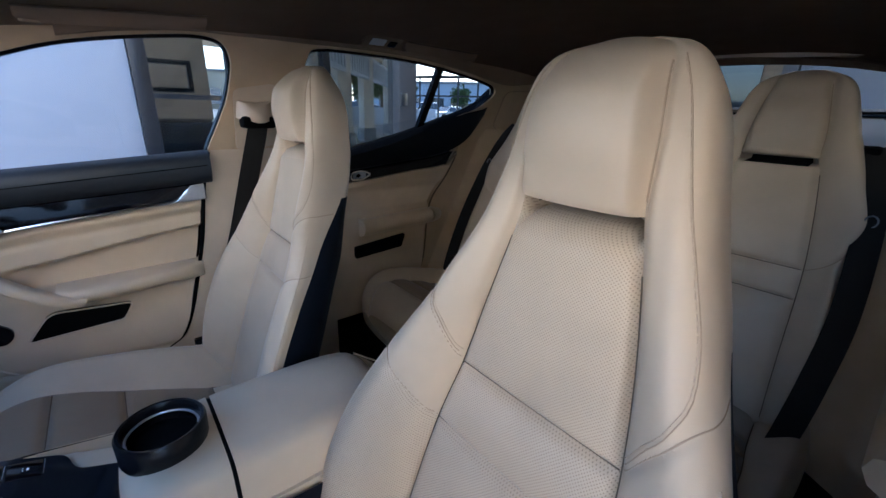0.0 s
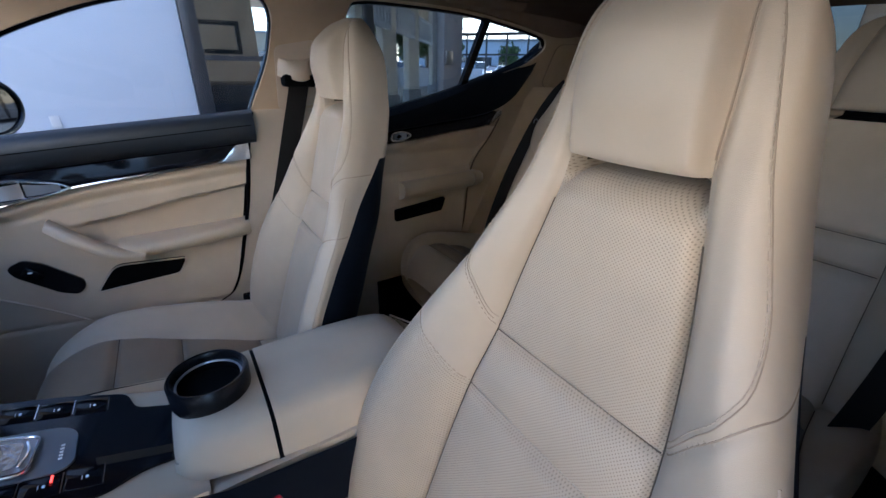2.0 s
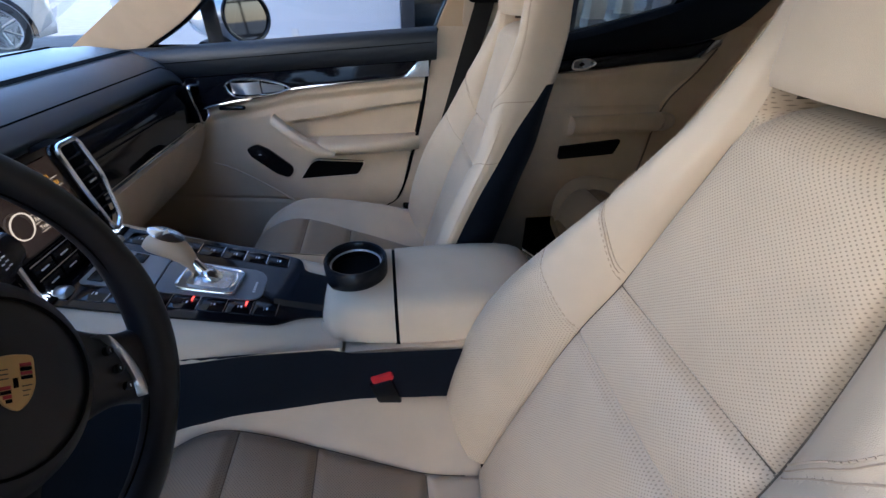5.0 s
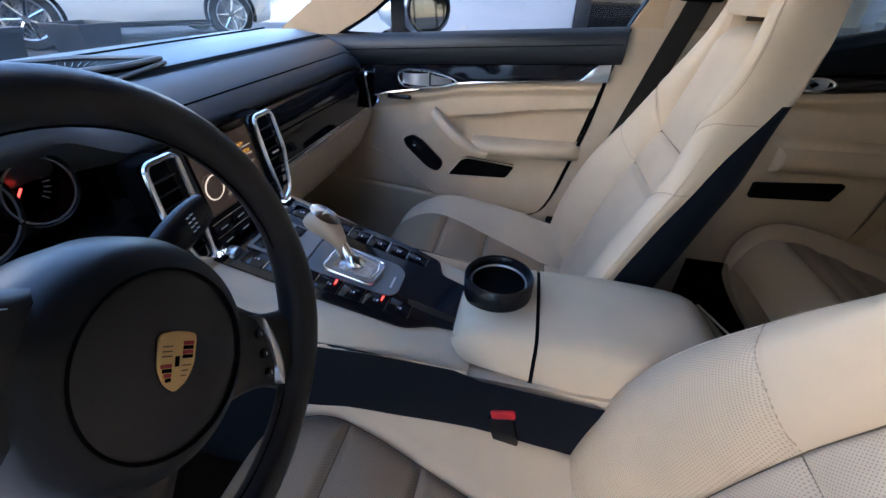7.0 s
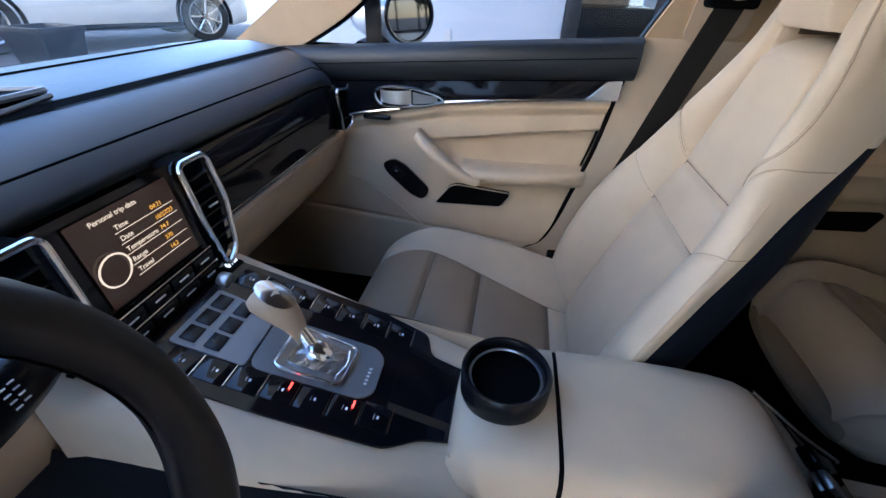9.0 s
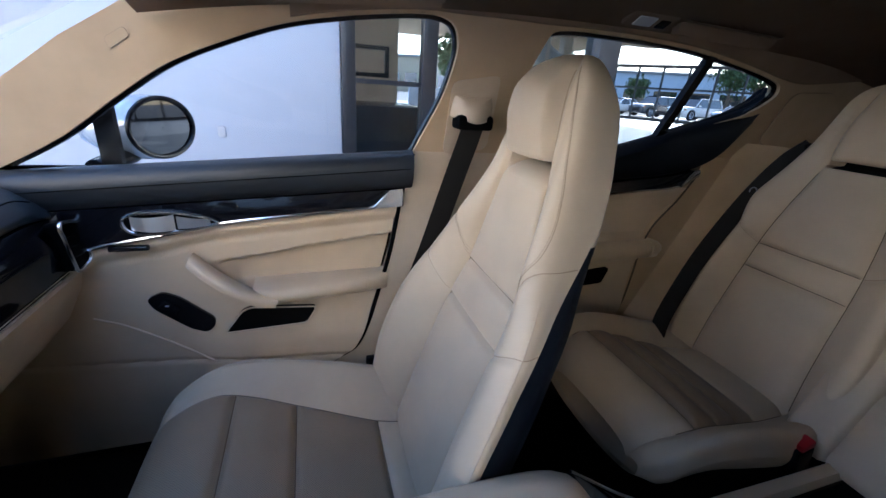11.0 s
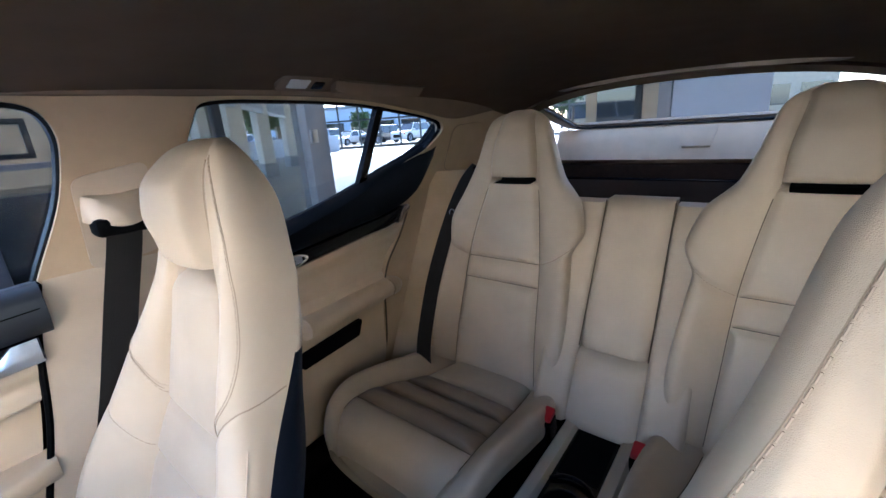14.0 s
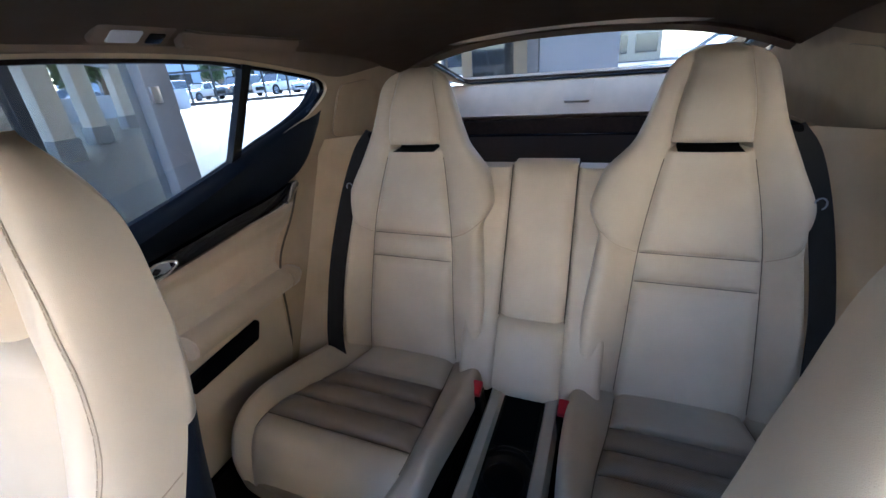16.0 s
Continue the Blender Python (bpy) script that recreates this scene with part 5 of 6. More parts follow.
    ob = thing("steering_wheel", "black leather three-spoke steering wheel with round airbag hub", "steering wheel", c)
    R = 0.171
    TURN = radians(43)
    Q = lambda a, b, d=0.0: P(a * math.cos(TURN) - b * math.sin(TURN), a * math.sin(TURN) + b * math.cos(TURN), d)
    part("rim", tube([Q(R * math.cos(a), R * math.sin(a), 0.004) for a in span(0, math.tau * 63 / 64, 63)], 0.0165, 14, True), M_RIM, ob, "stitched black leather rim", 80)
    for s in (-1, 1):
        part("grip_swell", tube([Q(s * R * math.cos(a), R * math.sin(a), 0.004) for a in span(-0.35, 0.75, 18)], lambda t: 0.0166 + 0.0035 * math.sin(t * math.pi), 14), M_RIM, ob, "thicker thumb grip", 80)
    part("rim_seam", tube([Q((R - 0.0166) * math.cos(a), (R - 0.0166) * math.sin(a), 0.004) for a in span(0, math.tau * 63 / 64, 63)], 0.0009, 5, True), M_BLACK, ob, "inner sewn seam")
    rim_place = Q
    Q = lambda a, b, d=0.0: rim_place(a, b, d - 0.014) - u2 * 0.004
    part("hub", lathe([(0.0001, 0.031), (0.04, 0.030), (0.066, 0.027), (0.080, 0.019), (0.088, 0.003), (0.090, -0.02), (0.085, -0.05), (0.0001, -0.05)], Q, 64), M_RIM, ob, "round black airbag cover", 60)
    part("hub_ring", tube([Q(0.064 * math.cos(a), 0.064 * math.sin(a), 0.0282) for a in span(0, math.tau * 47 / 48, 47)], 0.0012, 6, True), M_BLACK, ob, "moulded ring")

    def spoke(a0, w0, w1):
        rings = []
        for k in range(13):
            t = k / 12
            rad = 0.066 + (R - 0.066) * t
            w = w0 + (w1 - w0) * t + 0.012 * (2 * t - 1) ** 2
            ca, sa = math.cos(radians(a0)), math.sin(radians(a0))
            d = 0.008 + 0.006 * t
            rings.append([Q(ca * rad - sa * q, sa * rad + ca * q, d + e) for q, e in ((-w, -0.016), (-w * 0.97, -0.002), (-w * 0.8, 0.004), (-w * 0.4, 0.007), (w * 0.4, 0.007), (w * 0.8, 0.004), (w * 0.97, -0.002), (w, -0.016))])
        return loft(rings)

    for a0, w0, w1 in ((0, 0.038, 0.034), (180, 0.038, 0.034), (270, 0.030, 0.026)):
        sp = part("spoke", spoke(a0, w0, w1), M_RIM, ob, "black spoke", 60)
        if a0 != 270:
            s = 1 if a0 == 0 else -1
            tip = lambda x, y: (s * (x * 0.966 - y * 0.259), x * 0.259 + y * 0.966)
            run = ((0.096, 0.008, 0.0008), (0.106, 0.003, 0.0018), (0.114, -0.012, 0.0035), (0.120, -0.030, 0.005), (0.124, -0.048, 0.0058), (0.1248, -0.062, 0.005), (0.1248, -0.068, 0.001))
            part("spoke_bezel", loft([[Q(*tip(x + e * w, y), 0.0215 + h) for e, h in ((-1, -0.008), (-0.9, 0.0), (0, 0.0016), (0.9, 0.0), (1, -0.008))] for x, y, w in run]), M_STEEL, sp, "silver spoke insert", 60)
            for k in range(3):
                part("wheel_button", tube([Q(*tip(0.100 + 0.004 * k, -0.010 - 0.02 * k), 0.018), Q(*tip(0.100 + 0.004 * k, -0.010 - 0.02 * k), 0.0225)], 0.0045, 10), M_PLASTIC, sp, "small black button")
                part("button_mark", tube([Q(*tip(0.100 + 0.004 * k, -0.0085 - 0.02 * k), 0.0228), Q(*tip(0.100 + 0.004 * k, -0.0115 - 0.02 * k), 0.0228)], 0.0005, 5), M_WHITE_MARK, sp, "white mark")
    # plain shield emblem
    EK = 0.86
    emb = lambda pts: [(-EK * x, EK * y) for x, y in pts]
    sh = rounded(emb([(-0.017, 0.021), (0.0, 0.023), (0.017, 0.021), (0.0165, -0.004), (0.010, -0.017), (0.0, -0.024), (-0.010, -0.017), (-0.0165, -0.004)]), 0.004, 3)
    badge = part("emblem", sheet(sh, [], 0.003, lambda a, b, d: Q(a, b, 0.0295 + d)), M_GOLD, ob, "gold shield emblem with red and black stripes")
    part("emblem_edge", tube([Q(p.x, p.y, 0.0322) for p in sh], 0.0007, 6, True), M_GOLD, badge, "raised gold edge")
    fields = []
    for k in range(4):
        fields.append(((0.0052, 0.0122 - 0.0036 * k), (0.0145, 0.0152 - 0.0036 * k), M_DARK_RED if k % 2 == 0 else M_BLACK))
        fields.append(((-0.0142 + 0.0017 * k, -0.0050 - 0.0036 * k), (-0.0045, -0.0020 - 0.0036 * k), M_DARK_RED if k % 2 == 0 else M_BLACK))
    for k in range(3):
        fields.append(((-0.0138, 0.0034 + 0.0038 * k), (-0.0052, 0.0044 + 0.0038 * k), M_SEAM))
        fields.append(((0.0050, -0.0046 - 0.0040 * k), (0.0132 - 0.002 * k, -0.0036 - 0.0040 * k), M_SEAM))
    fields.append(((-0.0016, -0.0045), (0.0020, 0.0035), M_BLACK))
    for lo, hi, m in fields:
        part("emblem_field", sheet(emb([lo, (hi[0], lo[1]), hi, (lo[0], hi[1])]), [], 0.0006, lambda a, b, d: Q(a, b, 0.0325 + d)), m, badge)
    # column, paddles, stalks
    part("column", tube([P(0, 0, -0.03), P(0, 0, -0.26)], 0.055, 20), M_PLASTIC, ob, "black steering column shroud")
    for ang, ln in ((10, 0.19), (171, 0.19)):
        ca, sa = math.cos(radians(ang)), math.sin(radians(ang))
        pts = [P(ca * q, sa * q, -0.085 - 0.0 * q) for q in span(0.04, ln, 10)]
        st = part("stalk", loft([[p + up * (w * math.cos(a)) + n * (0.6 * w * math.sin(a)) for a in span(0, math.tau * 11 / 12, 11)] for p, w in zip(pts, [0.010, 0.011, 0.012, 0.013, 0.015, 0.017, 0.019, 0.020, 0.020, 0.019, 0.016])]), M_PLASTIC, ob, "black column stalk", 60)
        for k in range(4):
            for j in range(2):
                part("stalk_mark", box((0, 0, 0), (0.004, 0.0004, 0.0012)), M_WHITE_MARK, st).matrix_basis = Matrix.Translation(P(ca * (0.155 + 0.006 * j), sa * (0.155 + 0.006 * j) + 0.010 - 0.005 * k, -0.072))
    return ob


M_GOLD = plain("brushed_gold", (0.62, 0.42, 0.18), 0.3, metal=0.9)
steering_wheel()


# ---- centre console ----
def cz(y):
    return 0.617 - 0.30 * y


def console():
    ob = thing("centre_console", "tall beige and black centre console between the front seats", "centre console", (0, 0.1, 0.3))
    ys = span(-0.33, 0.12, 18)
    hw = lambda y: lerp_keys([(-0.33, 0.150), (-0.1, 0.138), (0.12, 0.122)], y)
    part("rail_frame", loft([[Vector((x, y, z)) for x, z in ((-hw(y) - 0.010, 0.612 - 0.1 * max(0, y)), (-hw(y) - 0.006, cz(y) - 0.022), (-hw(y) + 0.006, cz(y) - 0.005), (-hw(y) + 0.028, cz(y)), (hw(y) - 0.028, cz(y)), (hw(y) - 0.006, cz(y) - 0.005), (hw(y) + 0.006, cz(y) - 0.022), (hw(y) + 0.010, 0.612 - 0.1 * max(0, y)))] for y in ys], closed=False), M_DOOR, ob, "beige leather console rails", 50)
    for s in (-1, 1):
        part("side_panel", loft([[Vector((s * x, y, z)) for x, z in ((h, t), (h + 0.004, t - 0.02), (h + 0.004, 0.3), (h - 0.01, 0.2))] for y, h, t in ((-0.75, 0.158, 0.625), (-0.3, 0.158, 0.625), (-0.1, 0.146, 0.620), (0.0, 0.140, 0.612), (0.10, 0.133, 0.600), (0.14, 0.130, 0.583), (0.3, 0.125, 0.566), (0.5, 0.115, 0.55))], closed=False), M_NAVY, ob, "navy leather console side", 50)
    # black switch field
    fo = rounded([(0.100, -0.290), (0.094, -0.12), (0.084, 0.012), (0.058, 0.050), (0.042, 0.108), (-0.066, 0.100), (-0.072, 0.040), (-0.110, 0.028), (-0.122, -0.05), (-0.118, -0.290)], 0.012)
    part("switch_field", sheet(fo, [], 0.004, lambda a, b, d: Vector((a, b, cz(b) + 0.001 + d))), M_GLOSS, ob, "black gloss switch field")
    # selector gate
    go = rounded([(0.046, -0.168), (0.036, -0.032), (0.022, -0.018), (-0.036, -0.020), (-0.048, -0.036), (-0.042, -0.172)], 0.016)
    part("gate_plate", sheet(go, [], 0.003, lambda a, b, d: Vector((a, b, cz(b) + 0.0052 + d))), M_GREY, ob, "grey satin selector plate")
    pb = rounded([(0.050, -0.262), (0.047, -0.171), (-0.043, -0.175), (-0.050, -0.262)], 0.006)
    part("console_plate", sheet(pb, [], 0.003, lambda a, b, d: Vector((a, b, cz(b) + 0.0052 + d))), M_GREY, ob, "grey satin console plate")
    for kx in (-0.030, 0.0, 0.030):
        for ky in (-0.245, -0.215):
            part("console_key", box((kx - 0.012, ky - 0.010, cz(ky) + 0.0075), (kx + 0.012, ky + 0.010, cz(ky) + 0.0105), 0.001, turn=pose(0, 0, 0, -16.7)), M_PLASTIC, ob, "black key")
    gi = rounded([(0.036, -0.142), (0.032, -0.058), (-0.032, -0.054), (-0.034, -0.140)], 0.012)
    gate = part("gate_frame", sheet(gi, [], 0.004, lambda a, b, d: Vector((a, b, cz(b) + 0.0084 + d))), M_STEEL, ob, "brushed steel selector gate")
    gk = rounded([(0.026, -0.130), (0.023, -0.068), (-0.022, -0.066), (-0.024, -0.128)], 0.01)
    part("gate_pad", sheet(gk, [], 0.002, lambda a, b, d: Vector((a, b, cz(b) + 0.0126 + d))), M_GATE, gate, "bright textured gate pad")
    part("gate_ring", tube([Vector((p.x, p.y, cz(p.y) + 0.0128)) for p in gi], 0.0022, 6, True), M_CHROME, gate, "polished gate ring")
    part("gate_bow", tube(curve_pts([(0.022, -0.066, cz(-0.066) + 0.015), (0.0, -0.060, cz(-0.060) + 0.0155), (-0.021, -0.064, cz(-0.064) + 0.015)], 5), 0.0016, 6), M_CHROME, gate, "curved chrome bow")
    for k in range(5):
        part("gate_mark", box((-0.012 + 0.006 * k, -0.034, cz(-0.033) + 0.0076), (-0.009 + 0.006 * k, -0.030, cz(-0.033) + 0.0088)), M_WHITE_MARK, ob, "pale script mark")
    stem = curve_pts([(-0.006, -0.100, 0.652), (-0.008, -0.110, 0.668), (-0.012, -0.124, 0.69)], 5)
    lever = part("gear_lever", tube(stem, lambda t: 0.0100 - 0.002 * t, 14), M_CHROME, ob, "chrome lever stem")
    part("stem_collar", lathe([(0.0001, 0.0), (0.016, 0.0), (0.0155, 0.005), (0.012, 0.011), (0.008, 0.014), (0.0001, 0.014)], lambda a, b, h: Vector((-0.006 + a, -0.098 + b - 0.3 * h, cz(-0.098 + b) + 0.013 + h)), 20), M_CHROME, lever, "domed chrome collar")
    kn = [((-0.012, -0.124, 0.672), 0.0105), ((-0.012, -0.126, 0.690), 0.0135), ((-0.012, -0.134, 0.707), 0.0175), ((-0.012, -0.146, 0.721), 0.0215), ((-0.012, -0.160, 0.731), 0.0225), ((-0.012, -0.173, 0.734), 0.019), ((-0.012, -0.185, 0.733), 0.009)]
    part("gear_knob", loft([[Vector(p) + Vector((r * math.cos(a), r * 0.55 * math.sin(a), r * 0.85 * math.sin(a))) for a in span(0, math.tau * 15 / 16, 15)] for p, r in kn]), M_LEATHER, lever, "beige leather knob", 80)
    part("knob_cap", loft([[Vector((-0.012 + 0.019 * k * math.cos(a), -0.148 + 0.024 * k * math.sin(a), 0.7495 - 0.005 * k * k - 0.55 * (0.024 * k * math.sin(a)))) for a in span(0, math.tau * 15 / 16, 15)] for k in (0.05, 0.6, 0.9, 1.0)], caps=False), M_CHROME, lever, "chrome knob cap", 80)
    # switches on both rails
    for s, x0 in ((1, 0.066), (-1, -0.090)):
        for k in range(7):
            y = -0.235 + 0.038 * k + (0.0 if s > 0 else -0.005)
            x = x0 - (0.0025 * k if s > 0 else 0)
            sw = part("console_switch", box((x - 0.017, y - 0.0178, cz(y) + 0.003), (x + 0.017, y + 0.0178, cz(y) + 0.0062), 0.0007, turn=pose(0, 0, 0, -16.7)), M_GLOSS, ob, "black rocker switch")
            part("chrome_edge", tube([(x - 0.016, y + 0.019, cz(y + 0.019) + 0.0064), (x + 0.016, y + 0.019, cz(y + 0.019) + 0.0064)], 0.0009, 5), M_CHROME, sw, "thin chrome edge")
            part("switch_mark", box((x - 0.0035, y - 0.0025, cz(y) + 0.0058), (x + 0.0035, y - 0.0012, cz(y) + 0.0068)), M_WHITE_MARK, sw)
            part("switch_mark", box((x - 0.002, y + 0.002, cz(y) + 0.0052), (x + 0.002, y + 0.0045, cz(y) + 0.0058)), M_WHITE_MARK, sw)
            if k in (3, 5) and s > 0:
                part("red_light", box((x - 0.012, y + 0.009, cz(y) + 0.0050), (x - 0.002, y + 0.011, cz(y) + 0.0068)), M_LED_RED, sw, "small red light")
    for x in (0.085, -0.105):
        part("climate_display", box((x - 0.014, -0.292, cz(-0.28) + 0.004), (x + 0.014, -0.268, cz(-0.28) + 0.007), turn=pose(0, 0, 0, -16.7)), M_BLACK, ob, "small black display")
        c = bpy.data.curves.new("digits", "FONT")
        c.body, c.size, c.align_x, c.extrude = "69.0", 0.0135, "CENTER", 0.0003
        tmp = bpy.data.objects.new("digits", c)
        scene.collection.objects.link(tmp)
        me = bpy.data.meshes.new_from_object(tmp.evaluated_get(bpy.context.evaluated_depsgraph_get()))
        bpy.data.objects.remove(tmp)
        me.transform(Matrix.Translation((x, -0.275, cz(-0.275) + 0.0082)) @ Matrix.Rotation(radians(-16.7), 4, "X") @ Matrix.Rotation(math.pi, 4, "Z"))
        me.materials.append(M_LED_WHITE)
        digits = new("display_text", me)
        digits.parent = ob
        digits.matrix_parent_inverse = BASES[ob.name].inverted()
        tagged(digits, "lit white temperature digits")
    # ashtray lid
    part("ashtray_lid", loft([[Vector((x, y, cz(y) + z)) for x, z in ((-0.060, 0.004), (-0.054, 0.014), (0.030, 0.014), (0.037, 0.004))] for y in span(0.004, 0.088, 6)], closed=False), M_GLOSS, ob, "black gloss ashtray lid")
    part("lid_edge", tube(curve_pts([(-0.055, 0.078, cz(0.08) + 0.012), (-0.03, 0.088, cz(0.09) + 0.013), (0.0, 0.088, cz(0.09) + 0.013), (0.02, 0.075, cz(0.08) + 0.012)], 5), 0.002, 6), M_CHROME, ob, "chrome lid edge")
    # cup holder block and armrest
    def hump(y):
        w = lerp_keys([(0.085, 0.060), (0.10, 0.078), (0.13, 0.087), (0.215, 0.094), (0.35, 0.096), (0.45, 0.090), (0.49, 0.078)], y)
        t = lerp_keys([(0.085, 0.604), (0.095, 0.628), (0.12, 0.640), (0.215, 0.643), (0.40, 0.643), (0.46, 0.637), (0.485, 0.622), (0.495, 0.60)], y)
        b = lerp_keys([(0.085, 0.585), (0.215, 0.575), (0.49, 0.56)], y)
        return [Vector((x - 0.004, y, z)) for x, z in ((-w - 0.018, b), (-w - 0.012, b + 0.02), (-w - 0.004, t - 0.016), (-w + 0.008, t - 0.004), (-w + 0.03, t), (0, t + 0.002), (w - 0.03, t), (w - 0.008, t - 0.004), (w + 0.004, t - 0.016), (w + 0.012, b + 0.02), (w + 0.018, b))]

    part("holder_block", loft([hump(y) for y in (0.085, 0.09, 0.10, 0.115, 0.13, 0.15, 0.17, 0.19, 0.2105)]), M_DOOR, ob, "beige leather cup holder block", 60)
    part("armrest_lid", loft([hump(y) for y in (0.2165, 0.22, 0.26, 0.30, 0.34, 0.38, 0.42, 0.45, 0.47, 0.485, 0.495)]), M_DOOR, ob, "beige leather armrest lid", 60)
    part("lid_gap", loft([[p + Vector((0, 0, -0.003)) for p in hump(y)] for y in (0.2095, 0.2175)]), M_BLACK, ob, "dark lid gap")
    part("lower_body", loft([[Vector((x, y, z)) for x, z in ((-0.128, 0.53), (-0.122, 0.572), (0.116, 0.572), (0.122, 0.53))] for y in (0.08, 0.2, 0.3, 0.42, 0.5)]), M_DOOR, ob, "beige lower console body", 50)
    part("cup_ring", lathe([(0.030, -0.09), (0.046, -0.085), (0.047, 0.020), (0.050, 0.027), (0.0535, 0.028), (0.0565, 0.024), (0.0560, -0.01), (0.052, -0.02), (0.052, -0.09)], lambda a, b, h: Vector((-0.012 + a, 0.146 + b, 0.649 + h)), 40), M_PLASTIC, ob, "black cup holder", 50)
    part("cup_well", lathe([(0.0001, 0.0), (0.046, 0.0), (0.046, 0.002), (0.0001, 0.002)], lambda a, b, h: Vector((-0.012 + a, 0.146 + b, 0.645 + h)), 32), M_BLACK, ob, "dark bottom of the cup holder")
    part("cup_lining", tube([(-0.012 + 0.045 * math.cos(a), 0.146 + 0.045 * math.sin(a), 0.662) for a in span(0, math.tau * 31 / 32, 31)], 0.0018, 6, True), M_STEEL, ob, "faint metal ring")
    # rear face with vents and switches
    part("rear_face", loft([[Vector((x, y, z)) for x in (-0.09, -0.08, 0.07, 0.08)] for y, z in ((0.488, 0.615), (0.51, 0.598), (0.56, 0.555), (0.60, 0.52), (0.64, 0.50), (0.66, 0.47))], closed=False), M_GLOSS, ob, "black gloss rear face")
    part("rear_rim", tube(curve_pts([(-0.092, 0.486, 0.616), (-0.092, 0.52, 0.59), (-0.09, 0.58, 0.545), (-0.088, 0.65, 0.50)], 5), 0.003, 6), M_CHROME, ob, "thin chrome rim")
    for k in range(4):
        x = -0.055 + 0.035 * k
        part("rear_switch", box((x - 0.013, 0.565, 0.538), (x + 0.013, 0.60, 0.548), 0.003, turn=pose(0, 0, 0, -40)), M_STEEL if k % 2 else M_PLASTIC, ob, "rear climate rocker")
    # rear half of the console
    rz = lambda y: lerp_keys([(0.62, 0.485), (0.8, 0.475), (1.0, 0.468), (1.22, 0.466)], y)
    part("rear_rail_frame", loft([[Vector((x, y, z)) for x, z in ((-0.082, 0.36), (-0.080, rz(y) - 0.01), (-0.074, rz(y)), (-0.052, rz(y)), (-0.048, rz(y) - 0.008), (-0.046, rz(y) - 0.09), (0.054, rz(y) - 0.09), (0.056, rz(y) - 0.008), (0.060, rz(y)), (0.082, rz(y)), (0.088, rz(y) - 0.01), (0.090, 0.36))] for y in span(0.62, 1.235, 12)], closed=False), M_DOOR, ob, "beige rear console rails", 50)
    part("rear_tray", box((-0.047, 0.64, 0.395), (0.055, 1.22, 0.452), 0.004), M_TRAY, ob, "black satin rear tray")
    part("tray_bin", box((-0.040, 0.985, 0.4525), (0.048, 1.155, 0.4545), 0.0008), M_BLACK, ob, "deep black bin")
    part("tray_ridge", tube(curve_pts([(-0.044, 0.955, 0.455), (-0.02, 0.972, 0.459), (0.004, 0.977, 0.460), (0.03, 0.972, 0.459), (0.052, 0.955, 0.455)], 5), 0.004, 8), M_GLOSS, ob, "curved gloss ridge")
    part("tray_front_rim", tube(curve_pts([(-0.044, 0.862, 0.456), (-0.02, 0.846, 0.458), (0.004, 0.842, 0.459), (0.03, 0.846, 0.458), (0.052, 0.862, 0.456)], 5), 0.0028, 8), M_TRAY, ob, "curved front rim")
    for y in (0.905,):
        part("rear_cup_ring", tube([(0.004 + 0.040 * math.cos(a), y + 0.040 * math.sin(a), 0.4545) for a in span(0, math.tau * 23 / 24, 23)], 0.003, 6, True), M_PLASTIC, ob, "black cup ring")
        part("rear_cup_well", lathe([(0.038, 0.0), (0.036, 0.0015), (0.0001, 0.001)], lambda a, b, h, y=y: Vector((0.004 + a, y + b, 0.4525 + h)), 24), M_BLACK, ob, "dark cup well")
    part("tray_bar", box((-0.047, 1.17, 0.452), (0.055, 1.174, 0.458)), M_STEEL, ob, "thin metal bar")
    for k in range(2):
        part("tray_clip", tube(curve_pts([(-0.03 + 0.05 * k, 0.80, 0.455), (-0.022 + 0.05 * k, 0.815, 0.475), (-0.012 + 0.05 * k, 0.80, 0.455)], 5), 0.003, 6), M_STEEL, ob, "small steel clip")
    return ob


console()


# ---- roof fittings ----
def grab_handle(y0, y1, sign):
    ob = thing("grab_handle", "folded beige grab handle on the roof edge", "grab handle", (sign * 0.555, (y0 + y1) / 2, 1.3), "grab handles")

    def rail(y, drop, w=0.0):
        x = 0.556 - w
        return Vector((sign * x, y, roof_z(x, y) - 0.004 - drop))

    keys = [(0.0, 0.0), (0.05, 0.004), (0.14, 0.007), (0.5, 0.008), (0.86, 0.007), (0.95, 0.004), (1.0, 0.0)]
    path = [(y0 + (y1 - y0) * t, lerp_keys(keys, t), t) for t in span(0, 1, 28)]
    rings = []
    for y, d, t in path:
        h = 0.015 * (1 - 0.35 * abs(2 * t - 1) ** 6)
        rings.append([rail(y, d) + Vector((sign * (a * 0.60 * h * 0.9 + b * 0.007 * -0.5), 0, -a * h * 0.80 - b * 0.007)) for a, b in ((-1, 0.2), (-0.85, 1), (0, 1.3), (0.85, 1), (1, 0.2), (0.8, -1), (-0.8, -1))])
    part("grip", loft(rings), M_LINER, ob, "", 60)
    # dark tube in place of the shade between grip and lining
    part("painted_gap_shade", tube([rail(y, d * 0.5, 0.018) for y, d, t in path], 0.0022, 6), M_SEAM, ob, "dark tube painted as gap shade above the grip")
    for y in (y0 + 0.02, y1 - 0.02):
        part("mount", box(rail(y - 0.016, 0.016, -0.012) - Vector((0.012, 0, 0.002)), rail(y + 0.016, -0.010, -0.012) + Vector((0.012, 0, 0)), 0.004), M_LINER, ob)
    return ob


grab_handle(0.07, 0.39, -1)
grab_handle(0.935, 1.235, -1)
lamp = thing("reading_lamp", "small clear reading lamp with a dark switch on the roof edge", "lamp", (-0.55, 0.85, 1.30))
LT = pose(0, 0, 0, 0, -28)
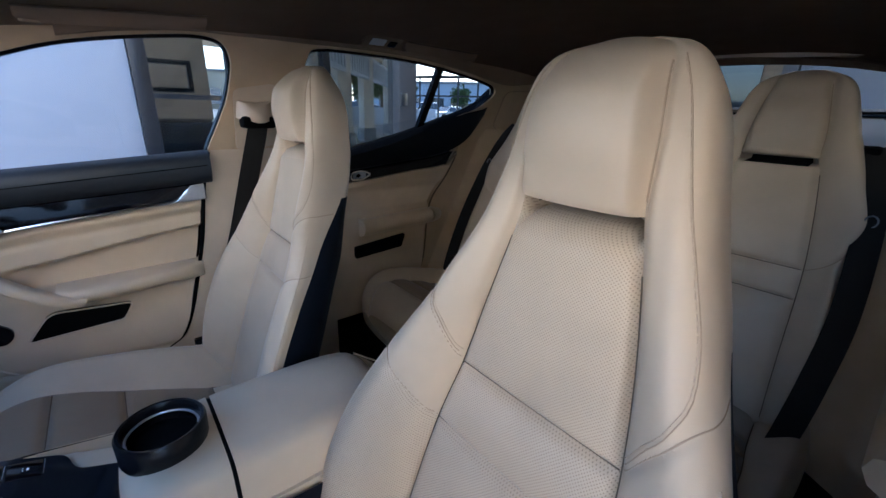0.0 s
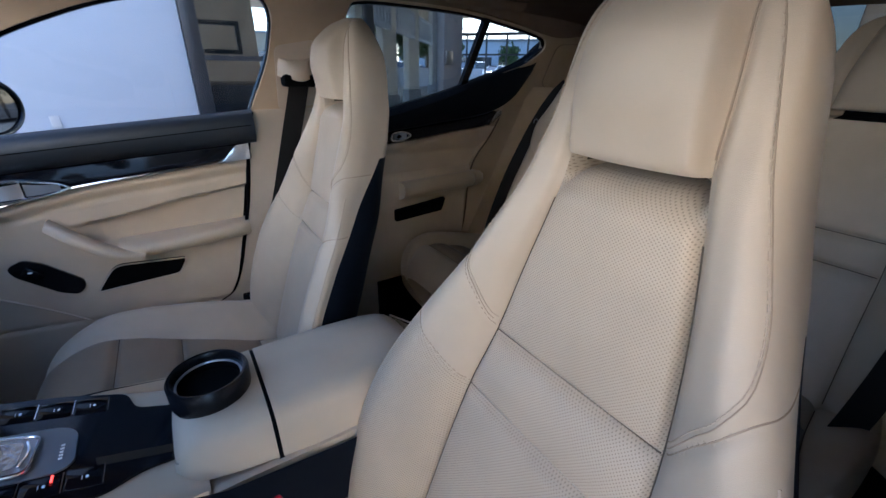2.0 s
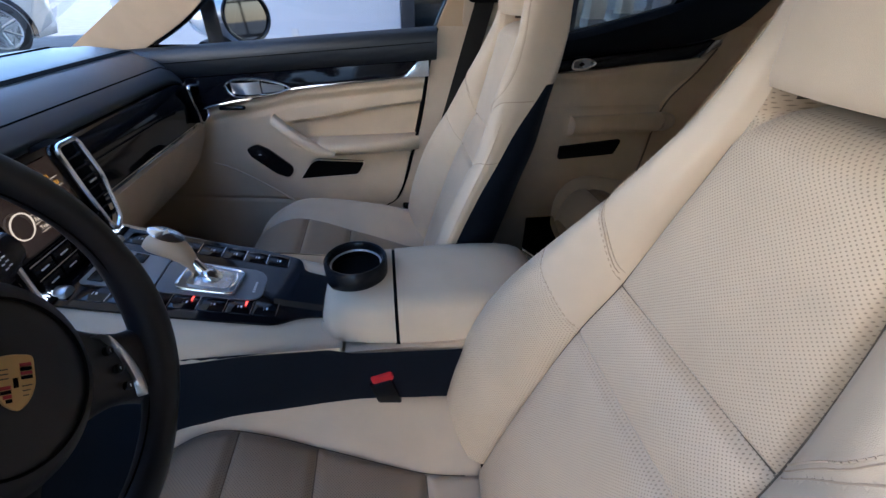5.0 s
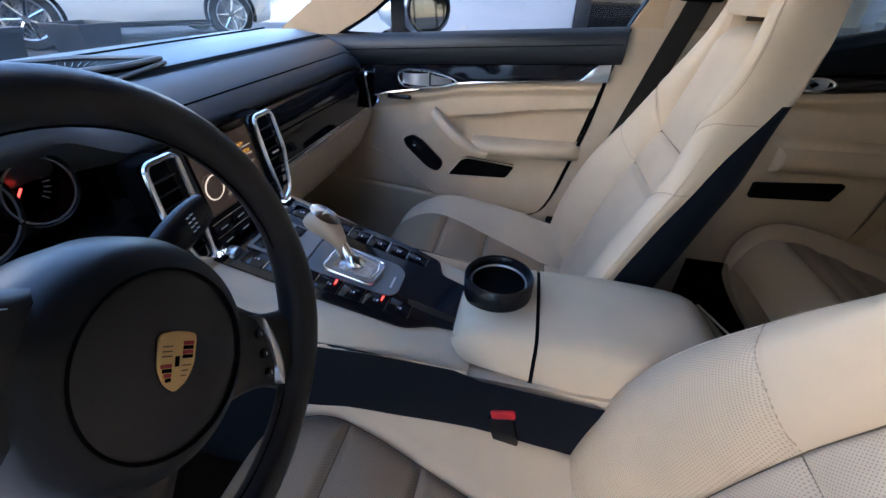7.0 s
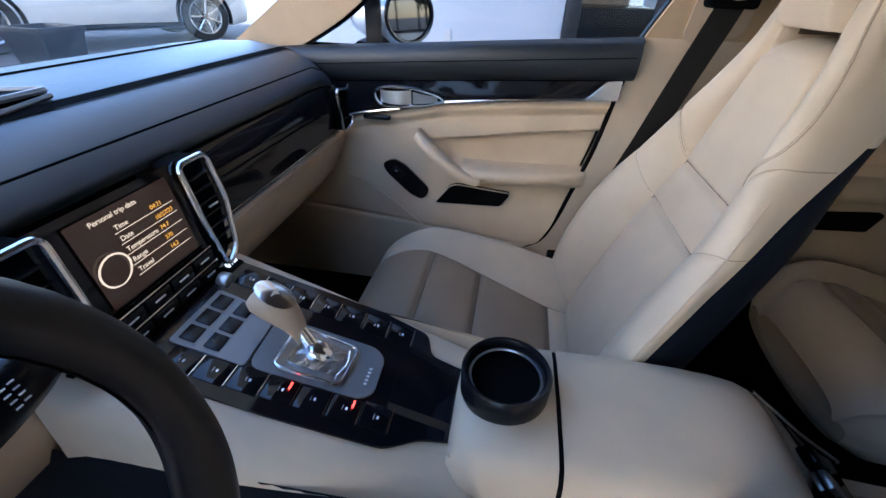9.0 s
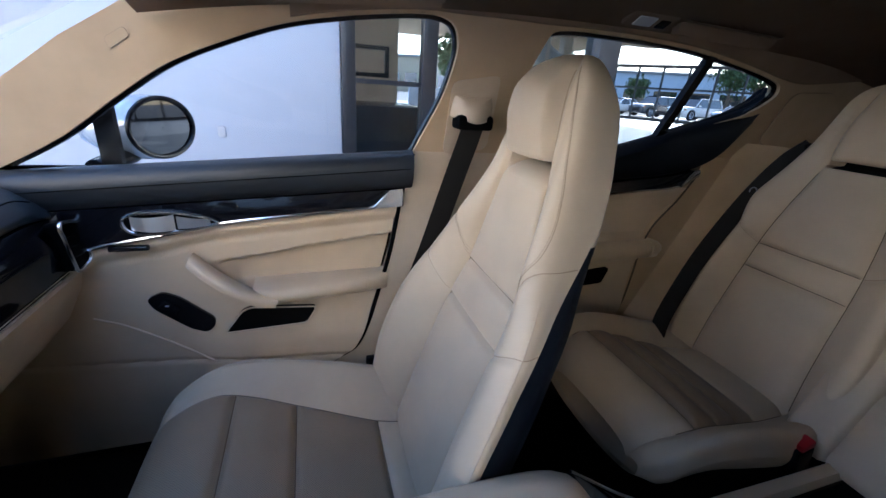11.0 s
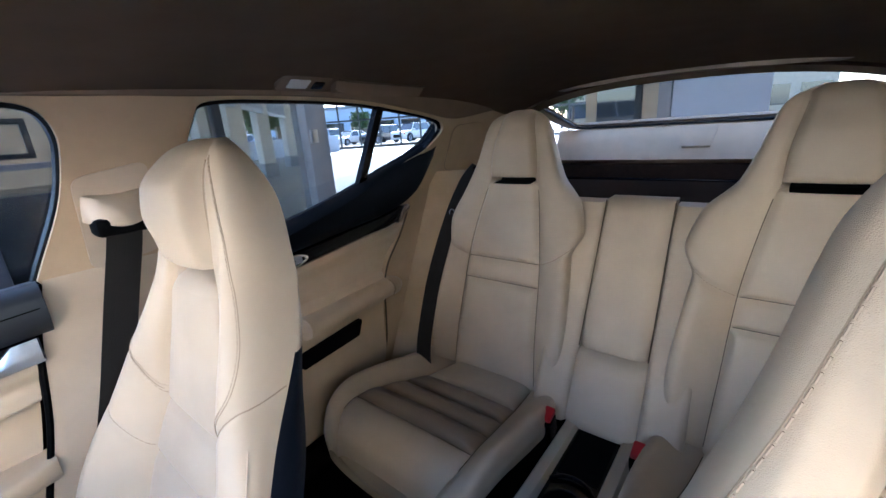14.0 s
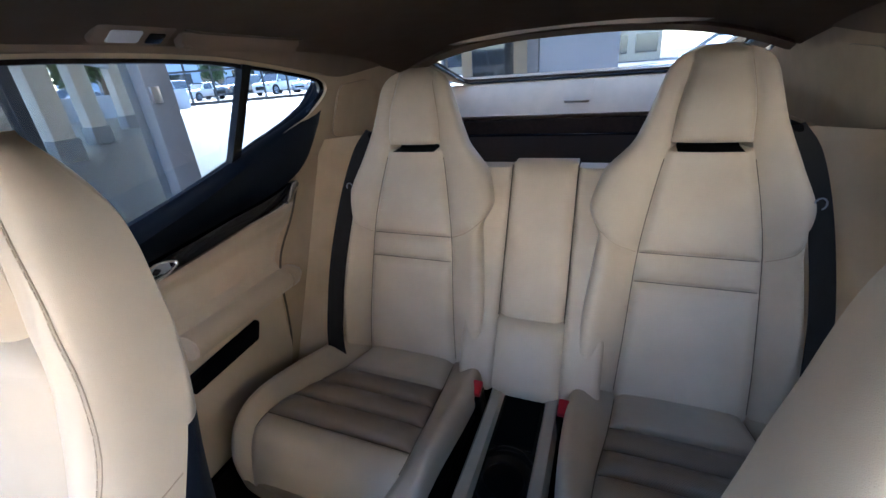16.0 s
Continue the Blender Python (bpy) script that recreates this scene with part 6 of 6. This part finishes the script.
part("lens", box((-0.570, 0.815, 1.294), (-0.540, 0.865, 1.302), 0.004, turn=LT), M_WHITE_MARK, lamp, "frosted white lens")
part("switch", box((-0.570, 0.876, 1.293), (-0.545, 0.904, 1.302), 0.003, turn=LT), M_PLASTIC, lamp, "dark switch")
part("surround", box((-0.580, 0.795, 1.297), (-0.532, 0.920, 1.309), 0.006, turn=LT), M_LINER, lamp, "beige surround")
console_lamp = thing("roof_console", "oval roof console at the front of the headliner", "roof console", (0.0, 0.45, 1.34))
part("housing", lathe([(0.0001, 0.012), (0.05, 0.010), (0.062, 0.0), (0.0001, -0.002)], lambda a, b, h: Vector((-0.18 + a, 0.52 + b * 0.6, 1.347 - h)), 28), M_PLASTIC, console_lamp, "dark oval housing")
# speaker panels in the rear pillars
for s in (-1, 1):
    o = rounded([(1.465, 1.045), (1.495, 1.19), (1.66, 1.20), (1.74, 1.15), (1.68, 1.005)], 0.03)
    holder = thing("pillar_speaker", "beige cover panel set in the rear pillar", "cover panel", (s * 0.66, 1.5, 1.1), "pillar covers")
    part("pillar_cover", sheet(o, [], 0.006, lambda a, b, d: Vector((s * (-side_x(b) - 0.002 - d), a, b))), M_PILLAR, holder, "")
    # taupe tube paints the groove shade round the flush cover
    part("cover_edge", tube([Vector((s * (-side_x(p.y) - 0.0055), p.x, p.y)) for p in o], 0.0022, 6, True), M_STITCH, holder, "edge of the cover, groove shade painted taupe")
sv = thing("airbag_tag", "small embossed oval tag on the windscreen pillar", "tag", (-0.645, -0.16, 1.175))
tag_line = rounded([(-0.180, 1.174), (-0.147, 1.194), (-0.141, 1.181), (-0.176, 1.157)], 0.006)
part("plate", prism(tag_line, lambda a, b, d: Vector((side_x(b) + 0.001 + d, a, b)), 0.0015), M_PILLAR, sv)
part("plate_edge", tube([Vector((side_x(p.y) + 0.0016, p.x, p.y)) for p in tag_line], 0.0007, 5, True), M_STITCH, sv, "thin pressed outline")


# ---- outside ----
bm = bmesh.new()
bm.faces.new([bm.verts.new(p) for p in ((-1500, -1500, 0), (1500, -1500, 0), (1500, 1500, 0), (-1500, 1500, 0))])
solo("ground", bm, M_ASPHALT, "dark asphalt ground round the building", "ground", "structure")
solo("pavement", box((-34, -5.0, -0.02), (14.0, 36, 0.012)), M_PAVE, "pale polished paving under the canopy", "pavement", "structure")

building = thing("showroom_wall", "white showroom wall with dark framed glazing beside the car", "building", (-2.8, 0, 0), kind="structure")
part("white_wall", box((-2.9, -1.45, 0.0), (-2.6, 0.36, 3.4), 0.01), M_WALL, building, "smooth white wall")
# storey added out of view to keep car and drive in shade
part("shading_storey", box((-16.0, -1.45, 3.4), (-2.6, 15.0, 12.0)), M_STUCCO, building, "unseen tan upper storey added to block the sun")
part("room_back", box((-5.6, -1.4, 0.0), (-5.4, 1.30, 3.4)), M_STUCCO, building, "tan inner wall")
part("wall_outlet", box((-2.6, -0.38, 0.765), (-2.590, -0.335, 0.83), 0.004), M_OUTLET, building, "grey wall outlet")


def mullion(y0, y1, z0=0.0, z1=3.4, mat=None, x=-2.66, d=0.09):
    return part("mullion", box((x, y0, z0), (x + d, y1, z1), 0.004), mat or M_FRAME, building, "dark metal mullion")


for y0, y1 in ((0.362, 0.45), (0.885, 0.985), (1.55, 1.61)):
    mullion(y0, y1)
for z0, z1, a, b in ((0.0, 0.12, 0.45, 2.2), (1.13, 1.16, 0.45, 0.885), (2.3, 2.4, 0.45, 2.2), (1.60, 1.64, 0.50, 0.86)):
    part("transom", box((-2.655, a, z0), (-2.58, b, z1)), M_FRAME, building, "dark metal transom")
part("inner_frame", sheet([(0.52, 1.18), (0.86, 1.18), (0.86, 1.40), (0.52, 1.40)], [[(0.55, 1.21), (0.83, 1.21), (0.83, 1.37), (0.55, 1.37)]], 0.04, lambda a, b, d: Vector((-3.1 - d, a - 0.1, b))), M_FRAME, building, "dark inner window frame")
part("counter", box((-4.6, 0.3, 0.0), (-3.6, 1.25, 0.95), 0.02), M_PLASTIC, building, "dark counter inside")
for a, b in ((0.45, 0.885), (0.985, 1.55), (1.61, 2.2)):
    bm = bmesh.new()
    bm.faces.new([bm.verts.new((-2.62, y, z)) for y, z in ((a, 0.1), (b, 0.1), (b, 3.3), (a, 3.3))])
    part("glass_pane", bm, M_SHOP_GLASS if a < 0.9 else M_SHOP_CLEAR, building, "large shop window pane").visible_shadow = False
post = thing("steel_post", "grey painted steel post of the canopy", "post", (-2.6, 2.32, 0))
part("shaft", box((-2.75, 2.225, 0), (-2.56, 2.415, 3.4), 0.012), M_POST, post)
part("flange", box((-2.80, 2.20, 0.012), (-2.54, 2.44, 0.04), 0.005), M_POST, post)
part("bracket", box((-2.56, 2.24, 1.14), (-2.535, 2.30, 1.24), 0.004), M_STEEL, post, "small steel bracket")


def column(x, y, w):
    ob = thing("column", "tall tan square column of the canopy", "column", (x, y, 0), "canopy columns")
    part("shaft", box((x - w / 2, y - w / 2, 0.0), (x + w / 2, y + w / 2, 4.4), 0.03), M_FACADE, ob)
    part("plinth", box((x - w * 0.6, y - w * 0.6, 0.0), (x + w * 0.6, y + w * 0.6, 0.45), 0.03), M_POST, ob, "grey plinth")
    return ob


COLONNADE = (Vector((-8.0, 3.8, 0)), Vector((-16.0, 10.5, 0)))
for x, y in ((-8.0, 3.8), (-10.0, 5.3), (-12.5, 7.4), (-16.0, 10.5)):
    column(x, y, 0.40)
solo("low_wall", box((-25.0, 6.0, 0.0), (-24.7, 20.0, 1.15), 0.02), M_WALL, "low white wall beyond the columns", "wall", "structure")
louvre = thing("louvre_screen", "white slatted screen under the canopy edge", "screen", (-12, 7.1, 2.0), kind="structure")
run_dir = COLONNADE[1] - COLONNADE[0]
run_turn = Matrix.Rotation(math.atan2(run_dir.y, run_dir.x), 4, "Z")
for z in (2.02, 2.66):
    m = (COLONNADE[0] + COLONNADE[1]) / 2
    part("rail", box((m.x - run_dir.length / 2, m.y - 0.04, z - 0.05), (m.x + run_dir.length / 2, m.y + 0.04, z + 0.05), turn=run_turn), M_WALL, louvre, "white rail")
for k in range(36):
    p = COLONNADE[0].lerp(COLONNADE[1], k / 35)
    part("slat", box((p.x - 0.06, p.y - 0.04, 2.05), (p.x + 0.06, p.y + 0.04, 2.64), turn=run_turn), M_WALL, louvre)
solo("canopy_roof", box((-30, 5.0, 4.4), (-10.5, 19.5, 4.9), 0.02), M_STUCCO, "tan canopy roof on the columns", "canopy", "structure")
# glazed screen far behind
screen = thing("glazed_screen", "distant glazed screen with dark mullions before the car park", "glazed screen", (-26, 22, 0), kind="structure")
A, B = Vector((-40, 13.0, 0)), Vector((-9, 33.0, 0))
D = (B - A).normalized()
T = Matrix.Rotation(math.atan2(D.y, D.x), 4, "Z")
for k in range(24):
    p = A + (B - A) * k / 23
    bm = box((p.x - 0.05, p.y - 0.05, 0), (p.x + 0.05, p.y + 0.05, 3.6))
    part("mullion", bm, M_FRAME, screen)
for z, h in ((0.12, 0.1), (2.15, 0.06), (3.55, 0.1)):
    m = (A + B) / 2
    part("transom", box((m.x - (B - A).length / 2, m.y - 0.04, z - h), (m.x + (B - A).length / 2, m.y + 0.04, z + h), turn=T), M_FRAME, screen)

# sunlit facade across the drive, added before the car to bounce light in
solo("facade", box((-5.0, -17.0, 0), (16.0, -16.5, 7.0), 0.02), M_FACADE, "cream facade added across the drive to bounce sunlight", "building", "structure")
# unseen reflector: sends warm sunlight towards the passenger side
solo("bounce_facade", box((7.0, -16.4, 0), (7.3, -2.2, 8.0), 0.02), M_WARM_FACADE, "unseen tan facade added to bounce warm light", "building", "structure")
# unseen wall, added to hold low skylight off the driver side
solo("light_block_wall", box((3.0, -0.1, 0), (3.3, 14.0, 5.5), 0.02), M_STUCCO, "unseen tan wall added on the open side to block light", "building", "structure")
# unseen roof slab, added so that less sky reaches the rear window
solo("light_block_roof", box((-2.6, 2.6, 4.2), (3.0, 8.2, 4.6), 0.02), M_STUCCO, "unseen tan roof added over the bay to block skylight", "canopy", "structure")
# rear of the bay
rear = thing("rear_wall", "white wall and tan glazing behind the car", "building", (0, 8, 0), kind="structure")
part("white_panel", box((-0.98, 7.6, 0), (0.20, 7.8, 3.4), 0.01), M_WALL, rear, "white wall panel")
part("corner_post", box((-1.16, 7.52, 0), (-0.985, 7.8, 3.4), 0.01), M_POST, rear, "grey corner post")
part("tan_wall", box((-2.3, 7.65, 0), (-1.165, 7.8, 3.4)), M_STUCCO, rear, "tan wall")
part("dark_opening", box((-2.1, 7.60, 0.4), (-1.4, 7.66, 2.6)), M_CARGLASS, rear, "dark glazed opening")
part("far_white_wall", box((4.2, 4.0, 0), (4.4, 14.0, 3.4), 0.01), M_STUCCO, rear, "tan side wall")


def vehicle(pos, heading, mat, tall, label, name="parked_car"):
    """A parked car: body, glasshouse, lamps and wheels, along its own axis."""
    m = Matrix.Translation((pos[0], pos[1], 0.012)) @ Matrix.Rotation(radians(heading), 4, "Z")
    ob = thing(name, label, "car", (pos[0], pos[1], 0.012), "parked cars")
    L, W = (4.9, 1.95) if tall else (4.6, 1.82)
    hood, belt_z, roof = (1.10, 1.12, 1.80) if tall else (0.90, 0.95, 1.44)
    low = 0.24 if tall else 0.22
    st = [(-L / 2, low + 0.25, hood - 0.22, 0.80), (-L / 2 + 0.08, low + 0.05, hood - 0.10, 0.90), (-L / 2 + 0.4, low, hood, 0.98), (-0.6, low, belt_z, 1.0), (0.6, low, belt_z, 1.0), (L / 2 - 0.9, low, belt_z + 0.02, 1.0), (L / 2 - 0.25, low, belt_z, 0.97), (L / 2 - 0.05, low + 0.08, belt_z - 0.12, 0.9), (L / 2, low + 0.25, belt_z - 0.25, 0.82)]

    def ring(s, a, b, w, tw):
        h = W / 2 * w
        return [m @ Vector((s, y, z)) for y, z in ((-h * 0.9, a), (-h, a + 0.12), (-h, (a + b) / 2), (-h * 0.97, b - 0.05), (-h * tw, b), (h * tw, b), (h * 0.97, b - 0.05), (h, (a + b) / 2), (h, a + 0.12), (h * 0.9, a))]

    part("body", loft([ring(*q, 0.88) for q in st]), mat, ob, "", 45)
    f0, f1, r1, r0 = (-1.15, -0.45, 2.05, 2.35) if tall else (-0.95, -0.25, 1.1, 1.75)

    def house(s, z, h):
        return [m @ Vector((s, y, z)) for y in (-h, -h * 0.6, h * 0.6, h)]

    hb, ht = W / 2 * 0.93, W / 2 * 0.74
    bm = loft([[m @ Vector((s0, -hb, belt_z - 0.02)), m @ Vector((s1, -ht, roof)), m @ Vector((s1, ht, roof)), m @ Vector((s0, hb, belt_z - 0.02))] for s0, s1 in ((f0, f1), ((f0 + f1) / 2 + 0.5, f1 + 0.3), (0.6, 0.6), (r0 - 0.4, r1 - 0.3), (r0, r1))])
    part("glasshouse", bm, M_CARGLASS, ob, "dark window glass", 30)
    part("roof", loft([[m @ Vector((s, y, roof + z)) for y, z in ((-ht * 1.02, -0.02), (-ht * 0.8, 0.03), (0, 0.045), (ht * 0.8, 0.03), (ht * 1.02, -0.02))] for s in (f1 - 0.05, f1 + 0.3, (f1 + r1) / 2, r1 - 0.2, r1 + 0.04)], closed=False), mat, ob)
    for sy in (-1, 1):
        for s0, s1 in ((f0, f1), (0.55, 0.5), (r0, r1)):
            part("pillar", tube([m @ Vector((s0, sy * hb * 1.0, belt_z - 0.02)), m @ Vector((s1, sy * ht * 1.01, roof))], 0.045, 6), mat, ob)
        part("headlamp", box((-L / 2 + 0.02, -0.18, hood - 0.28), (-L / 2 + 0.16, 0.18, hood - 0.13), 0.03), M_CHROME, ob, "clear headlamp").matrix_basis = m @ Matrix.Translation((0, sy * W * 0.36, 0))
        part("indicator", box((-L / 2 + 0.04, -0.07, hood - 0.30), (-L / 2 + 0.22, 0.07, hood - 0.20), 0.02), M_AMBER, ob, "amber lamp").matrix_basis = m @ Matrix.Translation((0, sy * W * 0.44, 0))
        part("tail_lamp", box((L / 2 - 0.10, -0.14, belt_z - 0.28), (L / 2 - 0.0, 0.14, belt_z - 0.12), 0.02), M_RED, ob, "red tail lamp").matrix_basis = m @ Matrix.Translation((0, sy * W * 0.36, 0))
        part("wing_mirror", box((-0.9, -0.10, belt_z), (-0.76, 0.10, belt_z + 0.15), 0.04), mat, ob).matrix_basis = m @ Matrix.Translation((0, sy * (W / 2 + 0.06), 0))
        part("sill_trim", box((-1.1, -0.02, low + 0.02), (1.1, 0.02, low + 0.10), 0.01), M_PLASTIC, ob, "black sill trim").matrix_basis = m @ Matrix.Translation((0, sy * (W / 2 - 0.01), 0))
    part("grille", box((-L / 2 - 0.01, -0.5, low + 0.22), (-L / 2 + 0.1, 0.5, hood - 0.30), 0.03), M_PLASTIC, ob, "dark grille").matrix_basis = m
    R = 0.41 if tall else 0.33
    for s in (-L / 2 + 0.92, L / 2 - 0.98):
        for sy in (-1, 1):
            q = lambda a, b, h: m @ Vector((s + a, sy * (W / 2 - 0.20 + h), R + b))
            tyre = part("wheel", lathe([(R * 0.6, 0.0), (R * 0.95, 0.0), (R, 0.04), (R, 0.19), (R * 0.95, 0.225), (R * 0.72, 0.225), (R * 0.70, 0.20)], q, 28), M_TYRE, ob, "black tyre")
            part("hub", lathe([(R * 0.71, 0.20), (R * 0.69, 0.215), (R * 0.64, 0.205), (R * 0.60, 0.14), (0.001, 0.13)], q, 28), M_STEEL, tyre, "bright alloy rim")
            for k in range(7):
                a = k * math.tau / 7
                part("wheel_spoke", tube([q(0.05 * math.cos(a), 0.05 * math.sin(a), 0.195), q(R * 0.66 * math.cos(a), R * 0.66 * math.sin(a), 0.205)], 0.022, 6), M_CHROME, tyre, "alloy spoke")
            part("wheel_arch", tube([q((R + 0.05) * math.cos(a), (R + 0.05) * math.sin(a), 0.19) for a in span(-0.3, math.pi + 0.3, 16)], 0.035, 6), M_PLASTIC, ob, "dark wheel arch")
    return ob


vehicle((-6.67, -7.34), -32.0, M_CAR_WHITE, True, "white sport utility car parked outside the windscreen", "parked_suv")
vehicle((2.6, 11.5), 8, M_CAR_BLUE, False, "pale blue saloon parked behind the car")
sd = [M_CAR_WHITE, M_CAR_SILVER, M_CAR_DARK, M_CAR_SILVER, M_CAR_WHITE, M_CAR_DARK]
lb = ["white", "silver", "dark", "silver", "white", "dark"]
for k in range(9):
    p = Vector((-46, 22.5, 0)) + D * (3.3 * k)
    vehicle((p.x, p.y), math.degrees(math.atan2(D.y, D.x)) + 62, sd[k % 6], k % 3 != 1, lb[k % 6] + " car standing in the distant car park")
for x, y in ((-4.3, -5.6), (-3.3, -5.9)):
    pl = thing("planter", "dark grey square planter box on the drive", "planter", (x, y, 0), "planters")
    part("box", loft([[Vector((x + a * w, y + b * w, z)) for a, b in ((-1, -1), (1, -1), (1, 1), (-1, 1))] for z, w in ((0.0, 0.22), (0.42, 0.28), (0.45, 0.30), (0.50, 0.30), (0.50, 0.26), (0.44, 0.25))]), M_FRAME, pl)


def leaf_cloud(centre, radius, count, size, seed, squash=0.8):
    rnd = random.Random(seed)
    bm = bmesh.new()
    for k in range(count):
        d = Vector((rnd.gauss(0, 1), rnd.gauss(0, 1), rnd.gauss(0, squash))).normalized() * radius * rnd.uniform(0.35, 1.0) * (1 + 0.3 * math.sin(7 * rnd.random()))
        p = Vector(centre) + d
        e = Euler((rnd.uniform(0, 6), rnd.uniform(0, 6), rnd.uniform(0, 6))).to_matrix()
        s = size * rnd.uniform(0.6, 1.4)
        bm.faces.new([bm.verts.new(p + e @ Vector(q)) for q in ((-s, 0, 0), (0, -s * 0.5, 0.1 * s), (s, 0, 0), (0, s * 0.5, 0.1 * s))])
    return bm


def tree(x, y, h, seed):
    rnd = random.Random(seed)
    ob = thing("tree", "leafy green tree beyond the car park", "tree", (x, y, 0), "trees")
    part("trunk", tube(curve_pts([(x, y, 0), (x + 0.1, y, h * 0.3), (x - 0.1, y + 0.1, h * 0.6)], 4), lambda t: 0.22 * (1 - 0.6 * t), 8), M_BARK, ob)
    bm = bmesh.new()
    for k in range(6):
        a = k * 1.05 + rnd.random()
        tube([(x, y, h * 0.42), (x + h * 0.12 * math.cos(a), y + h * 0.12 * math.sin(a), h * 0.6), (x + h * 0.22 * math.cos(a), y + h * 0.22 * math.sin(a), h * 0.75)], lambda t: 0.09 * (1 - 0.7 * t), 5, bm=bm)
    part("limbs", bm, M_BARK, ob)
    bm = leaf_cloud((x, y, h * 0.7), h * 0.30, 900, 0.22, seed)
    part("crown", bm, M_LEAF, ob)
    return ob


for k in range(9):
    p = Vector((-58, 30, 0)) + D * (6.0 * k)
    tree(p.x + 3 * math.sin(k * 2.1), p.y + 2 * math.cos(k * 1.3), 5.5 + 1.5 * math.sin(k * 1.7), k)
for k, (x, y) in enumerate(((-27, 9.5), (-28, 12.5), (-12.5, -13), (-5.5, 21), (-27.5, 15.5), (-30, 18.5))):
    tree(x, y, 4.5, 40 + k)
# low buildings far away
for x, y, a, w, h, m, t in ((-70, 60, 40, 40, 6, M_WALL, "white"), (-95, 30, 60, 30, 7, M_STUCCO, "tan"), (-10, 70, 10, 30, 6, M_STUCCO, "tan"), (-40, -45, 45, 50, 8, M_WALL, "white")):
    ob = thing("low_building", t + " low commercial building in the distance", "building", (x, y, 0), "far buildings")
    T2 = pose(0, 0, 0, 0, 0, a)
    part("wall", box((x - w / 2, y - 6, 0), (x + w / 2, y + 6, h), 0.05, turn=T2), m, ob)
    part("roof", box((x - w / 2 - 0.4, y - 6.4, h), (x + w / 2 + 0.4, y + 6.4, h + 0.4), turn=T2), M_POST, ob, "flat grey roof edge")
    for k in range(8):
        q = Vector((x, y, 0)) + T2 @ Vector((-w / 2 + w * (k + 0.5) / 8, -6.02, 0))
        part("window", box((q.x - w / 22, q.y - 0.05, 1.0), (q.x + w / 22, q.y + 0.05, h * 0.55), turn=T2), M_CARGLASS, ob, "dark window")

# door mirror of the car
mir = thing("door_mirror", "silver blue door mirror outside the passenger window", "door mirror", (-0.95, -0.27, 0.93))
MC, MN, MA = Vector((-0.955, -0.205, 0.995)), Vector((0.42, 0.9, 0.05)).normalized(), Vector((0.9, -0.42, 0)).normalized()
MU = MN.cross(MA)
mp = lambda k, a, w, h: MC + MN * k + MA * (w * math.cos(a)) + MU * (h * math.sin(a))
turn_a = span(0, math.tau * 31 / 32, 31)
part("housing", loft([[mp(k, a, w, h) for a in turn_a] for k, w, h in ((0.0, 0.100, 0.066), (0.005, 0.104, 0.070), (0.0, 0.108, 0.074), (-0.04, 0.113, 0.079), (-0.10, 0.108, 0.074), (-0.15, 0.088, 0.058), (-0.18, 0.055, 0.036), (-0.19, 0.02, 0.012))], caps=False), M_CAR_SILVER, mir, "", 60)
part("mirror_glass", loft([[mp(0.001, a, 0.101 * k, 0.067 * k) for a in turn_a] for k in (0.02, 1.0)], caps=False), M_DARK_MIRROR, mir, "mirror glass, dark reflection put into its colour")
part("mirror_rim", tube([mp(0.003, a, 0.104, 0.070) for a in turn_a], 0.006, 8, True), M_PLASTIC, mir, "black mirror rim")
part("mirror_foot", tube([(-0.80, -0.30, 0.92), (-0.93, -0.27, 0.935)], 0.022, 10), M_PLASTIC, mir, "black mirror foot")
